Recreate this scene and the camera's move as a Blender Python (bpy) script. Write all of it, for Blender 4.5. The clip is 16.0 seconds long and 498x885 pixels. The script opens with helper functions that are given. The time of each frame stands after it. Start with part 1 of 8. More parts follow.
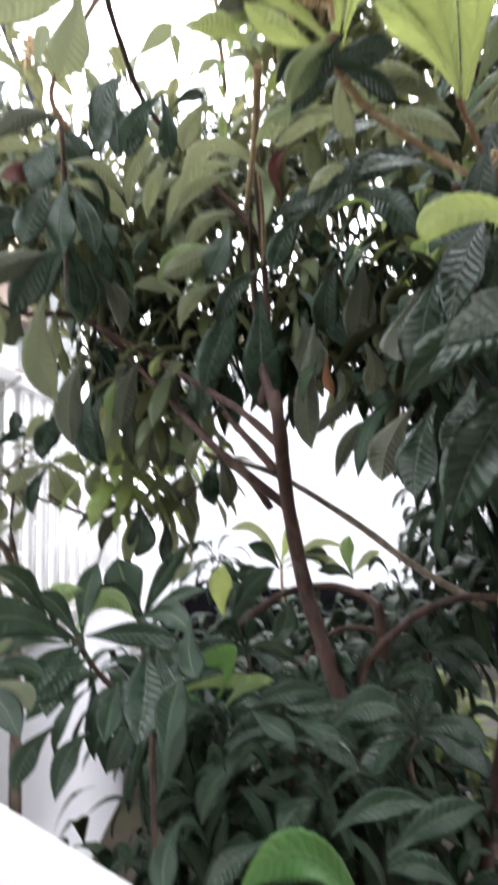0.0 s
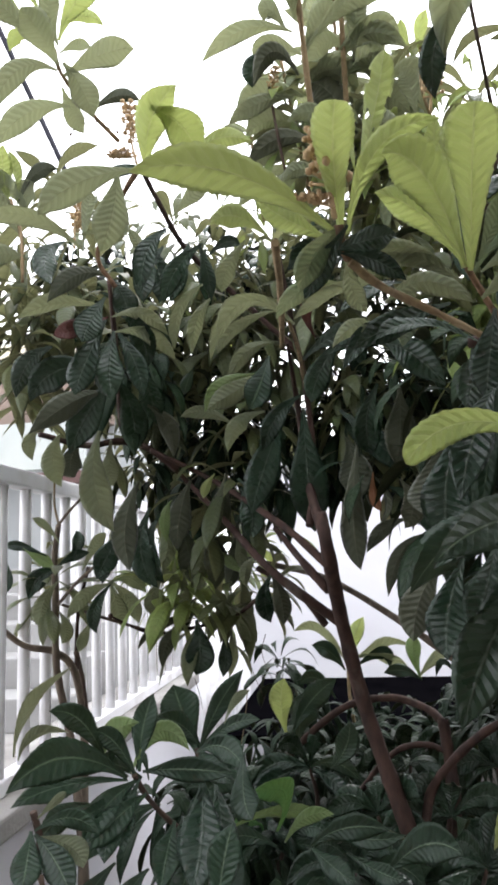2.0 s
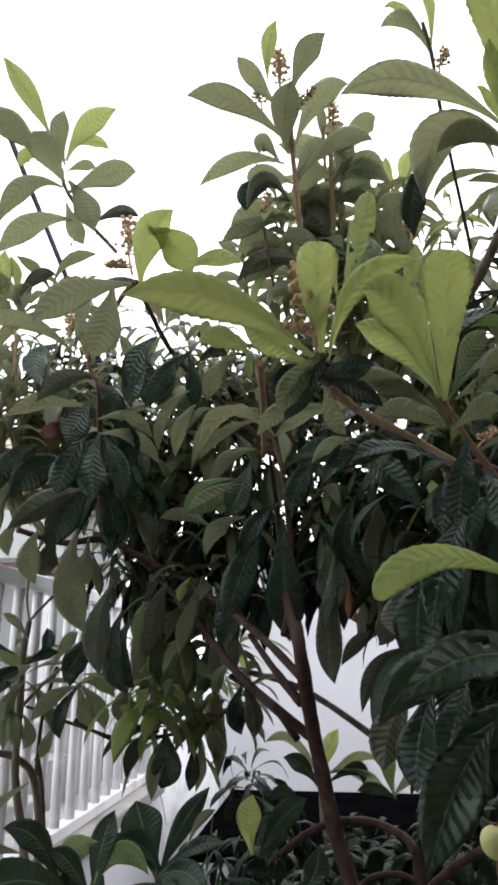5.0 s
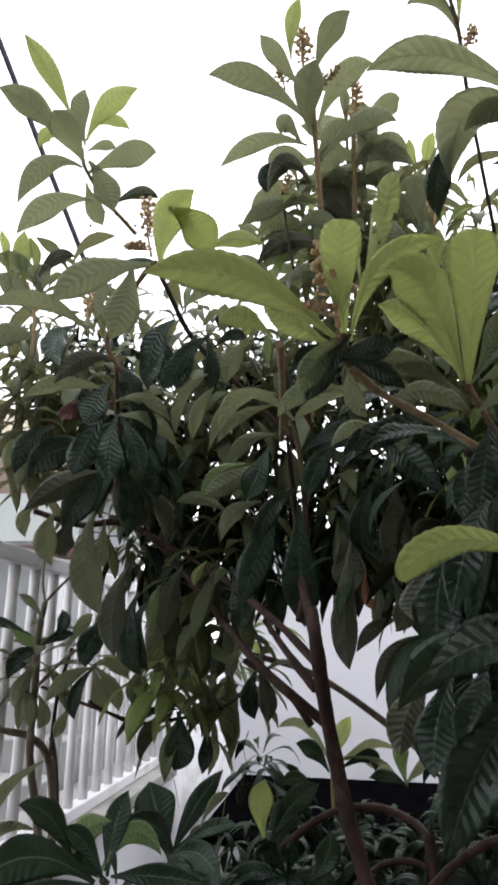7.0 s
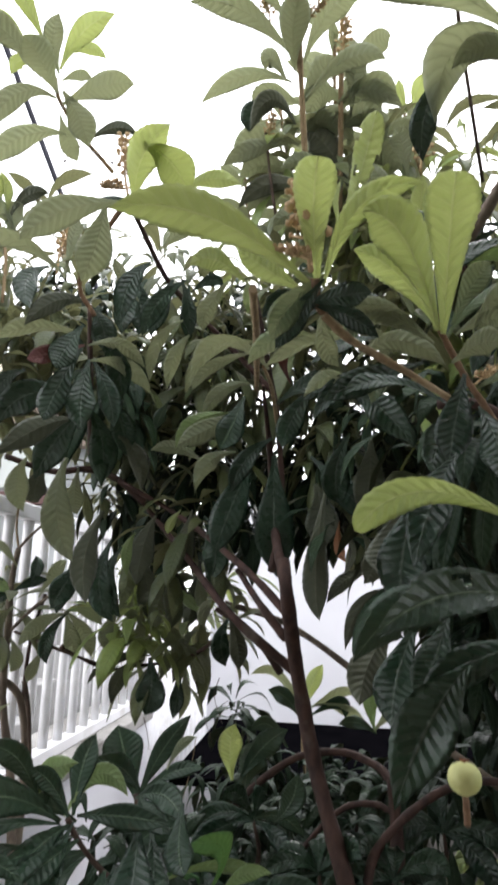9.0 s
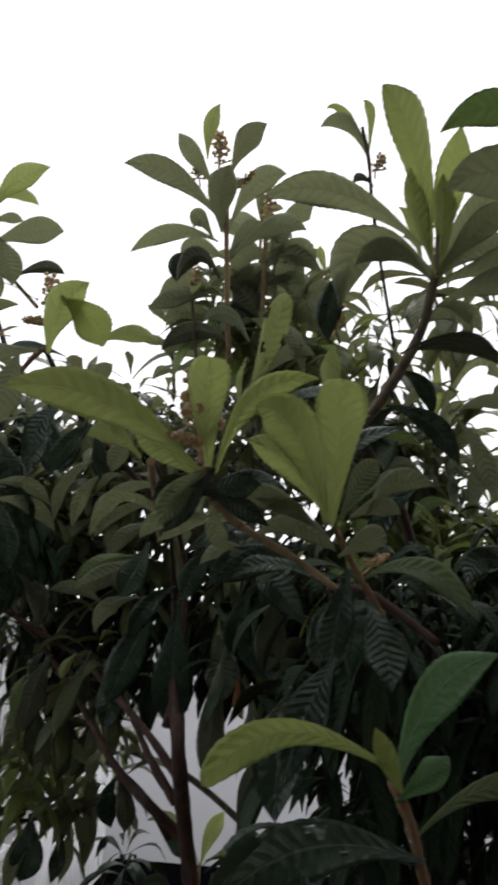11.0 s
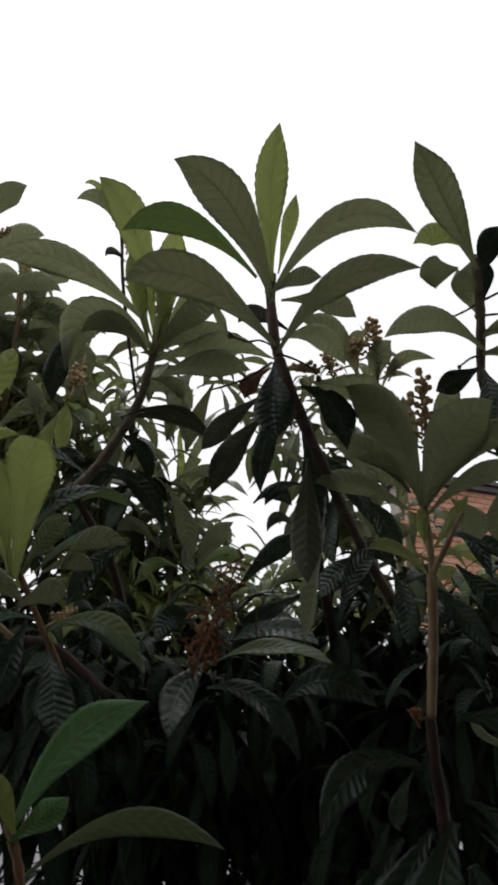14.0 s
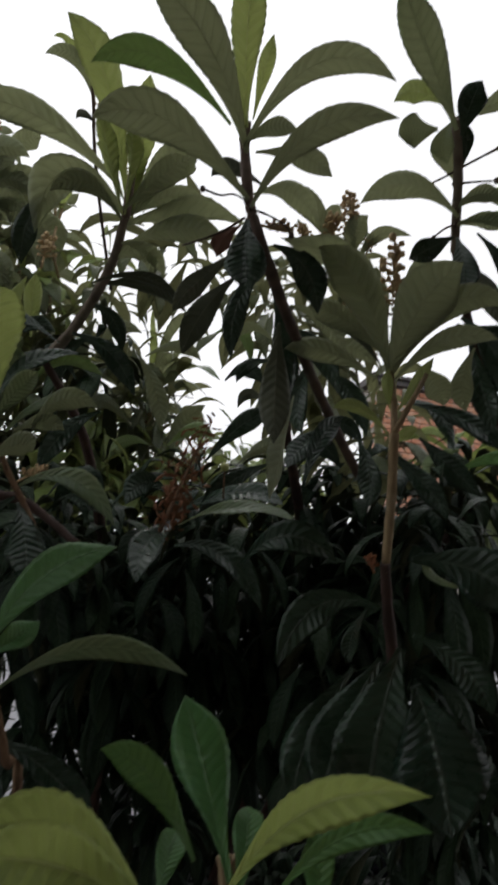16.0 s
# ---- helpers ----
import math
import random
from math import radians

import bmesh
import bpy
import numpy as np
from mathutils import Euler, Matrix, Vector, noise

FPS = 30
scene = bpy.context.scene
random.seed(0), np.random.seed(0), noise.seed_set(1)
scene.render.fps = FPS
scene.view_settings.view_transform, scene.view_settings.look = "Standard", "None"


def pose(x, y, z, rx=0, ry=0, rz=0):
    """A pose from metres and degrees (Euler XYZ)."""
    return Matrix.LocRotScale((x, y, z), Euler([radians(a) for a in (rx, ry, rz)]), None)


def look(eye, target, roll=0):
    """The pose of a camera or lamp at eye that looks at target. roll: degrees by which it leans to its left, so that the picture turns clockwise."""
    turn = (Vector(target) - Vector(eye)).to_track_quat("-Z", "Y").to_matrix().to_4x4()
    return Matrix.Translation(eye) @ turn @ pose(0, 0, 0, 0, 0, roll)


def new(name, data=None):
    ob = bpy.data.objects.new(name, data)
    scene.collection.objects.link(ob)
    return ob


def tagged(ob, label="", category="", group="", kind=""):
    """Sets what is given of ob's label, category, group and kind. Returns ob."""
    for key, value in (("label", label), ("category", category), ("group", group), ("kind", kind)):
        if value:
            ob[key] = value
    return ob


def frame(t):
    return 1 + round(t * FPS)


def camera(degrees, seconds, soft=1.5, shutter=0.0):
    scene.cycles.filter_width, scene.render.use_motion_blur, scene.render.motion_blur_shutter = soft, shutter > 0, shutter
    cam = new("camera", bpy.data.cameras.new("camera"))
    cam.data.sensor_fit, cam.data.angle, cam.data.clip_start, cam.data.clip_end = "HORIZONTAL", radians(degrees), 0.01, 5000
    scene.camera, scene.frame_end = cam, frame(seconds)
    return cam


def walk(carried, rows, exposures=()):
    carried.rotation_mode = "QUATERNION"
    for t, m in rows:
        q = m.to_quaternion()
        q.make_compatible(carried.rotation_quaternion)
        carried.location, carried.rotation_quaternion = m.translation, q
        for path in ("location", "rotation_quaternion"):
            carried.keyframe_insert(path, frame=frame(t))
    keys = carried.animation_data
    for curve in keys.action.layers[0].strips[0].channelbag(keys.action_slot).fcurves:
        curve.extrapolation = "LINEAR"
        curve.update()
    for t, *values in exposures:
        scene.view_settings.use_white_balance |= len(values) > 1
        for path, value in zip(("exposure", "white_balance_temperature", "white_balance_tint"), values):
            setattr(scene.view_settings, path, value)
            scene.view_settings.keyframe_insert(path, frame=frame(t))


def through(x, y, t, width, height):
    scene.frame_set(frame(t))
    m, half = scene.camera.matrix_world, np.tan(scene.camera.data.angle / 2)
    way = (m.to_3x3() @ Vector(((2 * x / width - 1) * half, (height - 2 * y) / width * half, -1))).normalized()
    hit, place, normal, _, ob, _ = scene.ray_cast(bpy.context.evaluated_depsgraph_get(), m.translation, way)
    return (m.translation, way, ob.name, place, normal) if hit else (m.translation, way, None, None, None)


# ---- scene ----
LENS = 38.14
PATH = [
    (0, (0.235, 0.280, 2.279), (0.117, 2.272, 2.417), -0.2),
    (0.5, (0.288, 0.221, 2.348), (0.013, 2.170, 2.705), -3.4),
    (1, (0.299, 0.197, 2.428), (-0.064, 2.128, 2.800), -2.6),
    (1.5, (0.330, 0.213, 2.454), (-0.000, 2.160, 2.769), -2.0),
    (2, (0.330, 0.210, 2.456), (0.018, 2.159, 2.778), -2.2),
    (2.5, (0.340, 0.234, 2.454), (0.031, 2.190, 2.733), -2.5),
    (3, (0.345, 0.230, 2.457), (0.064, 2.188, 2.755), -2.5),
    (3.5, (0.345, 0.219, 2.461), (0.060, 2.168, 2.809), -1.9),
    (4, (0.352, 0.174, 2.476), (0.100, 2.072, 3.054), -1.2),
    (6.5, (0.331, 0.185, 2.501), (0.044, 2.087, 3.051), 1.3),
    (7, (0.333, 0.192, 2.485), (0.039, 2.096, 3.023), 1.1),
    (7.5, (0.328, 0.213, 2.457), (0.033, 2.143, 2.888), 1.5),
    (8, (0.345, 0.236, 2.428), (0.071, 2.188, 2.767), 1.2),
    (10.5, (0.386, 0.210, 2.630), (0.194, 2.100, 3.254), 5.0),
    (11, (0.442, 0.203, 2.650), (0.356, 2.082, 3.328), 4.3),
    (11.5, (0.484, 0.195, 2.664), (0.492, 2.069, 3.362), 4.5),
    (12, (0.522, 0.199, 2.652), (0.625, 2.095, 3.280), 4.8),
    (12.5, (0.553, 0.198, 2.636), (0.730, 2.099, 3.231), 4.5),
    (13, (0.581, 0.215, 2.624), (0.836, 2.113, 3.201), 3.9),
    (13.5, (0.617, 0.183, 2.638), (0.987, 2.035, 3.295), 2.6),
    (14, (0.624, 0.086, 2.625), (1.083, 1.831, 3.488), 2.6),
    (14.5, (0.630, 0.099, 2.591), (1.123, 1.865, 3.389), 3.1),
    (15, (0.646, 0.093, 2.564), (1.203, 1.862, 3.312), 3.0),
    (15.5, (0.657, 0.090, 2.561), (1.258, 1.860, 3.272), 3.6),
    (16, (0.645, 0.100, 2.533), (1.208, 1.913, 3.162), 3.1),
]
# ---- camera and its walk ----
cam = camera(LENS, 16.0, soft=3.3, shutter=0.5)
STOPS = [(0.0, 1.42), (0.5, 1.0), (1.5, 0.68), (3.5, 0.66), (4.0, 0.48), (6.5, -0.02), (7.5, 0.13), (8.0, 0.6), (10.5, 0.05),
         (11.0, -0.8), (12.0, -0.8), (12.5, -0.35), (13.5, -0.25), (14.0, -1.2), (14.5, -1.45), (15.0, -1.45), (15.5, -1.15), (16.0, -1.1)]
walk(cam, [(t, look(eye, target, roll)) for t, eye, target, roll in PATH],
     exposures=[(t, stops, 6300 if t < 9 else 6450, 14 if t < 9 else 11) for t, stops in STOPS])

# ---- world and light: bright overcast daylight ----
world = bpy.data.worlds.new("overcast_sky")
scene.world = world
world.use_nodes = True
wn, wl = world.node_tree.nodes, world.node_tree.links
wn.clear()
sky = wn.new("ShaderNodeTexSky")
sky.sky_type = "NISHITA"
sky.sun_disc = False
sky.sun_elevation, sky.sun_rotation = radians(48), radians(0)
sky.air_density, sky.dust_density, sky.ozone_density = 1.0, 4.0, 1.0
hsv = wn.new("ShaderNodeHueSaturation")          # cloud cover takes the blue out
hsv.inputs["Saturation"].default_value = 0.06
cloud = wn.new("ShaderNodeMixRGB")
cloud.inputs[0].default_value = 0.93
cloud.inputs[2].default_value = (16.8, 16.9, 17.2, 1)
wbg = wn.new("ShaderNodeBackground")
wbg.inputs[1].default_value = 0.15
wout = wn.new("ShaderNodeOutputWorld")
wl.new(sky.outputs[0], hsv.inputs["Color"])
wl.new(hsv.outputs[0], cloud.inputs[1])
wl.new(cloud.outputs[0], wbg.inputs[0])
wl.new(wbg.outputs[0], wout.inputs[0])

sun_data = bpy.data.lights.new("sun", "SUN")
sun_data.energy, sun_data.angle, sun_data.color = 0.8, radians(25), (1.0, 0.97, 0.92)
sun = new("sun", sun_data)
sun.matrix_world = look((0, 0, 12), (0.0, -10.8, 0))


# ---- materials ----
def nodes_of(name):
    m = bpy.data.materials.new(name)
    m.use_nodes = True
    return m, m.node_tree.nodes, m.node_tree.links, m.node_tree.nodes["Principled BSDF"]


def mix_rgb(nt, a, b, fac=0.5, mode="MIX"):
    n = nt.nodes.new("ShaderNodeMixRGB")
    n.blend_type = mode
    for i, v in enumerate((fac, a, b)):
        if isinstance(v, bpy.types.NodeSocket):
            nt.links.new(v, n.inputs[i])
        elif i == 0:
            n.inputs[0].default_value = v
        else:
            n.inputs[i].default_value = (*v, 1)
    return n.outputs[0]


def maths(nt, op, a, b=0.0, c=0.0):
    n = nt.nodes.new("ShaderNodeMath")
    n.operation = op
    for i, v in enumerate((a, b, c)):
        if isinstance(v, bpy.types.NodeSocket):
            nt.links.new(v, n.inputs[i])
        else:
            n.inputs[i].default_value = v
    return n.outputs[0]


def noise_at(nt, scale, detail=4.0, source="Object"):
    tc = nt.nodes.new("ShaderNodeTexCoord")
    n = nt.nodes.new("ShaderNodeTexNoise")
    n.inputs["Scale"].default_value, n.inputs["Detail"].default_value = scale, detail
    nt.links.new(tc.outputs[source], n.inputs["Vector"])
    return n.outputs["Fac"]


def span(nt, value, a, b, lo=0.0, hi=1.0):
    n = nt.nodes.new("ShaderNodeMapRange")
    nt.links.new(value, n.inputs[0])
    for i, v in enumerate((a, b, lo, hi)):
        n.inputs[i + 1].default_value = v
    return n.outputs[0]


def bump(nt, height, strength, distance, bsdf):
    n = nt.nodes.new("ShaderNodeBump")
    n.inputs["Strength"].default_value, n.inputs["Distance"].default_value = strength, distance
    nt.links.new(height, n.inputs["Height"])
    nt.links.new(n.outputs[0], bsdf.inputs["Normal"])
    return n.outputs[0]


def surface(name, c1, c2, scale=8.0, rough=0.7, metal=0.0, fine=120.0, relief=0.15, depth=0.004, stain=None, stain_scale=1.5):
    """A plain solid surface: two tones at a broad scale, grain and relief at a fine one, and stains."""
    m, _, links, b = nodes_of(name)
    nt = m.node_tree
    broad = span(nt, noise_at(nt, scale), 0.3, 0.7)
    grain = noise_at(nt, fine, 3.0)
    col = mix_rgb(nt, c1, c2, broad)
    col = mix_rgb(nt, col, (0.5, 0.5, 0.5), span(nt, grain, 0.2, 0.8, 0.0, 0.18), "OVERLAY")
    if stain:
        col = mix_rgb(nt, col, stain, span(nt, noise_at(nt, stain_scale, 7.0), 0.52, 0.72, 0.0, 0.75))
    links.new(col, b.inputs["Base Color"])
    links.new(span(nt, broad, 0, 1, rough - 0.08, rough + 0.08), b.inputs["Roughness"])
    b.inputs["Metallic"].default_value = metal
    bump(nt, grain, relief, depth, b)
    return m


def leaf_surface(name, c1, c2, vein, rough, glow, through=(0.62, 0.72, 0.35), island=False, ribs=13.0, spots=0.0, sheen=0.0, gloss=0.5, ridge=0.9, lines=0.5, veins=0.5):
    """A loquat leaf's face: midrib and slanting side ribs by its UV, mottling, and light through the blade."""
    m, nodes, links, b = nodes_of(name)
    nt = m.node_tree
    uv = nodes.new("ShaderNodeUVMap")
    sep = nodes.new("ShaderNodeSeparateXYZ")
    links.new(uv.outputs[0], sep.inputs[0])
    u = sep.outputs[0]
    v = maths(nt, "ABSOLUTE", maths(nt, "SUBTRACT", sep.outputs[1], 0.5))
    rib = maths(nt, "PINGPONG", maths(nt, "SUBTRACT", maths(nt, "MULTIPLY", u, ribs), maths(nt, "ADD", maths(nt, "MULTIPLY", v, 2.6), maths(nt, "MULTIPLY", noise_at(nt, 30.0, 2.0), 0.7))), 0.5)
    rib_line = span(nt, rib, 0.0, 0.16, 1.0, 0.0)
    mid_line = span(nt, v, 0.012, 0.035, 1.0, 0.0)
    line = maths(nt, "MAXIMUM", maths(nt, "MULTIPLY", rib_line, veins), mid_line)
    if island:
        rnd = nodes.new("ShaderNodeNewGeometry").outputs["Random Per Island"]
    else:
        rnd = nodes.new("ShaderNodeObjectInfo").outputs["Random"]
    mott = span(nt, noise_at(nt, 26.0, 5.0), 0.3, 0.7)
    base = mix_rgb(nt, c1, c2, maths(nt, "ADD", maths(nt, "MULTIPLY", rnd, 0.7), maths(nt, "MULTIPLY", mott, 0.3)))
    base = mix_rgb(nt, base, vein, maths(nt, "MULTIPLY", line, 0.8))
    if spots:
        spot = span(nt, noise_at(nt, 38.0, 6.0), 0.66, 0.72, 0.0, spots)
        base = mix_rgb(nt, base, (0.09, 0.045, 0.018), spot)
    links.new(base, b.inputs["Base Color"])
    links.new(span(nt, mott, 0, 1, rough - 0.07, rough + 0.1), b.inputs["Roughness"])
    b.inputs["Specular IOR Level"].default_value = gloss
    if sheen:
        b.inputs["Sheen Weight"].default_value = sheen
        b.inputs["Sheen Roughness"].default_value = 0.6
    fold = span(nt, rib, 0.0, 0.5, 0.0, 1.0)
    height = maths(nt, "ADD", maths(nt, "MULTIPLY", fold, ridge), maths(nt, "ADD", maths(nt, "MULTIPLY", noise_at(nt, 75.0, 4.0), 1.3), maths(nt, "MULTIPLY", mid_line, 0.9)))
    nrm = bump(nt, height, 0.5, 0.0028, b)
    tr = nodes.new("ShaderNodeBsdfTranslucent")
    tint = mix_rgb(nt, through, [0.55 * c for c in through], maths(nt, "ADD", maths(nt, "MULTIPLY", rnd, 0.55), maths(nt, "MULTIPLY", maths(nt, "MAXIMUM", maths(nt, "MULTIPLY", rib_line, 0.9), mid_line), lines)))
    links.new(tint, tr.inputs[0])
    links.new(nrm, tr.inputs["Normal"])
    mx = nodes.new("ShaderNodeMixShader")
    mx.inputs[0].default_value = glow
    links.new(b.outputs[0], mx.inputs[1])
    links.new(tr.outputs[0], mx.inputs[2])
    links.new(mx.outputs[0], nodes["Material Output"].inputs[0])
    return m


def bark_surface(name, c1, c2, rough=0.85, scale=30.0):
    m, nodes, links, b = nodes_of(name)
    nt = m.node_tree
    tc = nodes.new("ShaderNodeTexCoord")
    mp = nodes.new("ShaderNodeMapping")
    mp.inputs["Scale"].default_value = (1, 1, 0.35)
    n = nodes.new("ShaderNodeTexNoise")
    n.inputs["Scale"].default_value, n.inputs["Detail"].default_value = scale, 8.0
    links.new(tc.outputs["Object"], mp.inputs[0])
    links.new(mp.outputs[0], n.inputs["Vector"])
    f = span(nt, n.outputs["Fac"], 0.35, 0.65)
    col = mix_rgb(nt, c1, c2, f)
    col = mix_rgb(nt, col, (0.30, 0.31, 0.27), span(nt, noise_at(nt, 9.0, 6.0), 0.6, 0.75, 0.0, 0.18))
    links.new(col, b.inputs["Base Color"])
    b.inputs["Roughness"].default_value = rough
    bump(nt, n.outputs["Fac"], 0.6, 0.01, b)
    return m


YOUNG, FULL, DEEP = (0.75, 0.80, 0.44), (0.68, 0.70, 0.49), (0.48, 0.54, 0.36)   # light let through one skin of a leaf
LEAF = {
    # kind: (face, underside)
    "young": (leaf_surface("young_leaf_face", (0.24, 0.35, 0.055), (0.34, 0.43, 0.09), (0.55, 0.60, 0.32), 0.5, 0.58, YOUNG, sheen=0.1, lines=0.16, ridge=1.2),
              leaf_surface("young_leaf_underside", (0.24, 0.31, 0.10), (0.33, 0.39, 0.15), (0.58, 0.60, 0.40), 0.75, 0.58, YOUNG, sheen=0.25, lines=0.16, ridge=1.2)),
    "mature": (leaf_surface("mature_leaf_face", (0.042, 0.100, 0.040), (0.085, 0.155, 0.052), (0.20, 0.27, 0.14), 0.34, 0.42, FULL, spots=0.35, ridge=1.1, lines=0.45, veins=0.35),
               leaf_surface("mature_leaf_underside", (0.14, 0.18, 0.11), (0.26, 0.29, 0.18), (0.42, 0.44, 0.28), 0.7, 0.58, FULL, sheen=0.25, spots=0.25, ridge=1.2, lines=0.45, veins=0.35)),
    # deep green old leaf, taken darker still to hold the crown's shade
    "dark": (leaf_surface("shade_toned_leaf_face", (0.011, 0.031, 0.019), (0.028, 0.058, 0.032), (0.09, 0.12, 0.09), 0.28, 0.07, DEEP, spots=0.2, gloss=0.40, ridge=1.5, veins=0.22),
             leaf_surface("shade_toned_leaf_underside", (0.034, 0.046, 0.022), (0.070, 0.078, 0.036), (0.12, 0.13, 0.08), 0.7, 0.14, DEEP, sheen=0.2, spots=0.3)),
    "bright": (leaf_surface("bright_leaf_face", (0.038, 0.150, 0.045), (0.070, 0.20, 0.05), (0.12, 0.26, 0.09), 0.38, 0.34, (0.50, 0.72, 0.32), ridge=0.6, veins=0.25),
               leaf_surface("bright_leaf_underside", (0.17, 0.25, 0.10), (0.21, 0.29, 0.11), (0.3, 0.35, 0.18), 0.75, 0.40, YOUNG, sheen=0.3)),
    # low bush leaf; the tree's shade is put into the face colour
    "broad": (leaf_surface("shade_toned_broad_leaf_face", (0.009, 0.028, 0.016), (0.021, 0.052, 0.027), (0.14, 0.20, 0.12), 0.34, 0.12, DEEP, spots=0.25, gloss=0.34, ridge=1.1, veins=0.22),
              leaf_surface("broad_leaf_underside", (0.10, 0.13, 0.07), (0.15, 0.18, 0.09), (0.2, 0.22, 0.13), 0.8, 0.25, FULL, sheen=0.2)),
    "wine": (leaf_surface("wine_leaf_face", (0.10, 0.035, 0.035), (0.14, 0.05, 0.04), (0.2, 0.1, 0.08), 0.45, 0.15, (0.6, 0.25, 0.2)),
             leaf_surface("wine_leaf_underside", (0.15, 0.08, 0.06), (0.18, 0.10, 0.07), (0.22, 0.14, 0.1), 0.7, 0.15, (0.6, 0.3, 0.2))),
    "dry": (leaf_surface("dry_leaf_face", (0.20, 0.075, 0.035), (0.36, 0.16, 0.075), (0.34, 0.18, 0.1), 0.75, 0.2, (0.7, 0.4, 0.2)),
            leaf_surface("dry_leaf_underside", (0.22, 0.09, 0.045), (0.38, 0.19, 0.09), (0.34, 0.2, 0.1), 0.8, 0.2, (0.7, 0.4, 0.2))),
}
CROWD = {
    "mature": (leaf_surface("crown_leaf_face", (0.032, 0.062, 0.024), (0.095, 0.120, 0.040), (0.15, 0.18, 0.09), 0.34, 0.40, FULL, island=True, spots=0.3, gloss=0.4),
               leaf_surface("crown_leaf_underside", (0.11, 0.13, 0.060), (0.21, 0.21, 0.095), (0.28, 0.28, 0.16), 0.8, 0.54, (0.70, 0.69, 0.46), island=True)),
    "light": (leaf_surface("pale_crown_leaf_face", (0.13, 0.22, 0.05), (0.24, 0.31, 0.07), (0.3, 0.36, 0.16), 0.45, 0.45, YOUNG, island=True),
              leaf_surface("pale_crown_leaf_underside", (0.19, 0.25, 0.09), (0.28, 0.32, 0.12), (0.32, 0.36, 0.2), 0.75, 0.5, YOUNG, island=True)),
    # inner crown leaf, its colour blackened to stand in for shade
    "dark": (leaf_surface("shade_toned_crown_leaf_face", (0.008, 0.022, 0.013), (0.024, 0.045, 0.021), (0.05, 0.07, 0.04), 0.40, 0.05, DEEP, island=True, gloss=0.13),
             leaf_surface("shade_toned_crown_leaf_underside", (0.028, 0.038, 0.020), (0.055, 0.060, 0.030), (0.08, 0.08, 0.05), 0.85, 0.09, DEEP, island=True, gloss=0.2)),
}
BARK = bark_surface("red_brown_bark", (0.031, 0.016, 0.012), (0.072, 0.037, 0.027))
BARK_GREY = bark_surface("grey_brown_bark", (0.10, 0.075, 0.055), (0.20, 0.16, 0.12))
TWIG = bark_surface("tan_downy_twig", (0.20, 0.14, 0.075), (0.30, 0.22, 0.12), 0.9, 60.0)
TWIG_RUST = bark_surface("rusty_downy_twig", (0.13, 0.075, 0.042), (0.22, 0.135, 0.075), 0.95, 90.0)
TWIG_DARK = bark_surface("dark_twig", (0.05, 0.032, 0.024), (0.10, 0.065, 0.045))
STEM = bark_surface("pinkish_grey_young_bark", (0.15, 0.105, 0.09), (0.24, 0.175, 0.15), 0.85, 45.0)
BUD = surface("downy_bud", (0.42, 0.29, 0.15), (0.56, 0.42, 0.25), 60.0, 0.95, fine=300.0, relief=0.5)
BUD_DRY = surface("dry_blossom", (0.20, 0.075, 0.035), (0.34, 0.15, 0.07), 60.0, 0.95, fine=300.0, relief=0.5)
FRUIT = surface("pale_green_fruit_skin", (0.42, 0.46, 0.16), (0.52, 0.52, 0.22), 20.0, 0.55, fine=200.0, relief=0.2)
WHITE_PAINT = surface("white_painted_metal", (0.74, 0.74, 0.76), (0.82, 0.82, 0.83), 3.0, 0.38, fine=60.0, relief=0.06, stain=(0.50, 0.48, 0.45), stain_scale=5.0)
WHITE_WALL = surface("white_rendered_wall", (0.64, 0.64, 0.67), (0.72, 0.72, 0.75), 1.2, 0.9, fine=90.0, relief=0.3, stain=(0.58, 0.58, 0.60), stain_scale=0.8)
CONCRETE = surface("weathered_concrete", (0.26, 0.25, 0.235), (0.38, 0.37, 0.35), 4.0, 0.92, fine=70.0, relief=0.5, depth=0.008, stain=(0.13, 0.125, 0.11), stain_scale=3.0)
PALE_STONE = surface("pale_grey_stone", (0.28, 0.28, 0.275), (0.38, 0.38, 0.37), 2.5, 0.85, fine=60.0, relief=0.3, stain=(0.20, 0.19, 0.18))
TARP = surface("black_shade_cloth", (0.0015, 0.0015, 0.002), (0.003, 0.0028, 0.0035), 6.0, 0.9, fine=240.0, relief=0.5)
BROWN_BOARD = surface("brown_board", (0.20, 0.15, 0.12), (0.27, 0.21, 0.17), 3.0, 0.8, stain=(0.13, 0.10, 0.08))
RED_BEAM = surface("dull_red_beam", (0.09, 0.045, 0.04), (0.13, 0.07, 0.06), 5.0, 0.7)
AQUA_SHEET = surface("pale_green_sheet", (0.40, 0.44, 0.42), (0.50, 0.53, 0.50), 2.0, 0.5)
CREAM = surface("cream_render", (0.62, 0.56, 0.42), (0.70, 0.64, 0.50), 2.0, 0.85, stain=(0.45, 0.40, 0.30))
GREY_RENDER = surface("pale_grey_render", (0.34, 0.36, 0.36), (0.43, 0.45, 0.45), 1.6, 0.9, fine=70.0, relief=0.3, stain=(0.27, 0.27, 0.26), stain_scale=1.2)
# dull tone for the added unseen wall, so it bounces little light
ADDED_WALL = surface("dull_brown_render", (0.20, 0.17, 0.14), (0.27, 0.23, 0.19), 2.0, 0.9, stain=(0.15, 0.13, 0.11))
SOIL = surface("dark_garden_soil", (0.045, 0.034, 0.024), (0.085, 0.065, 0.045), 3.0, 0.95, fine=50.0, relief=0.8, depth=0.02, stain=(0.05, 0.06, 0.02))
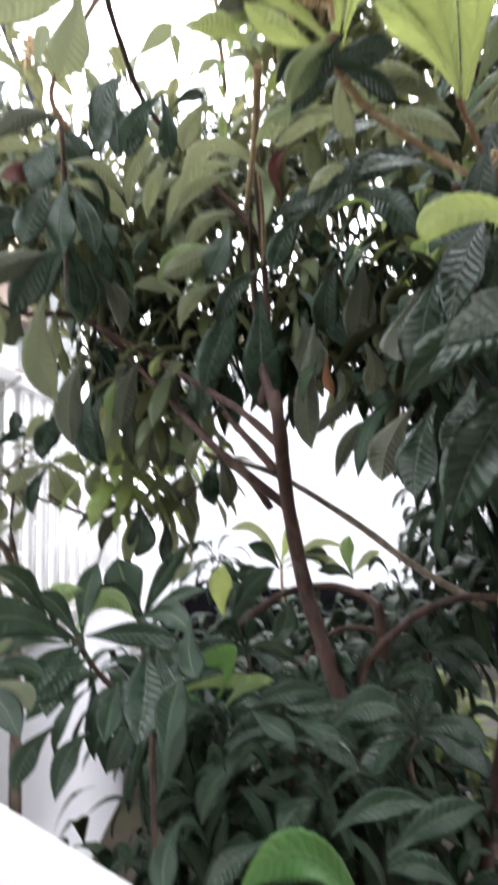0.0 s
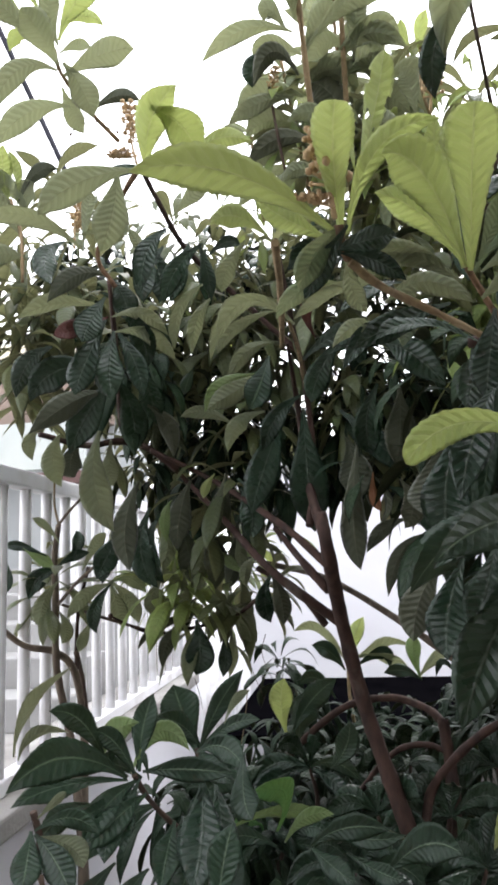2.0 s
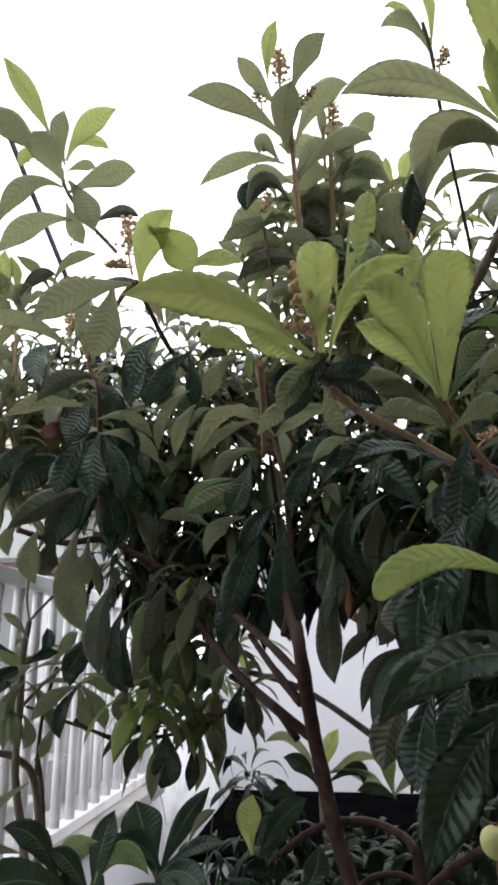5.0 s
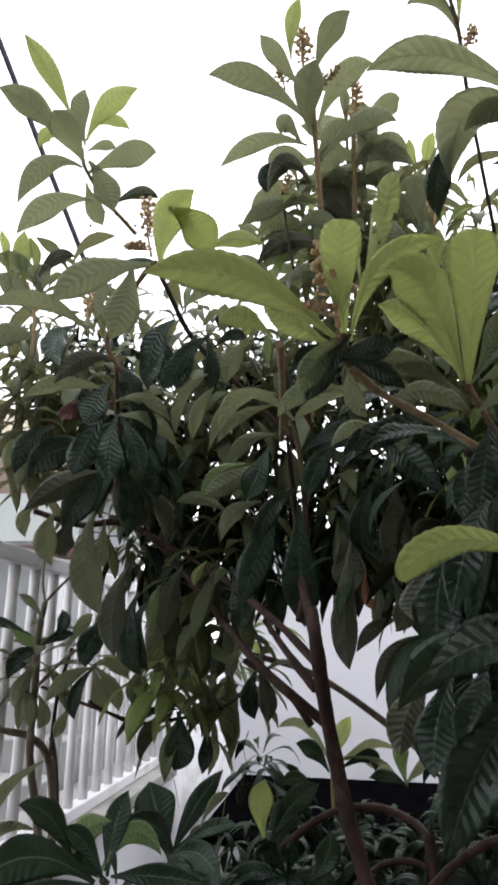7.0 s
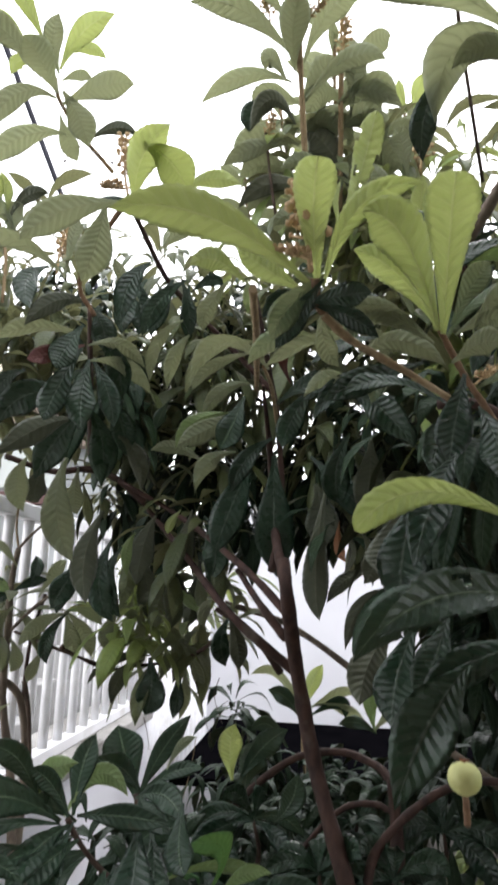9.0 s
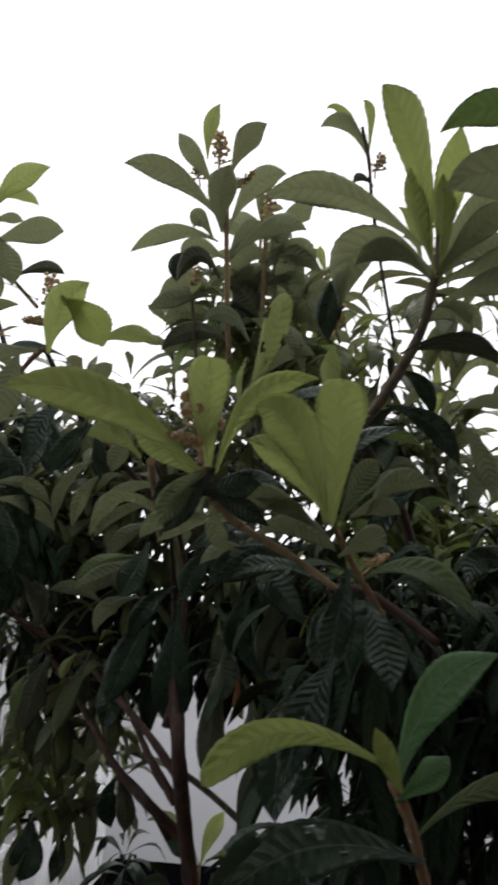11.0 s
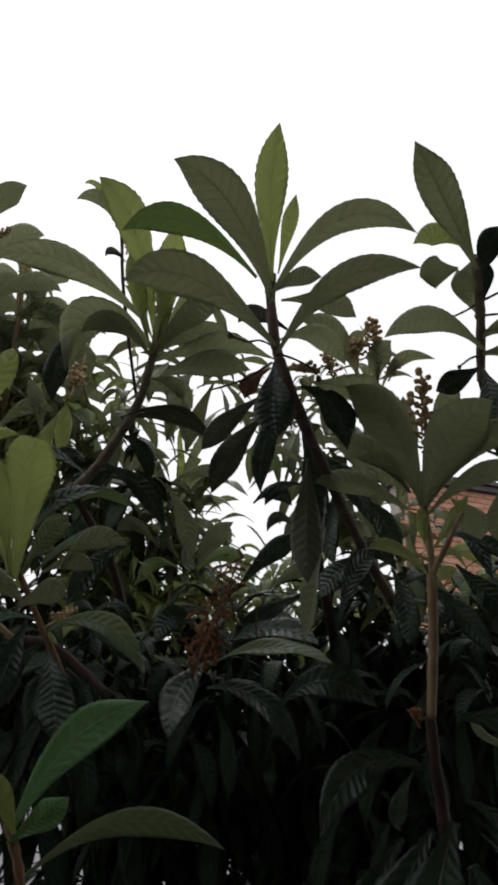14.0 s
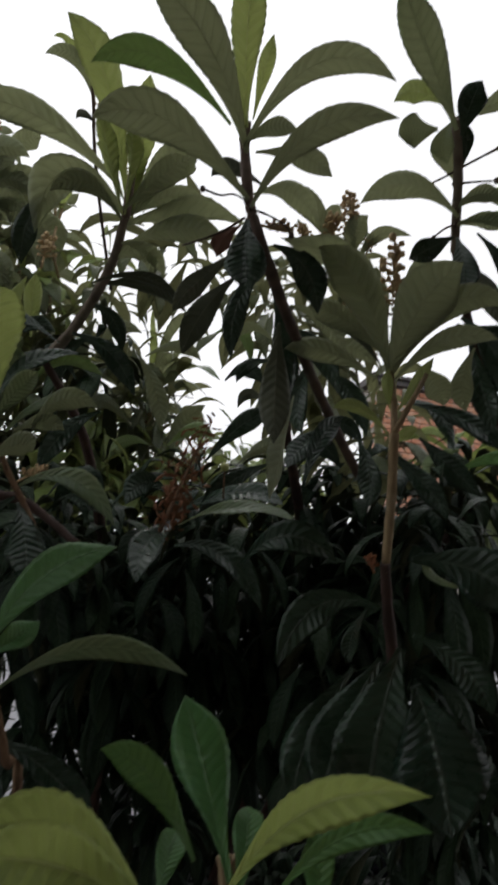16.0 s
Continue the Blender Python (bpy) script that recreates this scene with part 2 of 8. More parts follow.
CABLE = surface("black_cable_sheath", (0.03, 0.03, 0.045), (0.05, 0.05, 0.07), 8.0, 0.5)
MORTAR = surface("grey_mortar", (0.33, 0.29, 0.26), (0.42, 0.38, 0.34), 9.0, 0.95, fine=90.0, relief=0.5)
ROOF_TILE = surface("dark_roof_tile", (0.06, 0.055, 0.055), (0.11, 0.10, 0.10), 6.0, 0.8)
TARP.node_tree.nodes["Principled BSDF"].inputs["Specular IOR Level"].default_value = 0.0


def brick_surface():
    m, nodes, links, b = nodes_of("red_brick")
    nt = m.node_tree
    rnd = nodes.new("ShaderNodeObjectInfo").outputs["Random"]
    col = mix_rgb(nt, (0.40, 0.165, 0.095), (0.55, 0.28, 0.17), rnd)
    col = mix_rgb(nt, col, (0.52, 0.40, 0.33), span(nt, noise_at(nt, 14.0, 6.0), 0.5, 0.75, 0.0, 0.5))
    links.new(col, b.inputs["Base Color"])
    b.inputs["Roughness"].default_value = 0.92
    bump(nt, noise_at(nt, 90.0), 0.5, 0.006, b)
    return m


BRICK = brick_surface()


# ---- builders ----
rng = random.Random(7)


def part(name, bm, material, parent=None, label="", smooth=False):
    """Links a bmesh as one mesh object, under its thing or part."""
    me = bpy.data.meshes.new(name)
    bm.to_mesh(me)
    bm.free()
    for m in (material if isinstance(material, (list, tuple)) else [material]):
        me.materials.append(m)
    if smooth:
        me.polygons.foreach_set("use_smooth", [True] * len(me.polygons))
    ob = new(name, me)
    if parent:
        ob.parent = parent
        ob.matrix_parent_inverse = parent.matrix_world.inverted()
    if label:
        tagged(ob, label)
    return ob


def thing(name, label, category, at=(0, 0, 0), group="", kind=""):
    ob = new(name)
    ob.empty_display_size = 0.1
    ob.matrix_world = pose(*at)
    return tagged(ob, label, category, group, kind)


def add_box(bm, lo, hi, bevel=0.0):
    m = Matrix.LocRotScale([(a + b) / 2 for a, b in zip(lo, hi)], None, [b - a for a, b in zip(lo, hi)])
    r = bmesh.ops.create_cube(bm, size=1.0, matrix=m)
    if bevel:
        edges = list({e for v in r["verts"] for e in v.link_edges})
        bmesh.ops.bevel(bm, geom=edges, offset=bevel, segments=2, affect="EDGES", profile=0.5)


def box_part(name, lo, hi, material, parent=None, bevel=0.0, label=""):
    bm = bmesh.new()
    add_box(bm, lo, hi, bevel)
    return part(name, bm, material, parent, label)


def glide(points, steps):
    """A smooth line through points (Catmull-Rom)."""
    p = [Vector(q) for q in points]
    p = [2 * p[0] - p[1]] + p + [2 * p[-1] - p[-2]]
    out = []
    for i in range(1, len(p) - 2):
        a, b, c, d = p[i - 1:i + 3]
        for k in range(steps):
            t = k / steps
            out.append(0.5 * ((2 * b) + (c - a) * t + (2 * a - 5 * b + 4 * c - d) * t * t + (3 * b - a - 3 * c + d) * t ** 3))
    out.append(p[-2])
    return out


def add_tube(bm, line, r0, r1, sides=8, knots=0.0, seed=0):
    """A tapered, slightly knotted round limb along a line of points, with closed ends."""
    rnd = random.Random(seed)
    rings, n = [], len(line)
    prev = None
    for i, p in enumerate(line):
        d = (line[min(i + 1, n - 1)] - line[max(i - 1, 0)]).normalized()
        a = d.orthogonal().normalized() if prev is None else (prev - d * prev.dot(d)).normalized()
        prev = a
        b = d.cross(a)
        r = r0 + (r1 - r0) * i / max(n - 1, 1)
        r *= 1 + knots * (rnd.random() - 0.4)
        rings.append([bm.verts.new(p + (a * math.cos(q) + b * math.sin(q)) * r * (1 + 0.5 * knots * (rnd.random() - 0.5)))
                      for q in (2 * math.pi * k / sides for k in range(sides))])
    for r, s in zip(rings, rings[1:]):
        for k in range(sides):
            f = bm.faces.new((r[k], r[(k + 1) % sides], s[(k + 1) % sides], s[k]))
            f.smooth = True
    bm.faces.new(rings[0][::-1])
    bm.faces.new(rings[-1])


def limb(name, parent, points, r0, r1, material, steps=6, sides=8, knots=0.18, label=""):
    if name == "shoot":                        # new shoots stay stout to the tip
        r1 = max(r1 * 1.5, 0.7 * r0)
    bm = bmesh.new()
    add_tube(bm, glide(points, steps), r0, r1, sides, knots, hash(name) % 7 + len(points))
    if name == "twig" and r0 > 0.0018:         # old flower stubs end in dark knobs
        for q in (points[0], points[-1]):
            bmesh.ops.create_icosphere(bm, subdivisions=1, radius=r0 * 2.6, matrix=Matrix.LocRotScale(q, None, (1, 1, 1.25)))
    return part(name, bm, material, parent, label)


def blade(base, mid, tip, facing, width, rows=52, half=4, fold=0.16, ribs=13, wave=0.05, teeth=0.04, seed=0, relief=0.05, blunt=1.35):
    """The grid of a loquat leaf: points, quads, UVs, and which quads are the face. base, mid and tip lie on the midrib, facing is
    the way the upper face looks. Widest past the middle, tapering to the stalk; ribbed, folded along the midrib and toothed."""
    rnd = random.Random(seed)
    base, mid, tip, facing = Vector(base), Vector(mid), Vector(tip), Vector(facing)
    bend = 2 * mid - 0.5 * (base + tip)
    ph, amp = rnd.random() * 6.3, wave * (0.5 + 1.2 * rnd.random())
    fold *= rnd.uniform(0.4, 1.1)
    curl = rnd.uniform(-0.25, 0.35)
    sway = rnd.uniform(-0.012, 0.012) * (tip - base).length
    thick = 0.0005
    pts, uvs, quads, upper = [], [], [], []
    cols = 2 * half + 1
    for i in range(rows + 1):
        u = i / rows
        p = (1 - u) ** 2 * base + 2 * u * (1 - u) * bend + u * u * tip
        d = ((1 - u) * (bend - base) + u * (tip - bend)).normalized()
        s = d.cross(facing)
        s = s.normalized() if s.length > 1e-5 else d.orthogonal().normalized()
        n = s.cross(d).normalized()
        if blunt < 2:
            w = max(math.sin(math.pi * min(1, u ** blunt)), 0.0) ** 1.1 * (0.98 + 0.12 * u) + 0.13 * (1 - u) ** 2
        else:                                  # rounded end, long even taper to the stalk
            w = min(1, 0.1 + 0.9 * (u / 0.68) ** 1.05) * math.sqrt(max(0.0, 1 - (max(0, u - 0.72) / 0.28) ** 2.4))
        w *= 0.5 * width
        w *= 1 + (teeth * (0.5 * (i % 3) - 0.5) if u > 0.3 else 0)
        for j in range(-half, half + 1):
            v = j / half
            crease = math.sin(2 * math.pi * (u * ribs - abs(v) * 1.3))
            h = fold * abs(v) * w * 2 - 0.25 * fold * w * 2 * v * v + relief * w * crease * min(1, 3 * abs(v)) * (1 - 0.5 * abs(v))
            h -= curl * w * v * v * u
            h += amp * w * 2 * math.sin(ph + u * 9 + (1.7 if v > 0 else 0)) * v * v
            q = p + s * (v * w + sway * math.sin(math.pi * u)) + n * h
            pts.append(q)
            uvs.append((u, 0.5 + 0.5 * v))
    low = len(pts)
    for k in range(low):                      # the underside, a hair beneath, joined at the rim
        i, j = divmod(k, cols)
        if 0 < i < rows and 0 < j < cols - 1:
            u = i / rows
            d = ((1 - u) * (bend - base) + u * (tip - bend)).normalized()
            s = d.cross(facing)
            s = s.normalized() if s.length > 1e-5 else d.orthogonal().normalized()
            pts.append(pts[k] - s.cross(d).normalized() * thick * (3.0 if j == half else 1.0))
            uvs.append(uvs[k])
    inner = lambda i, j: low + (i - 1) * (cols - 2) + j - 1 if 0 < i < rows and 0 < j < cols - 1 else i * cols + j
    for i in range(rows):
        for j in range(cols - 1):
            quads.append((i * cols + j, i * cols + j + 1, (i + 1) * cols + j + 1, (i + 1) * cols + j))
            upper.append(0)
            quads.append((inner(i, j), inner(i + 1, j), inner(i + 1, j + 1), inner(i, j + 1)))
            upper.append(1)
    return pts, quads, uvs, upper


def leaf_mesh(name, blades, materials):
    pts, quads, uvs, slot = [], [], [], []
    for p, q, uv, side in blades:
        o = len(pts)
        pts += p
        uvs += uv
        quads += [tuple(k + o for k in f) for f in q]
        slot += side
    me = bpy.data.meshes.new(name)
    me.from_pydata(pts, [], quads)
    for m in materials:
        me.materials.append(m)
    me.polygons.foreach_set("material_index", slot)
    me.polygons.foreach_set("use_smooth", [True] * len(quads))
    layer = me.uv_layers.new(name="UVMap")
    flat = np.array(uvs)[np.array(quads).reshape(-1)].reshape(-1)
    layer.data.foreach_set("uv", flat)
    me.update()
    return me


leaf_count = 0


def leaf(parent, kind, base, mid, tip, facing, width, fold=0.18, wave=0.1, blunt=1.35, eaten=False):
    """One loquat leaf as a part of its shoot."""
    global leaf_count
    leaf_count += 1
    b = Vector(base) - (Vector(mid) - Vector(base)).normalized() * 0.016     # a short winged stalk
    at = lambda p: Vector(p) - b
    if kind == "young":
        fold *= 1.9                            # new leaves are still half folded
    one = blade((0, 0, 0), at(mid), at(tip), facing, width, fold=fold, wave=wave, seed=leaf_count, blunt=blunt, teeth=0.065 if kind == "young" else 0.04)
    if eaten:                                  # insect holes
        bites = [(0.46, 0.74, 0.035), (0.50, 0.80, 0.03), (0.62, 0.06, 0.05), (0.78, 0.97, 0.06), (0.36, 0.30, 0.018)]
        keep = [k for k, q in enumerate(one[1]) if not any(
            math.hypot(sum(one[2][v][0] for v in q) / 4 - x, 0.45 * (sum(one[2][v][1] for v in q) / 4 - y)) < r for x, y, r in bites)]
        one = (one[0], [one[1][k] for k in keep], one[2], [one[3][k] for k in keep])
    me = leaf_mesh("leaf", [one], LEAF[kind])
    ob = new("leaf", me)
    ob.parent = parent
    ob.matrix_parent_inverse = parent.matrix_world.inverted()
    ob.location = b
    if kind in LEAF_LABEL:
        tagged(ob, LEAF_LABEL[kind])
    return ob


LEAF_LABEL = {"young": "pale yellow-green new leaf", "bright": "fresh bright green leaf", "wine": "dull wine-red old leaf",
              "dry": "withered rust-brown leaf"}


def rosette(blades, node, up, count, length, seed, droop=0.5, rows=7, half=2, low=-0.7):
    """Leaves round the end of a twig, the upper ones rising and the lower ones hanging."""
    rnd = random.Random(seed)
    node, up = Vector(node), Vector(up).normalized()
    a = up.orthogonal().normalized()
    b = up.cross(a)
    turn = rnd.random() * 6.28
    for k in range(count):
        f = k / max(count - 1, 1)
        q = turn + k * 2.4 + rnd.uniform(-0.3, 0.3)
        out = a * math.cos(q) + b * math.sin(q)
        rise = 1.1 - (1.1 - low) * f + rnd.uniform(-0.25, 0.25) - 1.1 * max(0, droop - 0.6)   # old twigs let their leaves hang
        size = length * rnd.uniform(0.75, 1.25) * (0.7 + 0.3 * f)
        d = (out + up * rise).normalized()
        start = node - up * length * 0.55 * f * rnd.uniform(0.6, 1.2) + out * 0.008
        mid = start + d * size * 0.55
        end = mid + (d * 0.5 + Vector((0, 0, -droop * rnd.uniform(0.4, 1.3)))).normalized() * size * 0.5
        facing = (up * 1.0 - out * rise + Vector((0, 0, 0.4))).normalized()
        blades.append(blade(start, mid, end, facing, size * rnd.uniform(0.19, 0.26), rows, half, ribs=3, teeth=0.0, seed=seed * 31 + k, relief=0.0))


def foliage(name, parent, kind, nodes_at, label):
    """Many rosettes joined into one mass of leaves."""
    blades = []
    for i, (node, up, count, length, droop) in enumerate(nodes_at):
        rosette(blades, node, up, count, length, i + len(name) * 101, droop)
    ob = new(name, leaf_mesh(name, blades, CROWD[kind]))
    ob.parent = parent
    ob.matrix_parent_inverse = parent.matrix_world.inverted()
    return tagged(ob, label, kind="stuff")


def cloud_of(n, centre, spread, seed, up=(0, -0.2, 1), count=(5, 9), length=(0.21, 0.29), droop=0.6):
    """n twig ends scattered in an ellipsoid, fewer towards its rim."""
    rnd = random.Random(seed)
    out = []
    while len(out) < n:
        p = Vector((rnd.uniform(-1, 1), rnd.uniform(-1, 1), rnd.uniform(-1, 1)))
        if p.length > 1:
            continue
        q = Vector(centre) + Vector((p.x * spread[0], p.y * spread[1], p.z * spread[2]))
        lean = Vector((p.x * 0.7 + rnd.uniform(-0.4, 0.4), p.y * 0.5 + rnd.uniform(-0.4, 0.4), 0)) + Vector(up)
        out.append((q, lean, rnd.randint(*count), rnd.uniform(*length), droop * rnd.uniform(0.6, 1.4)))
    return out


def panicle(parent, base, top, size, material, seed=0, buds=34, name="flower_head", label="upright cluster of downy tan flower buds"):
    """A branched spray with round buds on short stalks."""
    rnd = random.Random(seed)
    base, top = Vector(base), Vector(top)
    axis = top - base
    bm = bmesh.new()
    add_tube(bm, glide([base, base + axis * 0.5 + Vector((rnd.uniform(-1, 1), rnd.uniform(-1, 1), 0)) * size * 0.12, top], 4), size * 0.045, size * 0.026, 6)
    for k in range(buds):
        f = 0.35 + 0.65 * (k / buds) ** 0.8
        p = base + axis * f
        q = k * 2.4
        out = Vector((math.cos(q), math.sin(q), 0.5)) * size * (0.16 + 0.2 * (1 - f)) * rnd.uniform(0.5, 1.2)
        e = p + out
        add_tube(bm, [p, p + out * 0.6, e], size * 0.028, size * 0.022, 5)
        r = size * rnd.uniform(0.045, 0.085)
        bmesh.ops.create_icosphere(bm, subdivisions=1, radius=r, matrix=Matrix.LocRotScale(e, None, (1, 1, rnd.uniform(1.0, 1.3))))
    return tagged(part(name, bm, material, parent, label, smooth=True), kind="stuff")


def withered(parent, base, top, size, count, seed):
    """A dried flower head: small curled brown bracts crowded along a stalk."""
    rnd = random.Random(seed)
    base, top = Vector(base), Vector(top)
    blades = []
    for k in range(count):
        p = base.lerp(top, rnd.random()) + Vector((rnd.gauss(0, 1), rnd.gauss(0, 1), rnd.gauss(0, 1))) * size * 0.45
        d = Vector((rnd.uniform(-1, 1), rnd.uniform(-1, 1), rnd.uniform(-1.2, 0.5))).normalized()
        n = d.orthogonal().normalized()
        ln = size * rnd.uniform(0.4, 0.9)
        blades.append(blade(p, p + d * ln * 0.5 + n * ln * 0.18, p + d * ln, n, ln * rnd.uniform(0.16, 0.32), 5, 2, ribs=2, teeth=0.0, seed=k, fold=0.3))
    ob = new("flower_head", leaf_mesh("flower_head", blades, LEAF["dry"]))
    ob.parent = parent
    ob.matrix_parent_inverse = parent.matrix_world.inverted()
    tagged(ob, "withered rust-brown flower head", kind="stuff")
    return limb("stalk", parent, [base, base.lerp(top, 0.5), top], 0.004, 0.002, TWIG_RUST)


def sprout(parent, points, r, count, length, kind, seed, spread=1.7):
    """An upright shoot with leaves set singly round its upper part, small ones at the tip."""
    rnd = random.Random(seed)
    line = glide(points, 6)
    shoot = limb("shoot", parent, points, r, r * 0.5, TWIG)
    for k in range(count):
        f = 0.25 + 0.75 * k / max(count - 1, 1)
        p = line[min(int(f * (len(line) - 1)), len(line) - 1)]
        q = seed + k * 2.4
        out = Vector((math.cos(q), 0.7 * math.sin(q), 0))
        size = length * rnd.uniform(0.7, 1.1) * (1.15 - 0.55 * f)
        d = (out * spread + Vector((0, 0, 0.3 + 0.9 * f))).normalized()
        mid = p + d * size * 0.55
        tip = mid + (d + Vector((0, 0, -0.75 + 0.5 * f))).normalized() * size * 0.5
        leaf(shoot, kind, p, mid, tip, (Vector((0, 0.9, 0.7)) - out * 0.3).normalized(), size * rnd.uniform(0.24, 0.31))
    return shoot


def fruit(parent, at, radius, stem_from, seed=0):
    """A round unripe fruit with a brown calyx at its end, on a short downy stalk."""
    at, stem_from = Vector(at), Vector(stem_from)
    bm = bmesh.new()
    bmesh.ops.create_uvsphere(bm, u_segments=20, v_segments=14, radius=radius)
    for p in bm.verts:
        p.co *= 1 + 0.05 * noise.noise(p.co * 40 + Vector((seed, 0, 0))) - 0.10 * max(0, p.co.z / radius) ** 6
        p.co += at
    ob = part("fruit", bm, FRUIT, parent, "small round pale green fruit", smooth=True)
    bm = bmesh.new()
    for k in range(5):
        q = k * 1.2566
        out = Vector((math.cos(q), math.sin(q), 0))
        top = at + Vector((0, 0, radius * 0.90))
        add_tube(bm, [top, top + out * radius * 0.12 + Vector((0, 0, radius * 0.1)), top + out * radius * 0.3 + Vector((0, 0, radius * 0.12))], radius * 0.09, radius * 0.03, 5)
    part("calyx", bm, BUD_DRY, ob, "dry brown calyx")
    limb("stalk", parent, [stem_from, stem_from.lerp(at, 0.5), at - Vector((0, 0, radius * 0.8))], radius * 0.22, radius * 0.16, TWIG_RUST)


# ---- the setting ----
def ground():
    bm = bmesh.new()
    bmesh.ops.create_grid(bm, x_segments=60, y_segments=60, size=1.0)
    for v in bm.verts:
        r = max(abs(v.co.x), abs(v.co.y))
        k = 6 + 294 * max(0, (r - 0.6) / 0.4) ** 2
        v.co = Vector((v.co.x * k + 0.5, v.co.y * k + 3.0, 0))
        v.co.z = 0.05 * noise.noise(v.co * 0.8) if r < 0.6 else 0.0
    tagged(part("ground", bm, SOIL, smooth=True), "dark bare garden soil under the trees", "ground", kind="structure")


ground()

# Parapet along the terrace, with its concrete coping
ALONG = Matrix.Translation((-1.049, 1.959, 0)) @ Matrix.Rotation(0.0245, 4, "Z") @ Matrix.Translation((1.001, -1.959, 0))
box = box_part("wall_west", (-1.265, -3.322, 0.000), (-0.913, 6.359, 1.557), WHITE_WALL, bevel=0.006)
box.matrix_world = ALONG
tagged(box, "white rendered retaining wall below the railing", "wall", kind="structure")
box = box_part("coping", (-1.309, -3.322, 1.557), (-0.860, 5.72, 1.640), CONCRETE, bevel=0.012)
box.matrix_world = ALONG
tagged(box, "weathered grey concrete coping on the white wall", "coping", kind="structure")


def railing():
    t = thing("railing", "white painted metal railing with upright balusters on the coping", "railing", (-1.001, 1.959, 1.640))
    box_part("bottom_rail", (-1.040, -1.122, 1.643), (-0.963, 5.66, 1.700), WHITE_PAINT, t, 0.006)
    box_part("top_rail", (-1.045, -1.122, 2.782), (-0.958, 5.66, 2.852), WHITE_PAINT, t, 0.008)
    bm = bmesh.new()
    add_tube(bm, [Vector((0, 0, 1.698 + 1.086 * k / 4)) for k in range(5)], 0.025, 0.025, 12)
    first = part("baluster", bm, WHITE_PAINT, t)
    first.location = (-1.001, 3.03 - 0.2115 * 19, 0)
    for k in range(1, 32):
        b = new("baluster", first.data)
        b.parent, b.matrix_parent_inverse = t, first.matrix_parent_inverse
        b.location = (-1.001, 3.03 - 0.2115 * (19 - k), 0)
    box_part("end_post", (-1.043, 5.64, 1.640), (-0.959, 5.72, 2.89), WHITE_PAINT, t, 0.008)
    t.matrix_world = ALONG @ t.matrix_world


railing()

# House beyond the garden: white end wall with its side
box = box_part("wall_north", (-0.913, 6.854, 0.000), (7.667, 7.129, 3.438), WHITE_WALL, bevel=0.006)
tagged(box, "tall white rendered wall behind the trees", "wall", kind="structure")

# The viewer's side: terrace, with an unseen wall and slab added to block skylight
box = box_part("terrace", (-3.9, -1.5, 0.0), (5.5, 0.42, 0.86), CONCRETE, bevel=0.01)
tagged(box, "grey concrete terrace before the added wall", "terrace", kind="structure")
box = box_part("added_wall_south", (-4.2, -1.75, 0.0), (5.8, -1.5, 4.4), ADDED_WALL, bevel=0.006)
tagged(box, "added unseen dull brown wall that blocks light from behind", "wall", kind="structure")
box = box_part("eave", (-4.4, -1.9, 4.4), (6.0, 0.85, 4.56), CONCRETE, bevel=0.01)
tagged(box, "added unseen concrete slab that blocks skylight from overhead", "eave", kind="structure")


# ---- the trees: trunks, inner foliage, then shoot by shoot ----
loquat_tree = thing("loquat_tree", "large loquat tree, glossy dark leaves, pale new shoots and buds", "tree", (0.50, 2.05, 0.0))
young_loquat = thing("young_loquat_tree", "young loquat with fresh bright green leaves below the big tree", "tree", (0.75, 0.95, 0.0))
railing_sapling = thing("loquat_sapling", "thin loquat sapling with few leaves beside the white railing", "sapling", (-0.55, 2.35, 0.0))
low_loquat = thing("low_loquat_bush", "low loquat bush with broad green leaves against the white wall", "bush", (-0.15, 1.9, 0.0))

limb("branch", loquat_tree, [(0.70, 2.9, -0.05), (0.85, 2.85, 0.9), (0.98, 2.75, 1.8), (0.95, 2.5, 2.6), (0.80, 2.1, 3.1), (0.62, 1.85, 3.30)], 0.034, 0.009, BARK)
limb("branch", loquat_tree, [(0.80, 2.9, -0.05), (1.2, 2.9, 1.2), (1.55, 2.75, 2.2), (1.52, 2.3, 2.9), (1.25, 1.75, 3.20)], 0.034, 0.011, BARK)
limb("branch", loquat_tree, [(1.30, 2.85, 1.5), (1.55, 2.5, 2.2), (1.75, 2.1, 2.75), (1.85, 1.8, 3.05)], 0.018, 0.011, BARK)


def clear(nodes_at, gaps):
    """Leaves out twig ends that would fill an open gap (a box) of the crown."""
    return [n for n in nodes_at if not any(all(a <= c <= b for c, a, b in zip(n[0], lo, hi)) for lo, hi in gaps)]


GAPS = [((0.05, 2.9, 1.90), (0.78, 6.0, 2.88)), ((0.10, 1.0, 1.90), (0.62, 6.0, 2.66)), ((-0.05, 2.6, 1.74), (0.60, 6.0, 2.66))]
# low mass in the blackened leaf colour that carries the under-tree shade
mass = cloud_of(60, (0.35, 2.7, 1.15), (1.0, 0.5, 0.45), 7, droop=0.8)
foliage("low_foliage", low_loquat, "dark", mass, "leaves low under the tree, shade put into their dark colour")


# upper left
spray = limb("shoot", loquat_tree, [(-0.436, 2.401, 3.900), (-0.489, 2.243, 3.930), (-0.525, 2.124, 3.976), (-0.528, 2.085, 4.028)], .007, .004, TWIG)
leaf(spray, "young", (-0.545, 2.000, 4.103), (-0.562, 1.891, 4.144), (-0.605, 1.784, 4.200), (-0.43, 0.46, 0.78), 0.058)
leaf(spray, "mature", (-0.577, 2.039, 4.040), (-0.619, 1.925, 4.060), (-0.696, 1.835, 4.064), (-0.58, 0.42, 0.70), 0.076)
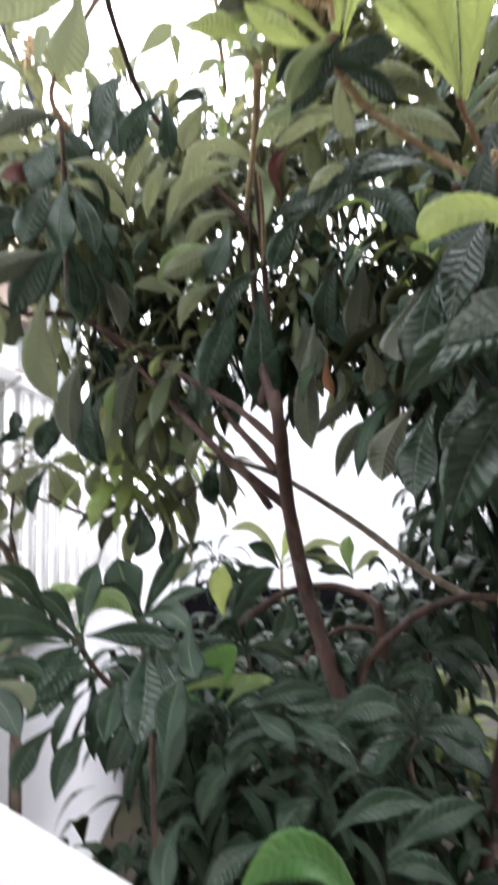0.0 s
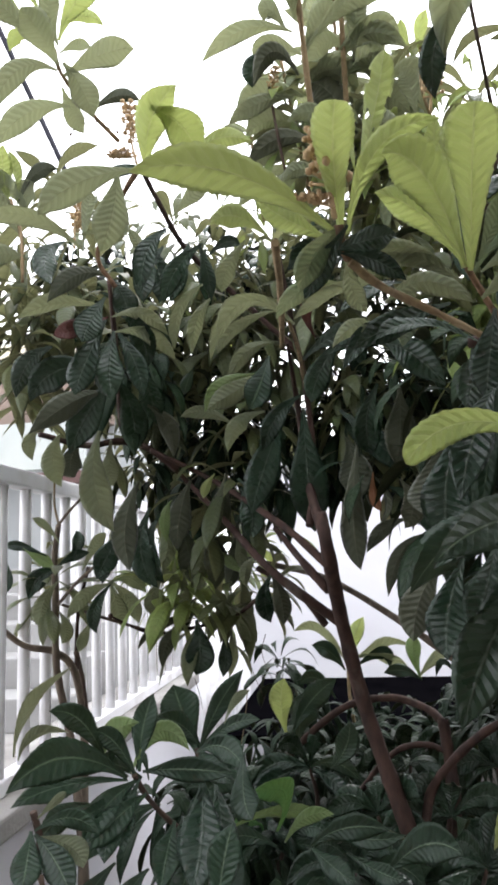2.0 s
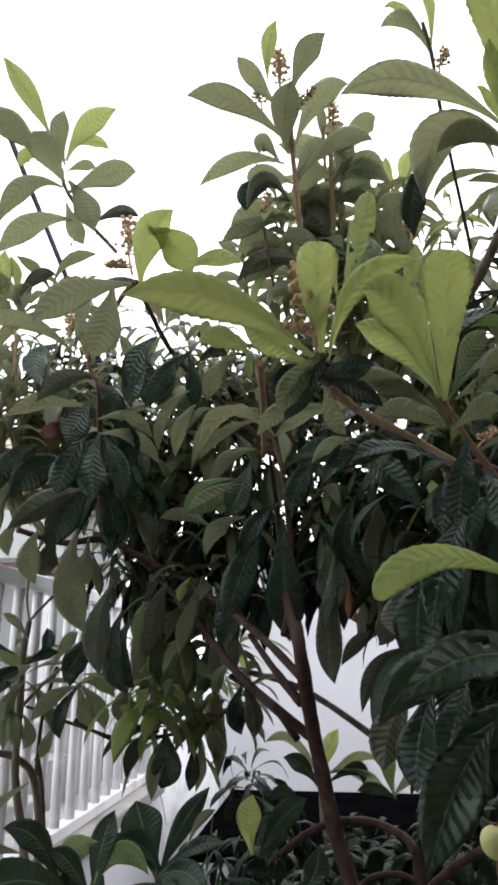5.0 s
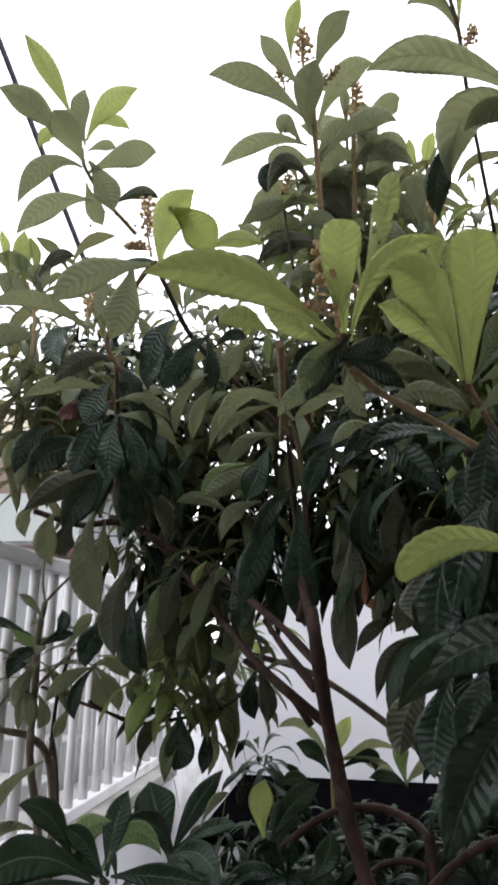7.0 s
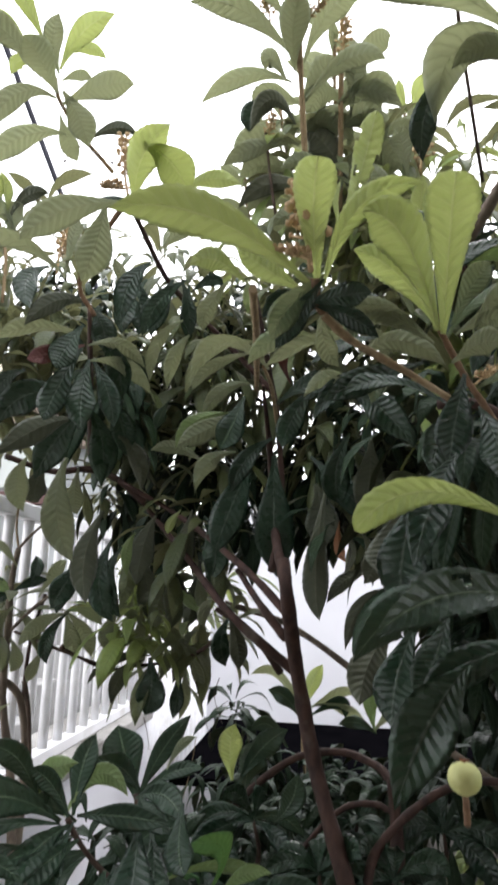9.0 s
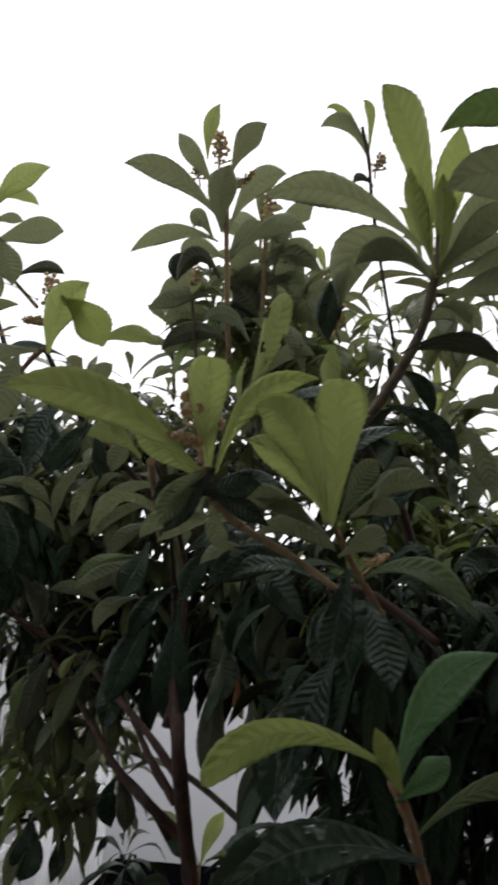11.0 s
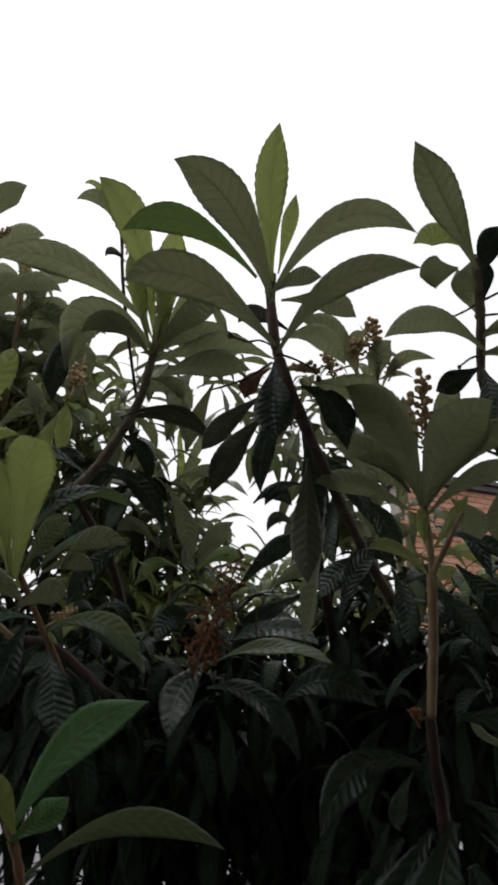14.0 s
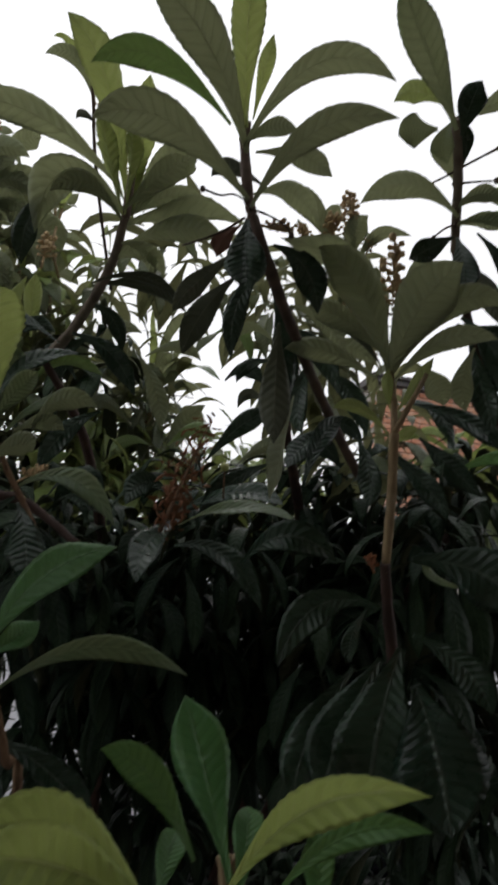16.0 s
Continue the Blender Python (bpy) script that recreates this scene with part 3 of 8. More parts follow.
leaf(spray, "young", (-0.595, 2.017, 4.088), (-0.626, 1.960, 4.112), (-0.675, 1.920, 4.146), (-0.37, 0.68, 0.63), 0.039)
leaf(spray, "mature", (-0.525, 2.091, 3.990), (-0.536, 1.989, 4.011), (-0.554, 1.913, 4.035), (-0.48, 0.29, 0.83), 0.092)
leaf(spray, "mature", (-0.513, 2.067, 4.043), (-0.512, 2.013, 4.102), (-0.491, 1.991, 4.173), (-0.35, 0.78, 0.52), 0.057)
leaf(spray, "young", (-0.498, 2.065, 4.053), (-0.428, 2.023, 4.132), (-0.331, 2.034, 4.196), (-0.36, 0.73, 0.58), 0.068)
leaf(spray, "young", (-0.488, 2.067, 4.089), (-0.427, 2.077, 4.118), (-0.386, 2.135, 4.122), (-0.58, 0.58, 0.57), 0.037)
leaf(spray, "mature", (-0.501, 2.129, 3.973), (-0.387, 2.122, 4.018), (-0.295, 2.152, 4.041), (-0.28, 0.75, 0.60), 0.081)
leaf(spray, "mature", (-0.513, 2.120, 4.045), (-0.475, 2.127, 4.067), (-0.444, 2.170, 4.086), (-0.68, 0.57, 0.46), 0.034)
leaf(spray, "mature", (-0.539, 2.093, 3.963), (-0.617, 2.024, 3.928), (-0.707, 2.043, 3.805), (-0.59, 0.70, 0.41), 0.064)
leaf(spray, "mature", (-0.525, 2.160, 3.881), (-0.616, 2.095, 3.833), (-0.724, 2.088, 3.726), (-0.57, 0.71, 0.41), 0.073)
leaf(spray, "mature", (-0.504, 2.117, 3.986), (-0.464, 2.148, 3.928), (-0.451, 2.204, 3.861), (-0.27, 0.84, 0.47), 0.085)
leaf(spray, "mature", (-0.532, 2.167, 3.938), (-0.517, 2.196, 3.883), (-0.499, 2.248, 3.842), (-0.33, 0.78, 0.54), 0.057)
leaf(spray, "young", (-0.624, 2.095, 4.082), (-0.647, 2.079, 4.089), (-0.680, 2.093, 4.050), (-0.38, 0.70, 0.61), 0.043)
leaf(spray, "dark", (-0.479, 2.294, 3.955), (-0.407, 2.318, 4.008), (-0.345, 2.366, 4.014), (-0.28, 0.78, 0.57), 0.044)
panicle(spray, (-0.346, 2.318, 3.755), (-0.360, 2.288, 3.950), 0.12, BUD, 1)
panicle(spray, (-0.356, 2.356, 3.809), (-0.439, 2.332, 3.801), 0.10, BUD, 2)
panicle(spray, (-0.465, 2.301, 3.730), (-0.544, 2.226, 3.699), 0.06, BUD, 3)
limb("twig", loquat_tree, [(-0.549, 2.258, 3.852), (-0.498, 2.247, 3.896), (-0.425, 2.361, 3.907)], .002, .0015, TWIG_DARK)

# upper left edge
spray = limb("shoot", loquat_tree, [(-0.739, 2.313, 3.385), (-0.756, 2.331, 3.560), (-0.789, 2.320, 3.685)], .006, .004, TWIG)
leaf(spray, "young", (-0.795, 2.317, 3.685), (-0.804, 2.292, 3.771), (-0.790, 2.264, 3.856), (-0.42, 0.77, 0.48), 0.060)
leaf(spray, "young", (-0.772, 2.329, 3.678), (-0.769, 2.313, 3.777), (-0.782, 2.278, 3.841), (0.17, 0.85, 0.49), 0.036)
leaf(spray, "young", (-0.835, 2.296, 3.676), (-0.853, 2.263, 3.765), (-0.857, 2.225, 3.843), (0.23, 0.81, 0.53), 0.039)
leaf(spray, "mature", (-0.741, 2.346, 3.653), (-0.806, 2.301, 3.736), (-0.890, 2.244, 3.747), (-0.43, 0.78, 0.47), 0.067)
leaf(spray, "dark", (-0.761, 2.334, 3.691), (-0.711, 2.346, 3.786), (-0.646, 2.378, 3.809), (-0.39, 0.79, 0.48), 0.048)
leaf(spray, "mature", (-0.748, 2.341, 3.639), (-0.748, 2.339, 3.711), (-0.718, 2.351, 3.752), (-0.41, 0.79, 0.46), 0.071)
leaf(spray, "mature", (-0.473, 2.143, 3.398), (-0.610, 2.068, 3.480), (-0.727, 1.974, 3.421), (-0.27, 0.34, 0.90), 0.072)
leaf(spray, "mature", (-0.756, 2.331, 3.560), (-0.819, 2.307, 3.654), (-0.883, 2.266, 3.684), (-0.43, 0.79, 0.44), 0.078)
leaf(spray, "mature", (-0.743, 2.322, 3.471), (-0.818, 2.306, 3.484), (-0.888, 2.292, 3.444), (-0.45, 0.81, 0.38), 0.076)

# left arch
spray = limb("shoot", loquat_tree, [(-0.374, 2.182, 3.280), (-0.413, 2.141, 3.376), (-0.298, 2.059, 3.517), (-0.222, 1.969, 3.527)], .007, .005, TWIG_RUST)
leaf(spray, "young", (-0.191, 1.927, 3.506), (-0.157, 1.858, 3.584), (-0.079, 1.825, 3.655), (-0.17, 0.75, 0.64), 0.089)
leaf(spray, "young", (-0.144, 1.851, 3.610), (-0.090, 1.894, 3.585), (-0.059, 1.967, 3.538), (0.34, -0.67, -0.66), 0.096)
leaf(spray, "young", (-0.065, 1.975, 3.561), (0.003, 1.980, 3.594), (0.082, 2.027, 3.598), (-0.40, 0.78, 0.48), 0.048)
leaf(spray, "mature", (-0.235, 1.921, 3.492), (-0.348, 1.844, 3.429), (-0.445, 1.804, 3.332), (-0.63, 0.72, 0.29), 0.082)
leaf(spray, "mature", (-0.274, 1.920, 3.473), (-0.290, 1.928, 3.381), (-0.332, 1.948, 3.284), (-0.37, 0.89, 0.25), 0.093)
limb("branch", loquat_tree, [(0.142, 2.812, 3.185), (-0.058, 2.688, 3.374), (-0.210, 2.442, 3.489), (-0.231, 2.163, 3.529), (-0.222, 1.969, 3.527)], .011, .007, BARK)
leaf(spray, "dark", (-0.207, 2.068, 3.557), (-0.274, 2.005, 3.550), (-0.325, 1.951, 3.493), (0.56, -0.82, 0.10), 0.037)
leaf(spray, "mature", (-0.196, 2.244, 3.530), (-0.142, 2.241, 3.582), (-0.094, 2.230, 3.616), (-0.20, 0.86, 0.46), 0.052)
leaf(spray, "mature", (-0.483, 2.104, 3.410), (-0.408, 2.160, 3.456), (-0.329, 2.203, 3.448), (-0.12, 0.04, 0.99), 0.041)
leaf(spray, "mature", (-0.270, 2.241, 3.365), (-0.307, 2.214, 3.422), (-0.338, 2.202, 3.477), (-0.28, 0.87, 0.40), 0.034)
leaf(spray, "mature", (-0.450, 2.119, 3.387), (-0.446, 2.150, 3.527), (-0.437, 2.166, 3.582), (-0.34, 0.83, 0.43), 0.038)
panicle(spray, (-0.497, 2.165, 3.410), (-0.504, 2.244, 3.597), 0.09, BUD, 4)

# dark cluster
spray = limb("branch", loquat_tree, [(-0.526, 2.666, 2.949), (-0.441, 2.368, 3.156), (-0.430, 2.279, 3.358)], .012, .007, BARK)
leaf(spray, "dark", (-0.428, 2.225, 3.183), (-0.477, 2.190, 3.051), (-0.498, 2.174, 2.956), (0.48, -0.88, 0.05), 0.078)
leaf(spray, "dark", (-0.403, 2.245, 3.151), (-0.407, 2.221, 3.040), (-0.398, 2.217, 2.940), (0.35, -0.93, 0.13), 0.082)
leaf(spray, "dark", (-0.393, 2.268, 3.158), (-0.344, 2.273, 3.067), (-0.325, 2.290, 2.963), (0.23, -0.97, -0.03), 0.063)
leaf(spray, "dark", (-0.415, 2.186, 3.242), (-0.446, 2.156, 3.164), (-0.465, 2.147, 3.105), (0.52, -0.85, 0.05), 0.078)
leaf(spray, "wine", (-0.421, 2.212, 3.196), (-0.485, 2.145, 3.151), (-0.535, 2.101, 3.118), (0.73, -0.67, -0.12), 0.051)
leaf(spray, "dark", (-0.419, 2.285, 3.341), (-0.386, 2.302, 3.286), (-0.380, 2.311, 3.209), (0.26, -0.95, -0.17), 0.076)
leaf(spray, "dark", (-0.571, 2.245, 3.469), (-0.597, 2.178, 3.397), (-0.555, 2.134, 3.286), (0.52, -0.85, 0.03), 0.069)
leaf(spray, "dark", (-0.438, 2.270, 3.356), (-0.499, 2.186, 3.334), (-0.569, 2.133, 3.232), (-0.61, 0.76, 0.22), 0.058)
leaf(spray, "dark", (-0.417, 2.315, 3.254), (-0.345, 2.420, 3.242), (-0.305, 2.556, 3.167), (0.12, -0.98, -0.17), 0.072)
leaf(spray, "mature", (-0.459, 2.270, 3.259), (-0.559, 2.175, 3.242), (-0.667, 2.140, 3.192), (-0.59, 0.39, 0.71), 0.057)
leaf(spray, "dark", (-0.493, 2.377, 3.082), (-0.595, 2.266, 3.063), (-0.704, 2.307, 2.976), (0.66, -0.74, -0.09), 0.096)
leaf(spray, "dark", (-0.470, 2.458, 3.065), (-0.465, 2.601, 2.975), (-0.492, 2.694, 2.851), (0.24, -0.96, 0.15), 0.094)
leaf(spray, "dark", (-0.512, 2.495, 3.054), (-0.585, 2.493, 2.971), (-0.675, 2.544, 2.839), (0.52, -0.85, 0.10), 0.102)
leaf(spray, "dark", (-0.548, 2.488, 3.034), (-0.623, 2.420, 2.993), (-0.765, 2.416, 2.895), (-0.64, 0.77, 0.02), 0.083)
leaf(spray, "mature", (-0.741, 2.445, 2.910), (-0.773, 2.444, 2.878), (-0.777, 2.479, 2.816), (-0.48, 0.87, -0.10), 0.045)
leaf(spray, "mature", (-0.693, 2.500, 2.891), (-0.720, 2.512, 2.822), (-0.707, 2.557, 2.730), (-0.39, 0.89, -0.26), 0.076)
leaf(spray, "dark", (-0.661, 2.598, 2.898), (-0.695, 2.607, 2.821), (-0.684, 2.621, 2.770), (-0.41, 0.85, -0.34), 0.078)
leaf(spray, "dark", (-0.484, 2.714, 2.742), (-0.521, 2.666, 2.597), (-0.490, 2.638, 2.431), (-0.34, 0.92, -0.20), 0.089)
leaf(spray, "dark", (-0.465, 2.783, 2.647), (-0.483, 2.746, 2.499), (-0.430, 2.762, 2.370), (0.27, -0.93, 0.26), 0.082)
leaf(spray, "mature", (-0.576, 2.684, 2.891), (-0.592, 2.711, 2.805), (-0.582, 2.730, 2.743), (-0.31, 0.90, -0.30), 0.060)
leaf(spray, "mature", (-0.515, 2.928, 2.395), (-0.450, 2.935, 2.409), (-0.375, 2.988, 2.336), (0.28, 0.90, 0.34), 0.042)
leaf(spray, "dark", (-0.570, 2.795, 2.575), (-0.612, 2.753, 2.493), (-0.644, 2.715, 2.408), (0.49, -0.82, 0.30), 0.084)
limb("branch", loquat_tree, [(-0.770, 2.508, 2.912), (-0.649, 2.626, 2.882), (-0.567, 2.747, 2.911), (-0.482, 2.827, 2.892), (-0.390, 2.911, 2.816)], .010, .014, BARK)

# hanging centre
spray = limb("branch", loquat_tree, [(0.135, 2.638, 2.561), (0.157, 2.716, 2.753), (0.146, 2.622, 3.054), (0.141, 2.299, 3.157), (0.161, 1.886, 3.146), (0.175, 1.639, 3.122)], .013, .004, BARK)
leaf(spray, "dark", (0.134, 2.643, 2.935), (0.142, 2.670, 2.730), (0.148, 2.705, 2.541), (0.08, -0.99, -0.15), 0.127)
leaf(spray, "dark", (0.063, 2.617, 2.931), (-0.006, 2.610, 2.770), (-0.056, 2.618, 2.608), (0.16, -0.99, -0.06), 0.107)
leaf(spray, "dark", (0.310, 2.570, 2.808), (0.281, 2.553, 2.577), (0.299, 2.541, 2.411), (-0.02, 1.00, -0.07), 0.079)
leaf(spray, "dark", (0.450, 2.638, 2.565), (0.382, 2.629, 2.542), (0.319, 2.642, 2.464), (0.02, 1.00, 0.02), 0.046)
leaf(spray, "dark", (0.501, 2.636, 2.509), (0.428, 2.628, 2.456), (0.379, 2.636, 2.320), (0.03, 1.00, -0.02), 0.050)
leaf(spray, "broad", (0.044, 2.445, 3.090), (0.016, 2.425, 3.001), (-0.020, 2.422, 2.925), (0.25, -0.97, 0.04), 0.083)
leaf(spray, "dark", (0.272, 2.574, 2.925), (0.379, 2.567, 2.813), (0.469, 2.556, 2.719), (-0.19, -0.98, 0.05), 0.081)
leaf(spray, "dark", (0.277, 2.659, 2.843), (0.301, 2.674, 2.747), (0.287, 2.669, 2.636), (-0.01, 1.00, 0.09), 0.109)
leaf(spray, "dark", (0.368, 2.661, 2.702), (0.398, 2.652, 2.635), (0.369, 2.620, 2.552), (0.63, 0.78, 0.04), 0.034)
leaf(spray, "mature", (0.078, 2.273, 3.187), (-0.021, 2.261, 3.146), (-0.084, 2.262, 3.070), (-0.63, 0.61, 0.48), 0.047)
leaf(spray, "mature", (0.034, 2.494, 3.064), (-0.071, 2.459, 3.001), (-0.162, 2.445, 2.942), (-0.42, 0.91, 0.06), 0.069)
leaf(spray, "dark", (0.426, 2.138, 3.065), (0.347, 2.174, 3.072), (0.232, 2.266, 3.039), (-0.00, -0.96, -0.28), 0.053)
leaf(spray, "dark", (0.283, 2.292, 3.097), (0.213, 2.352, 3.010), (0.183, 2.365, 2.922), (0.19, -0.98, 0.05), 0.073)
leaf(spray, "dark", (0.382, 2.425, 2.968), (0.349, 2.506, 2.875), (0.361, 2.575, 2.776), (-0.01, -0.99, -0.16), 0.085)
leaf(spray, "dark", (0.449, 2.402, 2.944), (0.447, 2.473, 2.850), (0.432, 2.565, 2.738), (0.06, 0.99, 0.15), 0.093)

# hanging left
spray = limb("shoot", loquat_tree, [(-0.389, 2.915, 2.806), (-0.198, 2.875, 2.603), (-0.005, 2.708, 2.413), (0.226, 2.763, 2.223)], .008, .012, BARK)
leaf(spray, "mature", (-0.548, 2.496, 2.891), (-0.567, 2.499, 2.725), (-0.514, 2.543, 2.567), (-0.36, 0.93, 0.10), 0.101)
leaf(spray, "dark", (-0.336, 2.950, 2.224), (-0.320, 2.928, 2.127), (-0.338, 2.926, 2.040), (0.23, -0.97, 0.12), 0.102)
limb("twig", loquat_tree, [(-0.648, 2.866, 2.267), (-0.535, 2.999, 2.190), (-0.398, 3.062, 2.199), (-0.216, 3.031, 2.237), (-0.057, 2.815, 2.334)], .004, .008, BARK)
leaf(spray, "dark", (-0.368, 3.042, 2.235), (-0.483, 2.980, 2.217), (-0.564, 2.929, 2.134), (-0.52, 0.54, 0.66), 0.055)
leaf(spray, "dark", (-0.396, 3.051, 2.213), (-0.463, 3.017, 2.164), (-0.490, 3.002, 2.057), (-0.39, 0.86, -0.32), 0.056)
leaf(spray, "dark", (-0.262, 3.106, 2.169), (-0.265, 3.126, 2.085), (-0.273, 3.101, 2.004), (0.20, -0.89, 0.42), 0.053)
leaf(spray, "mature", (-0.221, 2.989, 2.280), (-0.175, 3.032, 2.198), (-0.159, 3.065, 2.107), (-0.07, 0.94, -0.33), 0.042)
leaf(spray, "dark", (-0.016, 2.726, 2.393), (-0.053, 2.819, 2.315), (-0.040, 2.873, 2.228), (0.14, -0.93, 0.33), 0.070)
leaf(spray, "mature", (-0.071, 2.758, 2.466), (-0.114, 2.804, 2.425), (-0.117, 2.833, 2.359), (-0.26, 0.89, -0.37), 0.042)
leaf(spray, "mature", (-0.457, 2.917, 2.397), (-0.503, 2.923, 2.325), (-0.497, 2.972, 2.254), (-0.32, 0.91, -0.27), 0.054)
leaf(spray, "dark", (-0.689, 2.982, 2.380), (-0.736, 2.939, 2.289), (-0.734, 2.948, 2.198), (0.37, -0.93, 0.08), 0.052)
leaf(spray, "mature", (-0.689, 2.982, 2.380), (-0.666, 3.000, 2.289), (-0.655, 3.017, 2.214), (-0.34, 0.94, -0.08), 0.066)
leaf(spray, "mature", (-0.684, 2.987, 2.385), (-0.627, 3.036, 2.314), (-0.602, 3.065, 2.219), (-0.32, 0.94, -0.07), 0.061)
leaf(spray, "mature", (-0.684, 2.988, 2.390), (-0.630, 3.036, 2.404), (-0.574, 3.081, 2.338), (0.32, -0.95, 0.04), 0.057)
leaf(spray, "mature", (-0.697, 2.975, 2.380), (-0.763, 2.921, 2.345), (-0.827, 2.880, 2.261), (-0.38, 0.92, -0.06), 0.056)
leaf(spray, "young", (-0.218, 2.763, 2.758), (-0.241, 2.763, 2.726), (-0.253, 2.763, 2.682), (-0.22, 0.97, 0.08), 0.034)
leaf(spray, "dark", (-0.194, 2.883, 2.770), (-0.218, 2.879, 2.647), (-0.257, 2.882, 2.542), (-0.23, 0.97, -0.06), 0.089)
leaf(spray, "dark", (-0.334, 2.877, 2.748), (-0.373, 2.877, 2.640), (-0.389, 2.885, 2.499), (-0.28, 0.96, -0.07), 0.090)
leaf(spray, "dark", (-0.381, 2.920, 2.604), (-0.356, 2.930, 2.480), (-0.339, 2.976, 2.358), (-0.18, 0.94, -0.28), 0.091)
leaf(spray, "dark", (-0.284, 2.928, 2.584), (-0.250, 2.920, 2.479), (-0.277, 2.986, 2.339), (-0.18, 0.94, -0.30), 0.090)
leaf(spray, "dark", (-0.158, 2.890, 2.584), (-0.167, 2.886, 2.464), (-0.229, 2.970, 2.341), (-0.23, 0.93, -0.28), 0.073)
leaf(spray, "mature", (-0.442, 2.894, 2.644), (-0.430, 2.899, 2.539), (-0.455, 2.908, 2.418), (-0.27, 0.92, -0.29), 0.062)
leaf(spray, "dark", (-0.137, 2.871, 2.748), (-0.090, 2.823, 2.641), (-0.100, 2.807, 2.523), (0.16, -0.99, -0.05), 0.091)

# bright centre
spray = limb("shoot", loquat_tree, [(0.573, 1.604, 2.863), (0.483, 1.598, 2.920), (0.380, 1.540, 2.962), (0.327, 1.489, 2.994)], .0062, .006, TWIG)
leaf(spray, "young", (0.287, 1.442, 3.045), (0.124, 1.375, 3.130), (-0.048, 1.336, 3.136), (-0.15, 0.87, 0.47), 0.079)
leaf(spray, "young", (0.316, 1.443, 3.045), (0.313, 1.362, 3.126), (0.320, 1.294, 3.193), (-0.01, 0.71, 0.71), 0.075, blunt=2.1)
leaf(spray, "young", (0.364, 1.733, 3.315), (0.404, 1.727, 3.443), (0.434, 1.723, 3.590), (-0.09, 0.99, 0.06), 0.064, blunt=2.1, eaten=True)
leaf(spray, "young", (0.333, 1.471, 3.056), (0.393, 1.451, 3.188), (0.512, 1.472, 3.247), (-0.24, 0.94, 0.22), 0.050)
leaf(spray, "young", (0.279, 1.493, 3.052), (0.217, 1.487, 3.088), (0.156, 1.486, 3.138), (0.14, 0.95, 0.28), 0.046)
leaf(spray, "young", (0.156, 1.549, 3.100), (0.107, 1.539, 3.136), (0.051, 1.560, 3.134), (0.21, 0.92, 0.34), 0.047)
limb("shoot", loquat_tree, [(0.325, 1.487, 2.997), (0.313, 1.460, 3.020), (0.312, 1.447, 3.048)], .008, .006, TWIG_RUST)
leaf(spray, "young", (0.352, 1.614, 3.241), (0.349, 1.631, 3.293), (0.355, 1.669, 3.385), (-0.72, 0.59, 0.36), 0.021)
leaf(spray, "mature", (0.310, 1.450, 3.039), (0.264, 1.449, 2.993), (0.234, 1.470, 2.936), (0.25, -0.96, -0.09), 0.050)
leaf(spray, "dark", (0.306, 1.464, 3.009), (0.362, 1.444, 3.013), (0.414, 1.455, 3.022), (-0.42, -0.81, -0.41), 0.044)
leaf(spray, "dark", (0.320, 1.470, 3.001), (0.368, 1.478, 2.988), (0.431, 1.534, 2.964), (-0.21, -0.94, -0.27), 0.037)
leaf(spray, "dark", (0.302, 1.480, 3.006), (0.261, 1.475, 3.019), (0.211, 1.502, 2.995), (0.05, -0.92, -0.38), 0.041)
leaf(spray, "mature", (0.325, 1.490, 2.992), (0.330, 1.526, 2.953), (0.356, 1.566, 2.919), (0.01, 0.94, 0.33), 0.037)
leaf(spray, "mature", (0.301, 1.584, 2.986), (0.232, 1.591, 2.986), (0.168, 1.638, 2.947), (0.07, -0.94, -0.33), 0.040)
leaf(spray, "mature", (0.415, 1.579, 3.041), (0.377, 1.591, 2.998), (0.369, 1.545, 3.054), (0.28, -0.93, 0.23), 0.028)
panicle(spray, (0.306, 1.401, 3.040), (0.280, 1.412, 3.209), 0.12, BUD, 5)
panicle(spray, (0.307, 1.396, 3.059), (0.250, 1.415, 3.089), 0.07, BUD, 6)
limb("shoot", loquat_tree, [(0.110, 2.278, 3.079), (0.156, 1.869, 3.079), (0.175, 1.625, 3.109)], .007, .006, TWIG)
limb("shoot", loquat_tree, [(0.150, 2.574, 3.023), (0.157, 2.268, 3.075), (0.159, 2.011, 3.065)], .007, .003, TWIG)
leaf(spray, "mature", (0.159, 2.011, 3.065), (0.058, 1.965, 3.115), (-0.041, 2.041, 3.032), (-0.24, 0.43, 0.87), 0.056)
leaf(spray, "dark", (0.181, 2.287, 3.045), (0.281, 2.202, 3.078), (0.348, 2.203, 3.036), (0.03, -0.96, -0.28), 0.062)
leaf(spray, "wine", (0.210, 2.221, 3.096), (0.194, 2.170, 3.148), (0.225, 2.122, 3.182), (0.06, -0.95, -0.31), 0.034)

# bright right
spray = limb("shoot", loquat_tree, [(0.675, 1.639, 2.798), (0.639, 1.640, 2.862), (0.605, 1.632, 2.913), (0.572, 1.611, 2.967), (0.547, 1.582, 3.005), (0.538, 1.564, 3.023)], .007, .004, TWIG_RUST)
leaf(spray, "young", (0.532, 1.526, 2.990), (0.470, 1.439, 3.115), (0.393, 1.400, 3.150), (-0.03, 0.80, 0.60), 0.090)
leaf(spray, "young", (0.548, 1.526, 2.984), (0.549, 1.422, 3.102), (0.546, 1.338, 3.186), (0.16, 0.72, 0.67), 0.094, blunt=2.1)
leaf(spray, "young", (0.526, 1.542, 3.008), (0.460, 1.491, 3.076), (0.379, 1.465, 3.112), (-0.06, 0.85, 0.53), 0.058)
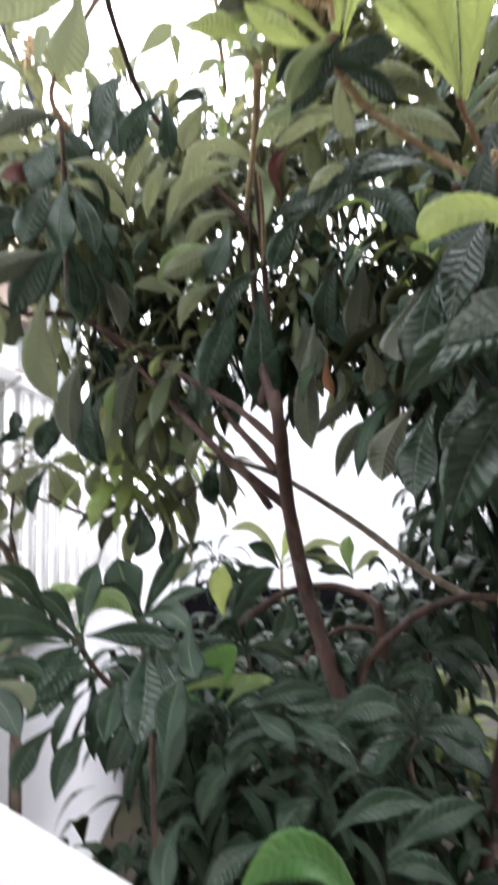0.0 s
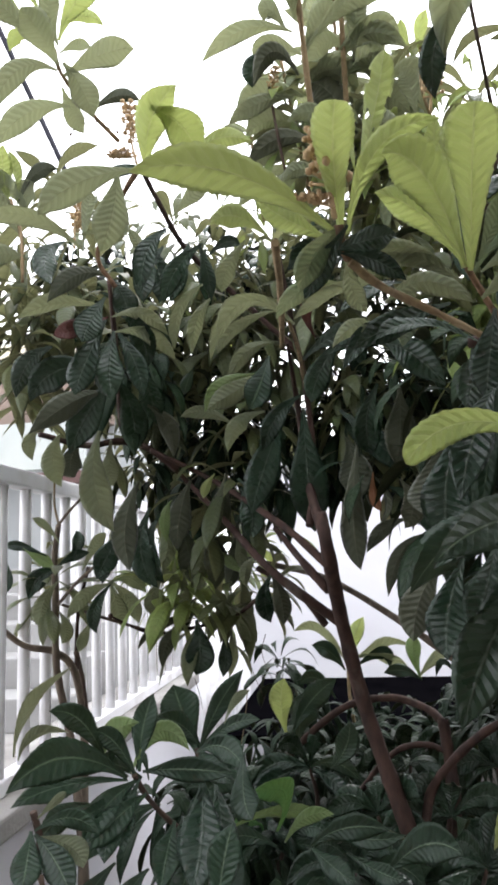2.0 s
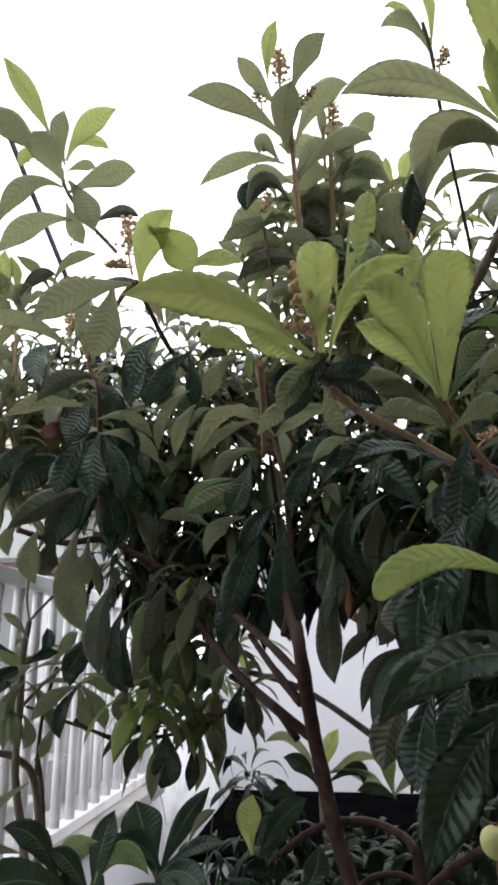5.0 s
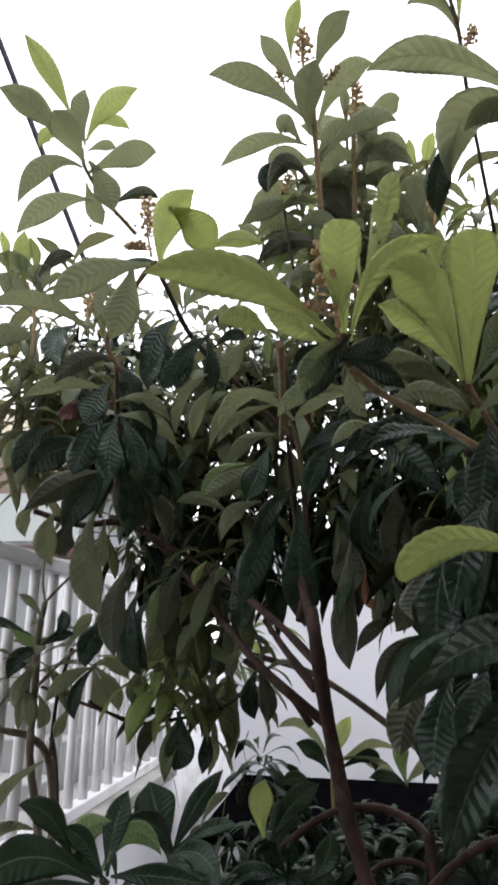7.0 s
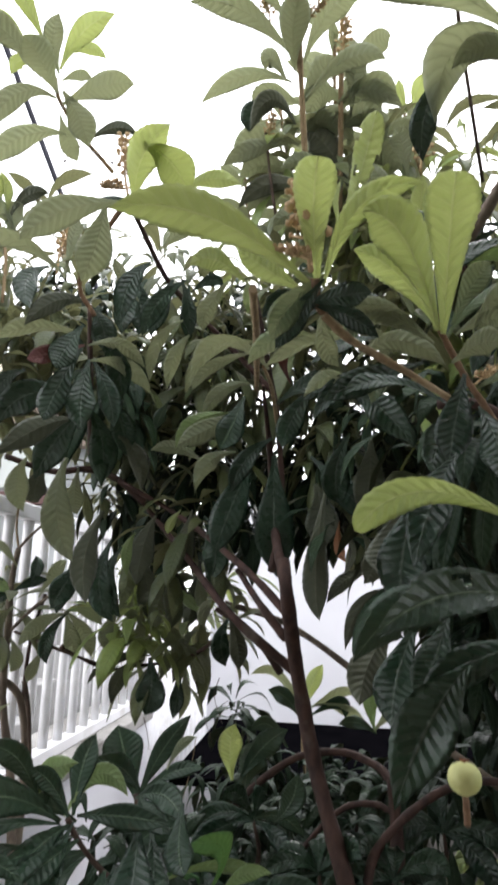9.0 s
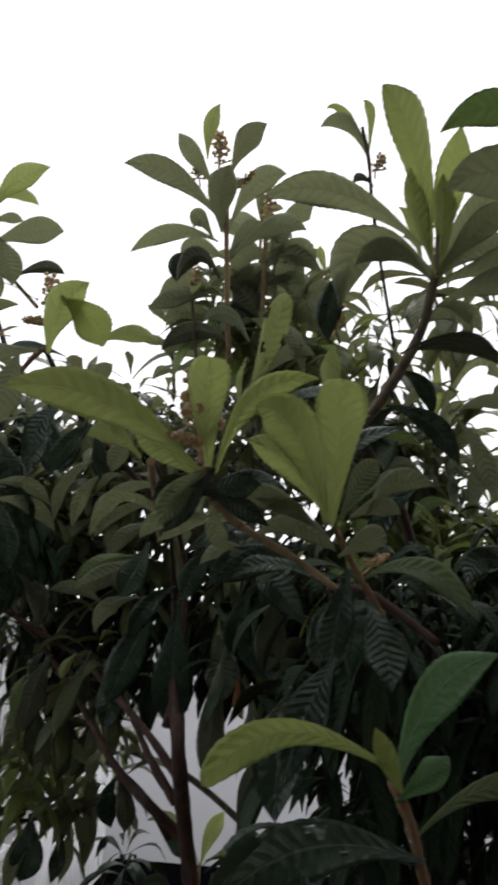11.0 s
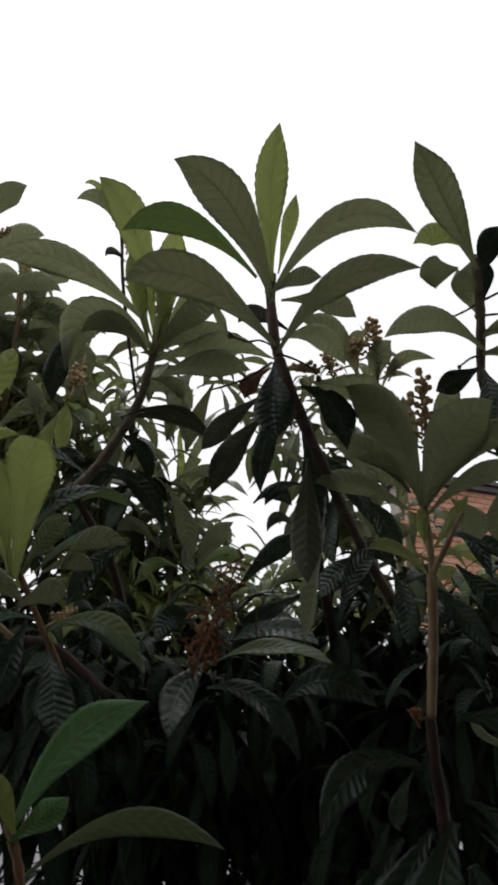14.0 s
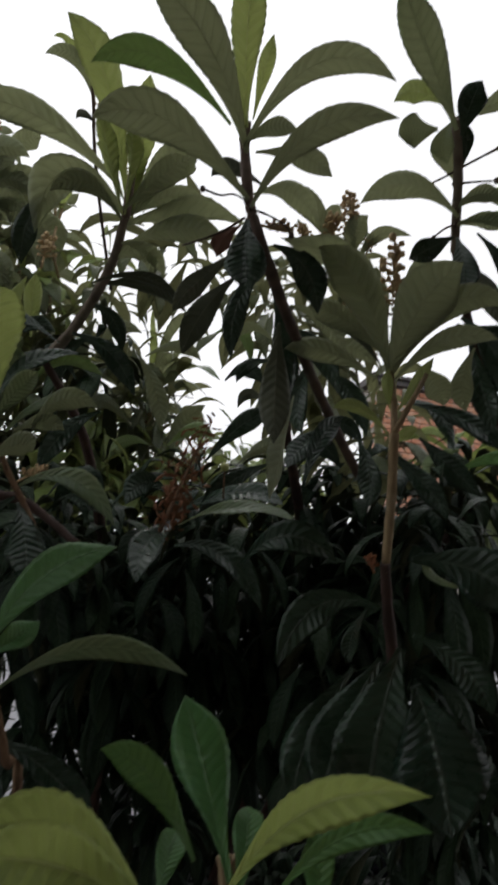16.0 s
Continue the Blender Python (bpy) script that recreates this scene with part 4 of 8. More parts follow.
leaf(spray, "mature", (0.524, 1.575, 2.976), (0.445, 1.540, 3.016), (0.356, 1.526, 3.027), (-0.13, 0.89, 0.44), 0.046)
leaf(spray, "mature", (0.567, 1.508, 2.995), (0.598, 1.506, 3.059), (0.632, 1.504, 3.099), (0.07, -1.00, 0.03), 0.046)
leaf(spray, "young", (0.536, 1.714, 3.142), (0.557, 1.685, 3.265), (0.570, 1.684, 3.409), (-0.77, 0.53, 0.36), 0.054)
leaf(spray, "mature", (0.575, 1.526, 2.922), (0.614, 1.510, 2.945), (0.642, 1.499, 2.932), (0.20, 0.93, 0.32), 0.052)
leaf(spray, "dark", (0.581, 1.528, 2.878), (0.564, 1.514, 2.798), (0.547, 1.497, 2.716), (-0.15, -0.99, -0.06), 0.062)
leaf(spray, "mature", (0.418, 1.712, 2.961), (0.432, 1.689, 2.926), (0.422, 1.673, 2.875), (-0.13, -0.90, 0.41), 0.044)

# top shoot
spray = limb("shoot", loquat_tree, [(0.246, 2.528, 3.779), (0.231, 2.424, 3.920), (0.220, 2.261, 4.120), (0.214, 2.105, 4.252)], .0095, .006, TWIG)
leaf(spray, "young", (0.157, 2.056, 4.289), (0.165, 1.985, 4.329), (0.197, 1.935, 4.383), (-0.03, 0.60, 0.80), 0.047)
leaf(spray, "mature", (0.171, 2.132, 4.239), (0.114, 2.056, 4.281), (0.062, 2.006, 4.329), (-0.14, 0.65, 0.74), 0.057)
leaf(spray, "mature", (0.237, 2.103, 4.275), (0.277, 2.011, 4.304), (0.346, 1.954, 4.329), (0.20, 0.46, 0.87), 0.073)
leaf(spray, "mature", (0.203, 2.241, 4.145), (0.207, 2.108, 4.174), (0.239, 2.001, 4.209), (0.03, 0.26, 0.96), 0.090)
leaf(spray, "mature", (0.184, 2.223, 4.182), (0.039, 2.117, 4.256), (-0.120, 2.086, 4.268), (-0.13, 0.72, 0.68), 0.077)
leaf(spray, "mature", (0.236, 2.242, 4.178), (0.313, 2.140, 4.248), (0.414, 2.107, 4.271), (0.11, 0.66, 0.74), 0.077)
leaf(spray, "mature", (0.173, 2.297, 4.136), (0.036, 2.267, 4.142), (-0.118, 2.311, 4.080), (-0.08, 0.78, 0.63), 0.058)
leaf(spray, "mature", (0.248, 2.324, 4.107), (0.374, 2.245, 4.171), (0.492, 2.252, 4.161), (0.08, 0.76, 0.65), 0.068)
leaf(spray, "dark", (0.185, 2.386, 4.053), (0.117, 2.331, 4.097), (0.043, 2.392, 4.023), (-0.09, 0.80, 0.60), 0.063)
leaf(spray, "mature", (0.155, 2.443, 4.002), (0.050, 2.434, 3.993), (-0.063, 2.472, 3.952), (-0.02, 0.82, 0.58), 0.061)
leaf(spray, "mature", (0.404, 2.394, 4.182), (0.363, 2.345, 4.251), (0.348, 2.298, 4.307), (0.02, 0.77, 0.64), 0.041)
leaf(spray, "mature", (0.161, 2.313, 4.166), (0.118, 2.280, 4.214), (0.098, 2.313, 4.195), (-0.06, 0.76, 0.64), 0.060)
leaf(spray, "mature", (0.334, 2.459, 4.120), (0.435, 2.397, 4.166), (0.558, 2.416, 4.102), (0.05, 0.79, 0.61), 0.069)
leaf(spray, "mature", (0.342, 2.491, 4.071), (0.415, 2.442, 4.113), (0.501, 2.448, 4.074), (0.04, 0.80, 0.59), 0.082)
leaf(spray, "dark", (0.248, 2.489, 3.846), (0.107, 2.509, 3.901), (-0.015, 2.556, 3.833), (-0.08, 0.85, 0.53), 0.068)
leaf(spray, "dark", (0.370, 2.573, 3.934), (0.290, 2.515, 4.057), (0.208, 2.513, 4.097), (0.00, 0.83, 0.56), 0.102)
leaf(spray, "mature", (0.562, 2.369, 3.839), (0.543, 2.329, 3.916), (0.518, 2.318, 3.958), (0.09, 0.83, 0.55), 0.068)
leaf(spray, "young", (0.611, 2.537, 4.181), (0.612, 2.496, 4.229), (0.635, 2.455, 4.270), (0.11, 0.79, 0.61), 0.046)
leaf(spray, "young", (0.581, 2.541, 4.181), (0.558, 2.505, 4.228), (0.547, 2.476, 4.267), (0.09, 0.79, 0.60), 0.030)
limb("shoot", loquat_tree, [(0.347, 2.633, 3.853), (0.348, 2.479, 4.085), (0.347, 2.340, 4.261)], .009, .006, TWIG)
limb("shoot", loquat_tree, [(0.122, 2.550, 3.798), (0.105, 2.504, 3.911), (0.090, 2.438, 4.055)], .005, .003, TWIG_DARK)
limb("shoot", loquat_tree, [(0.640, 2.564, 3.909), (0.601, 2.484, 3.998), (0.614, 2.533, 4.185)], .005, .004, TWIG)
panicle(spray, (0.196, 2.117, 4.244), (0.194, 2.022, 4.341), 0.11, BUD, 7)
panicle(spray, (0.221, 2.151, 4.205), (0.306, 2.085, 4.250), 0.07, BUD, 8)
panicle(spray, (0.351, 2.310, 4.190), (0.363, 2.214, 4.290), 0.10, BUD, 9)
panicle(spray, (0.125, 2.175, 4.260), (0.112, 2.122, 4.303), 0.08, BUD, 10)
panicle(spray, (0.584, 2.183, 3.719), (0.594, 2.149, 3.814), 0.10, BUD, 11)
panicle(spray, (0.088, 2.466, 4.005), (0.119, 2.399, 4.096), 0.08, BUD, 12)
# crowded leaves on the slender stems by the tallest shoot
leaf(spray, "mature", (0.352, 2.421, 4.147), (0.451, 2.392, 4.181), (0.535, 2.428, 4.126), (0.03, 0.52, 0.85), 0.087)
leaf(spray, "mature", (0.352, 2.431, 4.154), (0.281, 2.418, 4.170), (0.236, 2.458, 4.114), (-0.01, 0.53, 0.85), 0.088)
leaf(spray, "mature", (0.350, 2.506, 4.069), (0.292, 2.478, 4.109), (0.225, 2.494, 4.083), (-0.01, 0.54, 0.84), 0.079)
leaf(spray, "mature", (0.366, 2.398, 4.236), (0.453, 2.346, 4.295), (0.511, 2.326, 4.314), (0.03, 0.50, 0.87), 0.079)
leaf(spray, "mature", (0.191, 2.457, 4.174), (0.100, 2.431, 4.197), (0.054, 2.462, 4.149), (-0.05, 0.52, 0.85), 0.084)
leaf(spray, "dark", (0.102, 2.418, 4.135), (0.047, 2.421, 4.122), (0.030, 2.457, 4.069), (0.13, -0.99, -0.11), 0.074)
leaf(spray, "mature", (0.188, 2.504, 4.045), (0.075, 2.484, 4.060), (-0.034, 2.493, 4.025), (-0.06, 0.55, 0.83), 0.092)
leaf(spray, "mature", (0.209, 2.491, 4.087), (0.306, 2.474, 4.114), (0.392, 2.515, 4.055), (-0.01, 0.54, 0.84), 0.092)
leaf(spray, "mature", (0.494, 2.518, 4.065), (0.577, 2.502, 4.077), (0.614, 2.568, 3.971), (0.06, 0.55, 0.84), 0.097)
leaf(spray, "mature", (0.171, 2.587, 3.981), (0.078, 2.562, 4.008), (-0.020, 2.577, 3.964), (-0.06, 0.56, 0.82), 0.089)
leaf(spray, "mature", (0.213, 2.429, 4.132), (0.277, 2.365, 4.219), (0.337, 2.351, 4.237), (-0.01, 0.51, 0.86), 0.074)
leaf(spray, "mature", (0.350, 2.480, 4.086), (0.443, 2.469, 4.098), (0.502, 2.503, 4.043), (0.03, 0.54, 0.84), 0.092)
leaf(spray, "mature", (0.181, 2.599, 3.916), (0.097, 2.592, 3.917), (0.009, 2.618, 3.855), (-0.06, 0.58, 0.81), 0.088)
leaf(spray, "dark", (0.204, 2.569, 3.991), (0.268, 2.556, 4.014), (0.307, 2.606, 3.935), (0.03, -1.00, -0.05), 0.097)
leaf(spray, "mature", (0.371, 2.587, 3.990), (0.474, 2.555, 4.033), (0.565, 2.585, 3.974), (0.03, 0.56, 0.83), 0.102)
leaf(spray, "mature", (0.383, 2.438, 4.123), (0.395, 2.371, 4.211), (0.425, 2.326, 4.265), (0.01, 0.51, 0.86), 0.065)

# mid upper
spray = limb("branch", loquat_tree, [(0.637, 2.016, 3.348), (0.699, 1.925, 3.414), (0.759, 1.745, 3.504), (0.775, 1.637, 3.600)], 0.0162, 0.0108, BARK_GREY)
leaf(spray, "mature", (0.734, 1.642, 3.694), (0.542, 1.540, 3.745), (0.370, 1.514, 3.696), (-0.25, 0.71, 0.66), 0.073)
leaf(spray, "young", (0.774, 1.661, 3.660), (0.676, 1.382, 3.737), (0.585, 1.196, 3.701), (-0.22, 0.17, 0.96), 0.071)
leaf(spray, "young", (0.785, 1.661, 3.659), (0.774, 1.492, 3.718), (0.766, 1.344, 3.761), (0.12, 0.30, 0.95), 0.069)
leaf(spray, "mature", (0.789, 1.666, 3.650), (0.837, 1.558, 3.702), (0.898, 1.466, 3.745), (0.32, 0.54, 0.77), 0.059)
leaf(spray, "mature", (0.789, 1.629, 3.599), (0.878, 1.602, 3.659), (0.970, 1.625, 3.670), (-0.17, 0.86, 0.48), 0.051)
leaf(spray, "mature", (0.803, 1.661, 3.547), (0.896, 1.578, 3.555), (1.000, 1.528, 3.530), (0.50, 0.67, 0.55), 0.063)
leaf(spray, "mature", (0.755, 1.636, 3.595), (0.668, 1.603, 3.643), (0.590, 1.638, 3.617), (0.09, 0.82, 0.57), 0.052)
leaf(spray, "mature", (0.779, 1.666, 3.612), (0.621, 1.648, 3.686), (0.568, 1.740, 3.560), (0.09, 0.53, 0.84), 0.102)
limb("shoot", loquat_tree, [(0.774, 1.629, 3.590), (0.774, 1.598, 3.625), (0.772, 1.574, 3.667)], 0.0112, 0.0064, STEM)
leaf(spray, "young", (0.789, 1.631, 3.609), (0.777, 1.570, 3.707), (0.755, 1.504, 3.784), (0.54, 0.43, 0.72), 0.050)
leaf(spray, "mature", (0.788, 1.629, 3.612), (0.881, 1.567, 3.714), (0.917, 1.533, 3.718), (0.32, 0.60, 0.73), 0.051)
leaf(spray, "mature", (0.752, 1.676, 3.569), (0.890, 1.594, 3.603), (1.069, 1.537, 3.579), (0.08, -0.03, 1.00), 0.082)
leaf(spray, "mature", (0.744, 1.736, 3.512), (0.821, 1.670, 3.534), (0.862, 1.705, 3.481), (0.46, 0.76, 0.45), 0.049)
leaf(spray, "dark", (0.740, 1.804, 3.486), (0.867, 1.746, 3.483), (0.971, 1.753, 3.431), (0.33, 0.23, 0.92), 0.056)
leaf(spray, "young", (0.775, 1.628, 3.616), (0.713, 1.587, 3.691), (0.678, 1.561, 3.729), (0.62, -0.04, 0.79), 0.038)
leaf(spray, "young", (0.584, 2.240, 3.521), (0.578, 2.127, 3.563), (0.576, 2.054, 3.631), (-0.03, 0.80, 0.60), 0.051)
panicle(spray, (0.794, 1.675, 3.666), (0.736, 1.642, 3.820), 0.07, BUD, 13)

# mid behind
spray = limb("shoot", loquat_tree, [(0.829, 2.521, 3.885), (0.742, 2.243, 4.011), (0.687, 2.078, 4.136), (0.661, 1.990, 4.243), (0.634, 1.939, 4.316)], .006, .004, TWIG_DARK)
leaf(spray, "mature", (0.656, 1.989, 4.242), (0.588, 1.925, 4.310), (0.504, 1.901, 4.269), (-0.13, 0.66, 0.74), 0.045)
leaf(spray, "young", (0.643, 1.962, 4.277), (0.574, 1.921, 4.341), (0.520, 1.902, 4.343), (0.31, 0.01, 0.95), 0.035)
leaf(spray, "young", (0.659, 1.980, 4.255), (0.654, 1.916, 4.333), (0.628, 1.886, 4.366), (0.56, 0.37, 0.75), 0.033)
leaf(spray, "dark", (0.679, 2.040, 4.185), (0.642, 2.013, 4.191), (0.619, 2.017, 4.165), (-0.37, 0.71, 0.60), 0.025)
panicle(spray, (0.686, 2.028, 4.199), (0.704, 1.988, 4.251), 0.08, BUD, 14)

# centre gap
spray = limb("shoot", loquat_tree, [(1.060, 2.856, 3.181), (1.100, 3.113, 3.479), (1.099, 3.150, 3.720)], .007, .005, TWIG)
leaf(spray, "mature", (1.095, 3.160, 3.696), (0.998, 3.009, 3.830), (0.876, 2.681, 3.800), (0.62, 0.47, 0.63), 0.072)
leaf(spray, "young", (1.097, 3.142, 3.743), (1.049, 2.884, 3.862), (0.993, 2.517, 3.862), (0.89, 0.36, 0.29), 0.081)
leaf(spray, "mature", (1.106, 3.153, 3.710), (1.144, 2.994, 3.835), (1.195, 2.803, 3.823), (-0.37, 0.63, 0.68), 0.063)
leaf(spray, "mature", (1.112, 3.156, 3.697), (1.206, 3.053, 3.765), (1.292, 2.896, 3.703), (0.00, 0.53, 0.85), 0.057)
leaf(spray, "mature", (1.114, 3.159, 3.685), (1.192, 2.966, 3.819), (1.328, 2.731, 3.691), (-0.33, 0.14, 0.93), 0.088)
leaf(spray, "mature", (1.102, 3.141, 3.744), (1.120, 2.666, 3.862), (1.233, 2.596, 3.807), (-0.58, 0.30, 0.76), 0.095)
leaf(spray, "mature", (1.084, 3.166, 3.684), (0.941, 3.063, 3.764), (0.804, 2.842, 3.695), (0.02, 0.91, 0.40), 0.066)
leaf(spray, "mature", (1.098, 3.168, 3.661), (1.002, 3.136, 3.715), (0.905, 3.071, 3.595), (-0.04, 0.95, 0.31), 0.063)
leaf(spray, "mature", (1.158, 2.748, 3.319), (1.199, 2.835, 3.499), (1.264, 2.696, 3.562), (0.22, 0.93, 0.30), 0.080)
leaf(spray, "mature", (1.111, 3.168, 3.649), (1.181, 3.120, 3.684), (1.290, 2.965, 3.591), (0.24, 0.53, 0.81), 0.052)
panicle(spray, (1.117, 3.129, 3.510), (1.116, 3.166, 3.662), 0.08, BUD, 15)
fruit(spray, (1.077, 1.674, 3.010), 0.011, (1.087, 1.704, 2.940), 3)

# under bright
spray = limb("shoot", loquat_tree, [(0.757, 1.597, 2.778), (0.682, 1.665, 2.846), (0.624, 1.676, 2.876), (0.556, 1.693, 2.879)], .008, .008, BARK)
leaf(spray, "dark", (0.610, 1.646, 2.861), (0.556, 1.636, 2.800), (0.534, 1.613, 2.719), (0.14, -0.99, 0.10), 0.059)
leaf(spray, "dark", (0.634, 1.637, 2.848), (0.656, 1.599, 2.768), (0.667, 1.567, 2.685), (-0.10, -0.99, 0.13), 0.074)
leaf(spray, "mature", (0.640, 1.640, 2.900), (0.727, 1.592, 2.911), (0.820, 1.533, 2.812), (-0.15, -0.97, 0.19), 0.050)
leaf(spray, "mature", (0.643, 1.681, 3.049), (0.687, 1.656, 3.107), (0.767, 1.638, 3.094), (0.06, 0.95, 0.31), 0.049)
leaf(spray, "mature", (0.609, 1.690, 3.035), (0.654, 1.677, 3.056), (0.702, 1.668, 3.039), (0.04, 0.96, 0.27), 0.040)
leaf(spray, "mature", (0.561, 1.660, 3.158), (0.569, 1.651, 3.204), (0.590, 1.646, 3.220), (0.02, -0.93, -0.36), 0.057)
leaf(spray, "mature", (0.404, 1.613, 2.956), (0.476, 1.635, 2.996), (0.570, 1.655, 2.949), (-0.08, 0.97, 0.24), 0.047)
leaf(spray, "dark", (0.556, 1.669, 2.880), (0.451, 1.648, 2.916), (0.363, 1.620, 2.876), (0.17, -0.80, 0.58), 0.046)
panicle(spray, (0.620, 1.646, 2.905), (0.676, 1.683, 2.954), 0.06, BUD, 16)

# fresh lower
spray = limb("shoot", loquat_tree, [(0.754, 1.462, -0.030), (0.729, 1.459, 1.015), (0.698, 1.315, 2.281), (0.670, 1.252, 2.408), (0.649, 1.232, 2.471), (0.635, 1.224, 2.520), (0.612, 1.235, 2.570)], .0065, .0045, TWIG_RUST)
leaf(spray, "bright", (0.623, 1.243, 2.562), (0.694, 1.332, 2.680), (0.816, 1.414, 2.753), (0.32, -0.84, 0.43), 0.064)
leaf(spray, "bright", (0.628, 1.222, 2.554), (0.658, 1.230, 2.576), (0.690, 1.248, 2.602), (0.18, -0.94, 0.29), 0.038)
leaf(spray, "young", (0.622, 1.222, 2.560), (0.605, 1.215, 2.593), (0.588, 1.217, 2.632), (0.00, -1.00, -0.07), 0.026)
leaf(spray, "mature", (0.659, 1.245, 2.512), (0.784, 1.291, 2.574), (0.941, 1.318, 2.536), (0.24, -0.97, 0.10), 0.038)
leaf(spray, "dark", (0.640, 1.232, 2.471), (0.529, 1.218, 2.494), (0.415, 1.240, 2.434), (0.27, -0.64, 0.72), 0.055)
leaf(spray, "dark", (0.652, 1.246, 2.436), (0.736, 1.242, 2.391), (0.795, 1.211, 2.327), (-0.32, -0.87, 0.38), 0.046)
leaf(spray, "dark", (0.645, 1.247, 2.435), (0.541, 1.248, 2.410), (0.461, 1.256, 2.334), (0.19, -0.90, 0.39), 0.047)
leaf(spray, "dark", (0.650, 1.248, 2.422), (0.650, 1.236, 2.366), (0.637, 1.218, 2.310), (-0.01, -0.80, 0.60), 0.043)

# rust cluster
spray = loquat_tree
withered(spray, (0.922, 1.589, 2.825), (1.017, 1.627, 3.085), 0.036, 150, 17)
withered(spray, (0.953, 1.633, 2.863), (0.959, 1.662, 2.988), 0.040, 110, 18)
leaf(spray, "dark", (0.984, 1.703, 2.875), (0.892, 1.537, 2.784), (0.861, 1.451, 2.694), (-0.08, -0.98, 0.19), 0.058)
leaf(spray, "dark", (1.006, 1.816, 2.920), (1.113, 1.696, 2.958), (1.185, 1.553, 2.903), (-0.50, -0.75, 0.42), 0.059)
leaf(spray, "mature", (1.000, 1.737, 2.875), (1.090, 1.610, 2.898), (1.185, 1.474, 2.852), (-0.36, -0.56, 0.75), 0.059)
leaf(spray, "dark", (0.991, 1.686, 2.812), (1.082, 1.632, 2.793), (1.163, 1.603, 2.675), (-0.28, -0.89, 0.36), 0.056)
leaf(spray, "dark", (1.110, 1.574, 2.777), (1.159, 1.461, 2.818), (1.273, 1.464, 2.776), (-0.65, -0.75, -0.13), 0.063)
leaf(spray, "dark", (0.969, 1.846, 2.975), (0.917, 1.853, 2.992), (0.875, 1.829, 2.924), (0.02, -1.00, -0.09), 0.062)
leaf(spray, "dark", (1.106, 1.945, 3.112), (1.178, 1.896, 3.205), (1.251, 1.852, 3.235), (-0.31, -0.90, -0.29), 0.055)
leaf(spray, "mature", (1.239, 2.074, 3.157), (1.291, 2.035, 3.199), (1.354, 1.992, 3.212), (0.35, 0.90, 0.27), 0.044)

# bright low
spray = loquat_tree
leaf(spray, "young", (0.600, 1.215, 2.583), (0.474, 1.149, 2.621), (0.378, 1.073, 2.561), (0.53, -0.84, 0.10), 0.043, blunt=2.1)
leaf(spray, "broad", (0.635, 1.208, 2.482), (0.510, 1.161, 2.495), (0.401, 1.097, 2.442), (0.38, -0.89, 0.24), 0.061, eaten=True)
leaf(spray, "dry", (0.357, 2.657, 2.717), (0.356, 2.657, 2.654), (0.378, 2.638, 2.598), (-0.06, 1.00, -0.04), 0.033)
leaf(spray, "broad", (0.526, 1.228, 2.477), (0.456, 1.247, 2.476), (0.381, 1.250, 2.401), (0.34, -0.91, 0.24), 0.061, eaten=True)
leaf(spray, "dark", (0.525, 1.235, 2.396), (0.482, 1.234, 2.338), (0.431, 1.208, 2.230), (0.06, -0.86, 0.50), 0.074)
leaf(spray, "dark", (0.550, 1.455, 2.717), (0.512, 1.419, 2.649), (0.474, 1.377, 2.534), (-0.04, -0.98, 0.19), 0.064)
leaf(spray, "dark", (0.489, 1.721, 2.672), (0.453, 1.714, 2.584), (0.440, 1.678, 2.534), (-0.04, 0.95, -0.32), 0.067)
leaf(spray, "dark", (0.511, 1.619, 2.680), (0.475, 1.603, 2.572), (0.472, 1.560, 2.463), (-0.07, -0.97, 0.22), 0.083)
leaf(spray, "dark", (0.461, 1.674, 2.430), (0.418, 1.647, 2.368), (0.399, 1.602, 2.297), (-0.09, 0.89, -0.44), 0.064)
leaf(spray, "dark", (0.501, 1.648, 2.432), (0.465, 1.620, 2.345), (0.454, 1.572, 2.267), (-0.02, -0.90, 0.43), 0.073)
leaf(spray, "dark", (0.541, 1.513, 2.456), (0.514, 1.487, 2.386), (0.486, 1.466, 2.327), (-0.00, -0.90, 0.44), 0.058)
leaf(spray, "dark", (0.421, 2.033, 2.626), (0.443, 2.048, 2.573), (0.420, 2.092, 2.520), (0.07, 1.00, 0.04), 0.055)

# right shoot
spray = limb("shoot", loquat_tree, [(1.487, 1.729, 3.000), (1.350, 1.601, 3.080), (1.248, 1.514, 3.163), (1.153, 1.434, 3.253), (1.001, 1.211, 3.288), (0.969, 1.200, 3.355)], 0.0117, 0.0084, TWIG_DARK)
leaf(spray, "mature", (0.910, 1.075, 3.403), (0.807, 0.945, 3.455), (0.696, 0.870, 3.452), (-0.21, 0.43, 0.88), 0.069)
leaf(spray, "young", (0.902, 1.041, 3.429), (0.876, 0.982, 3.549), (0.875, 0.929, 3.659), (0.24, 0.86, 0.45), 0.054)
leaf(spray, "young", (0.913, 1.029, 3.438), (0.916, 0.997, 3.498), (0.924, 0.980, 3.557), (0.20, 0.91, 0.36), 0.026)
leaf(spray, "mature", (0.918, 1.067, 3.409), (1.002, 0.968, 3.513), (1.140, 0.955, 3.508), (0.10, 0.77, 0.63), 0.048)
leaf(spray, "mature", (0.960, 1.149, 3.355), (1.022, 1.033, 3.434), (1.145, 0.957, 3.436), (0.37, 0.64, 0.67), 0.051)
leaf(spray, "mature", (0.926, 1.088, 3.429), (0.968, 1.090, 3.471), (1.023, 1.114, 3.503), (-0.46, 0.83, 0.31), 0.033)
leaf(spray, "mature", (0.962, 1.130, 3.446), (1.048, 1.144, 3.476), (1.128, 1.193, 3.488), (-0.41, 0.67, 0.62), 0.043)
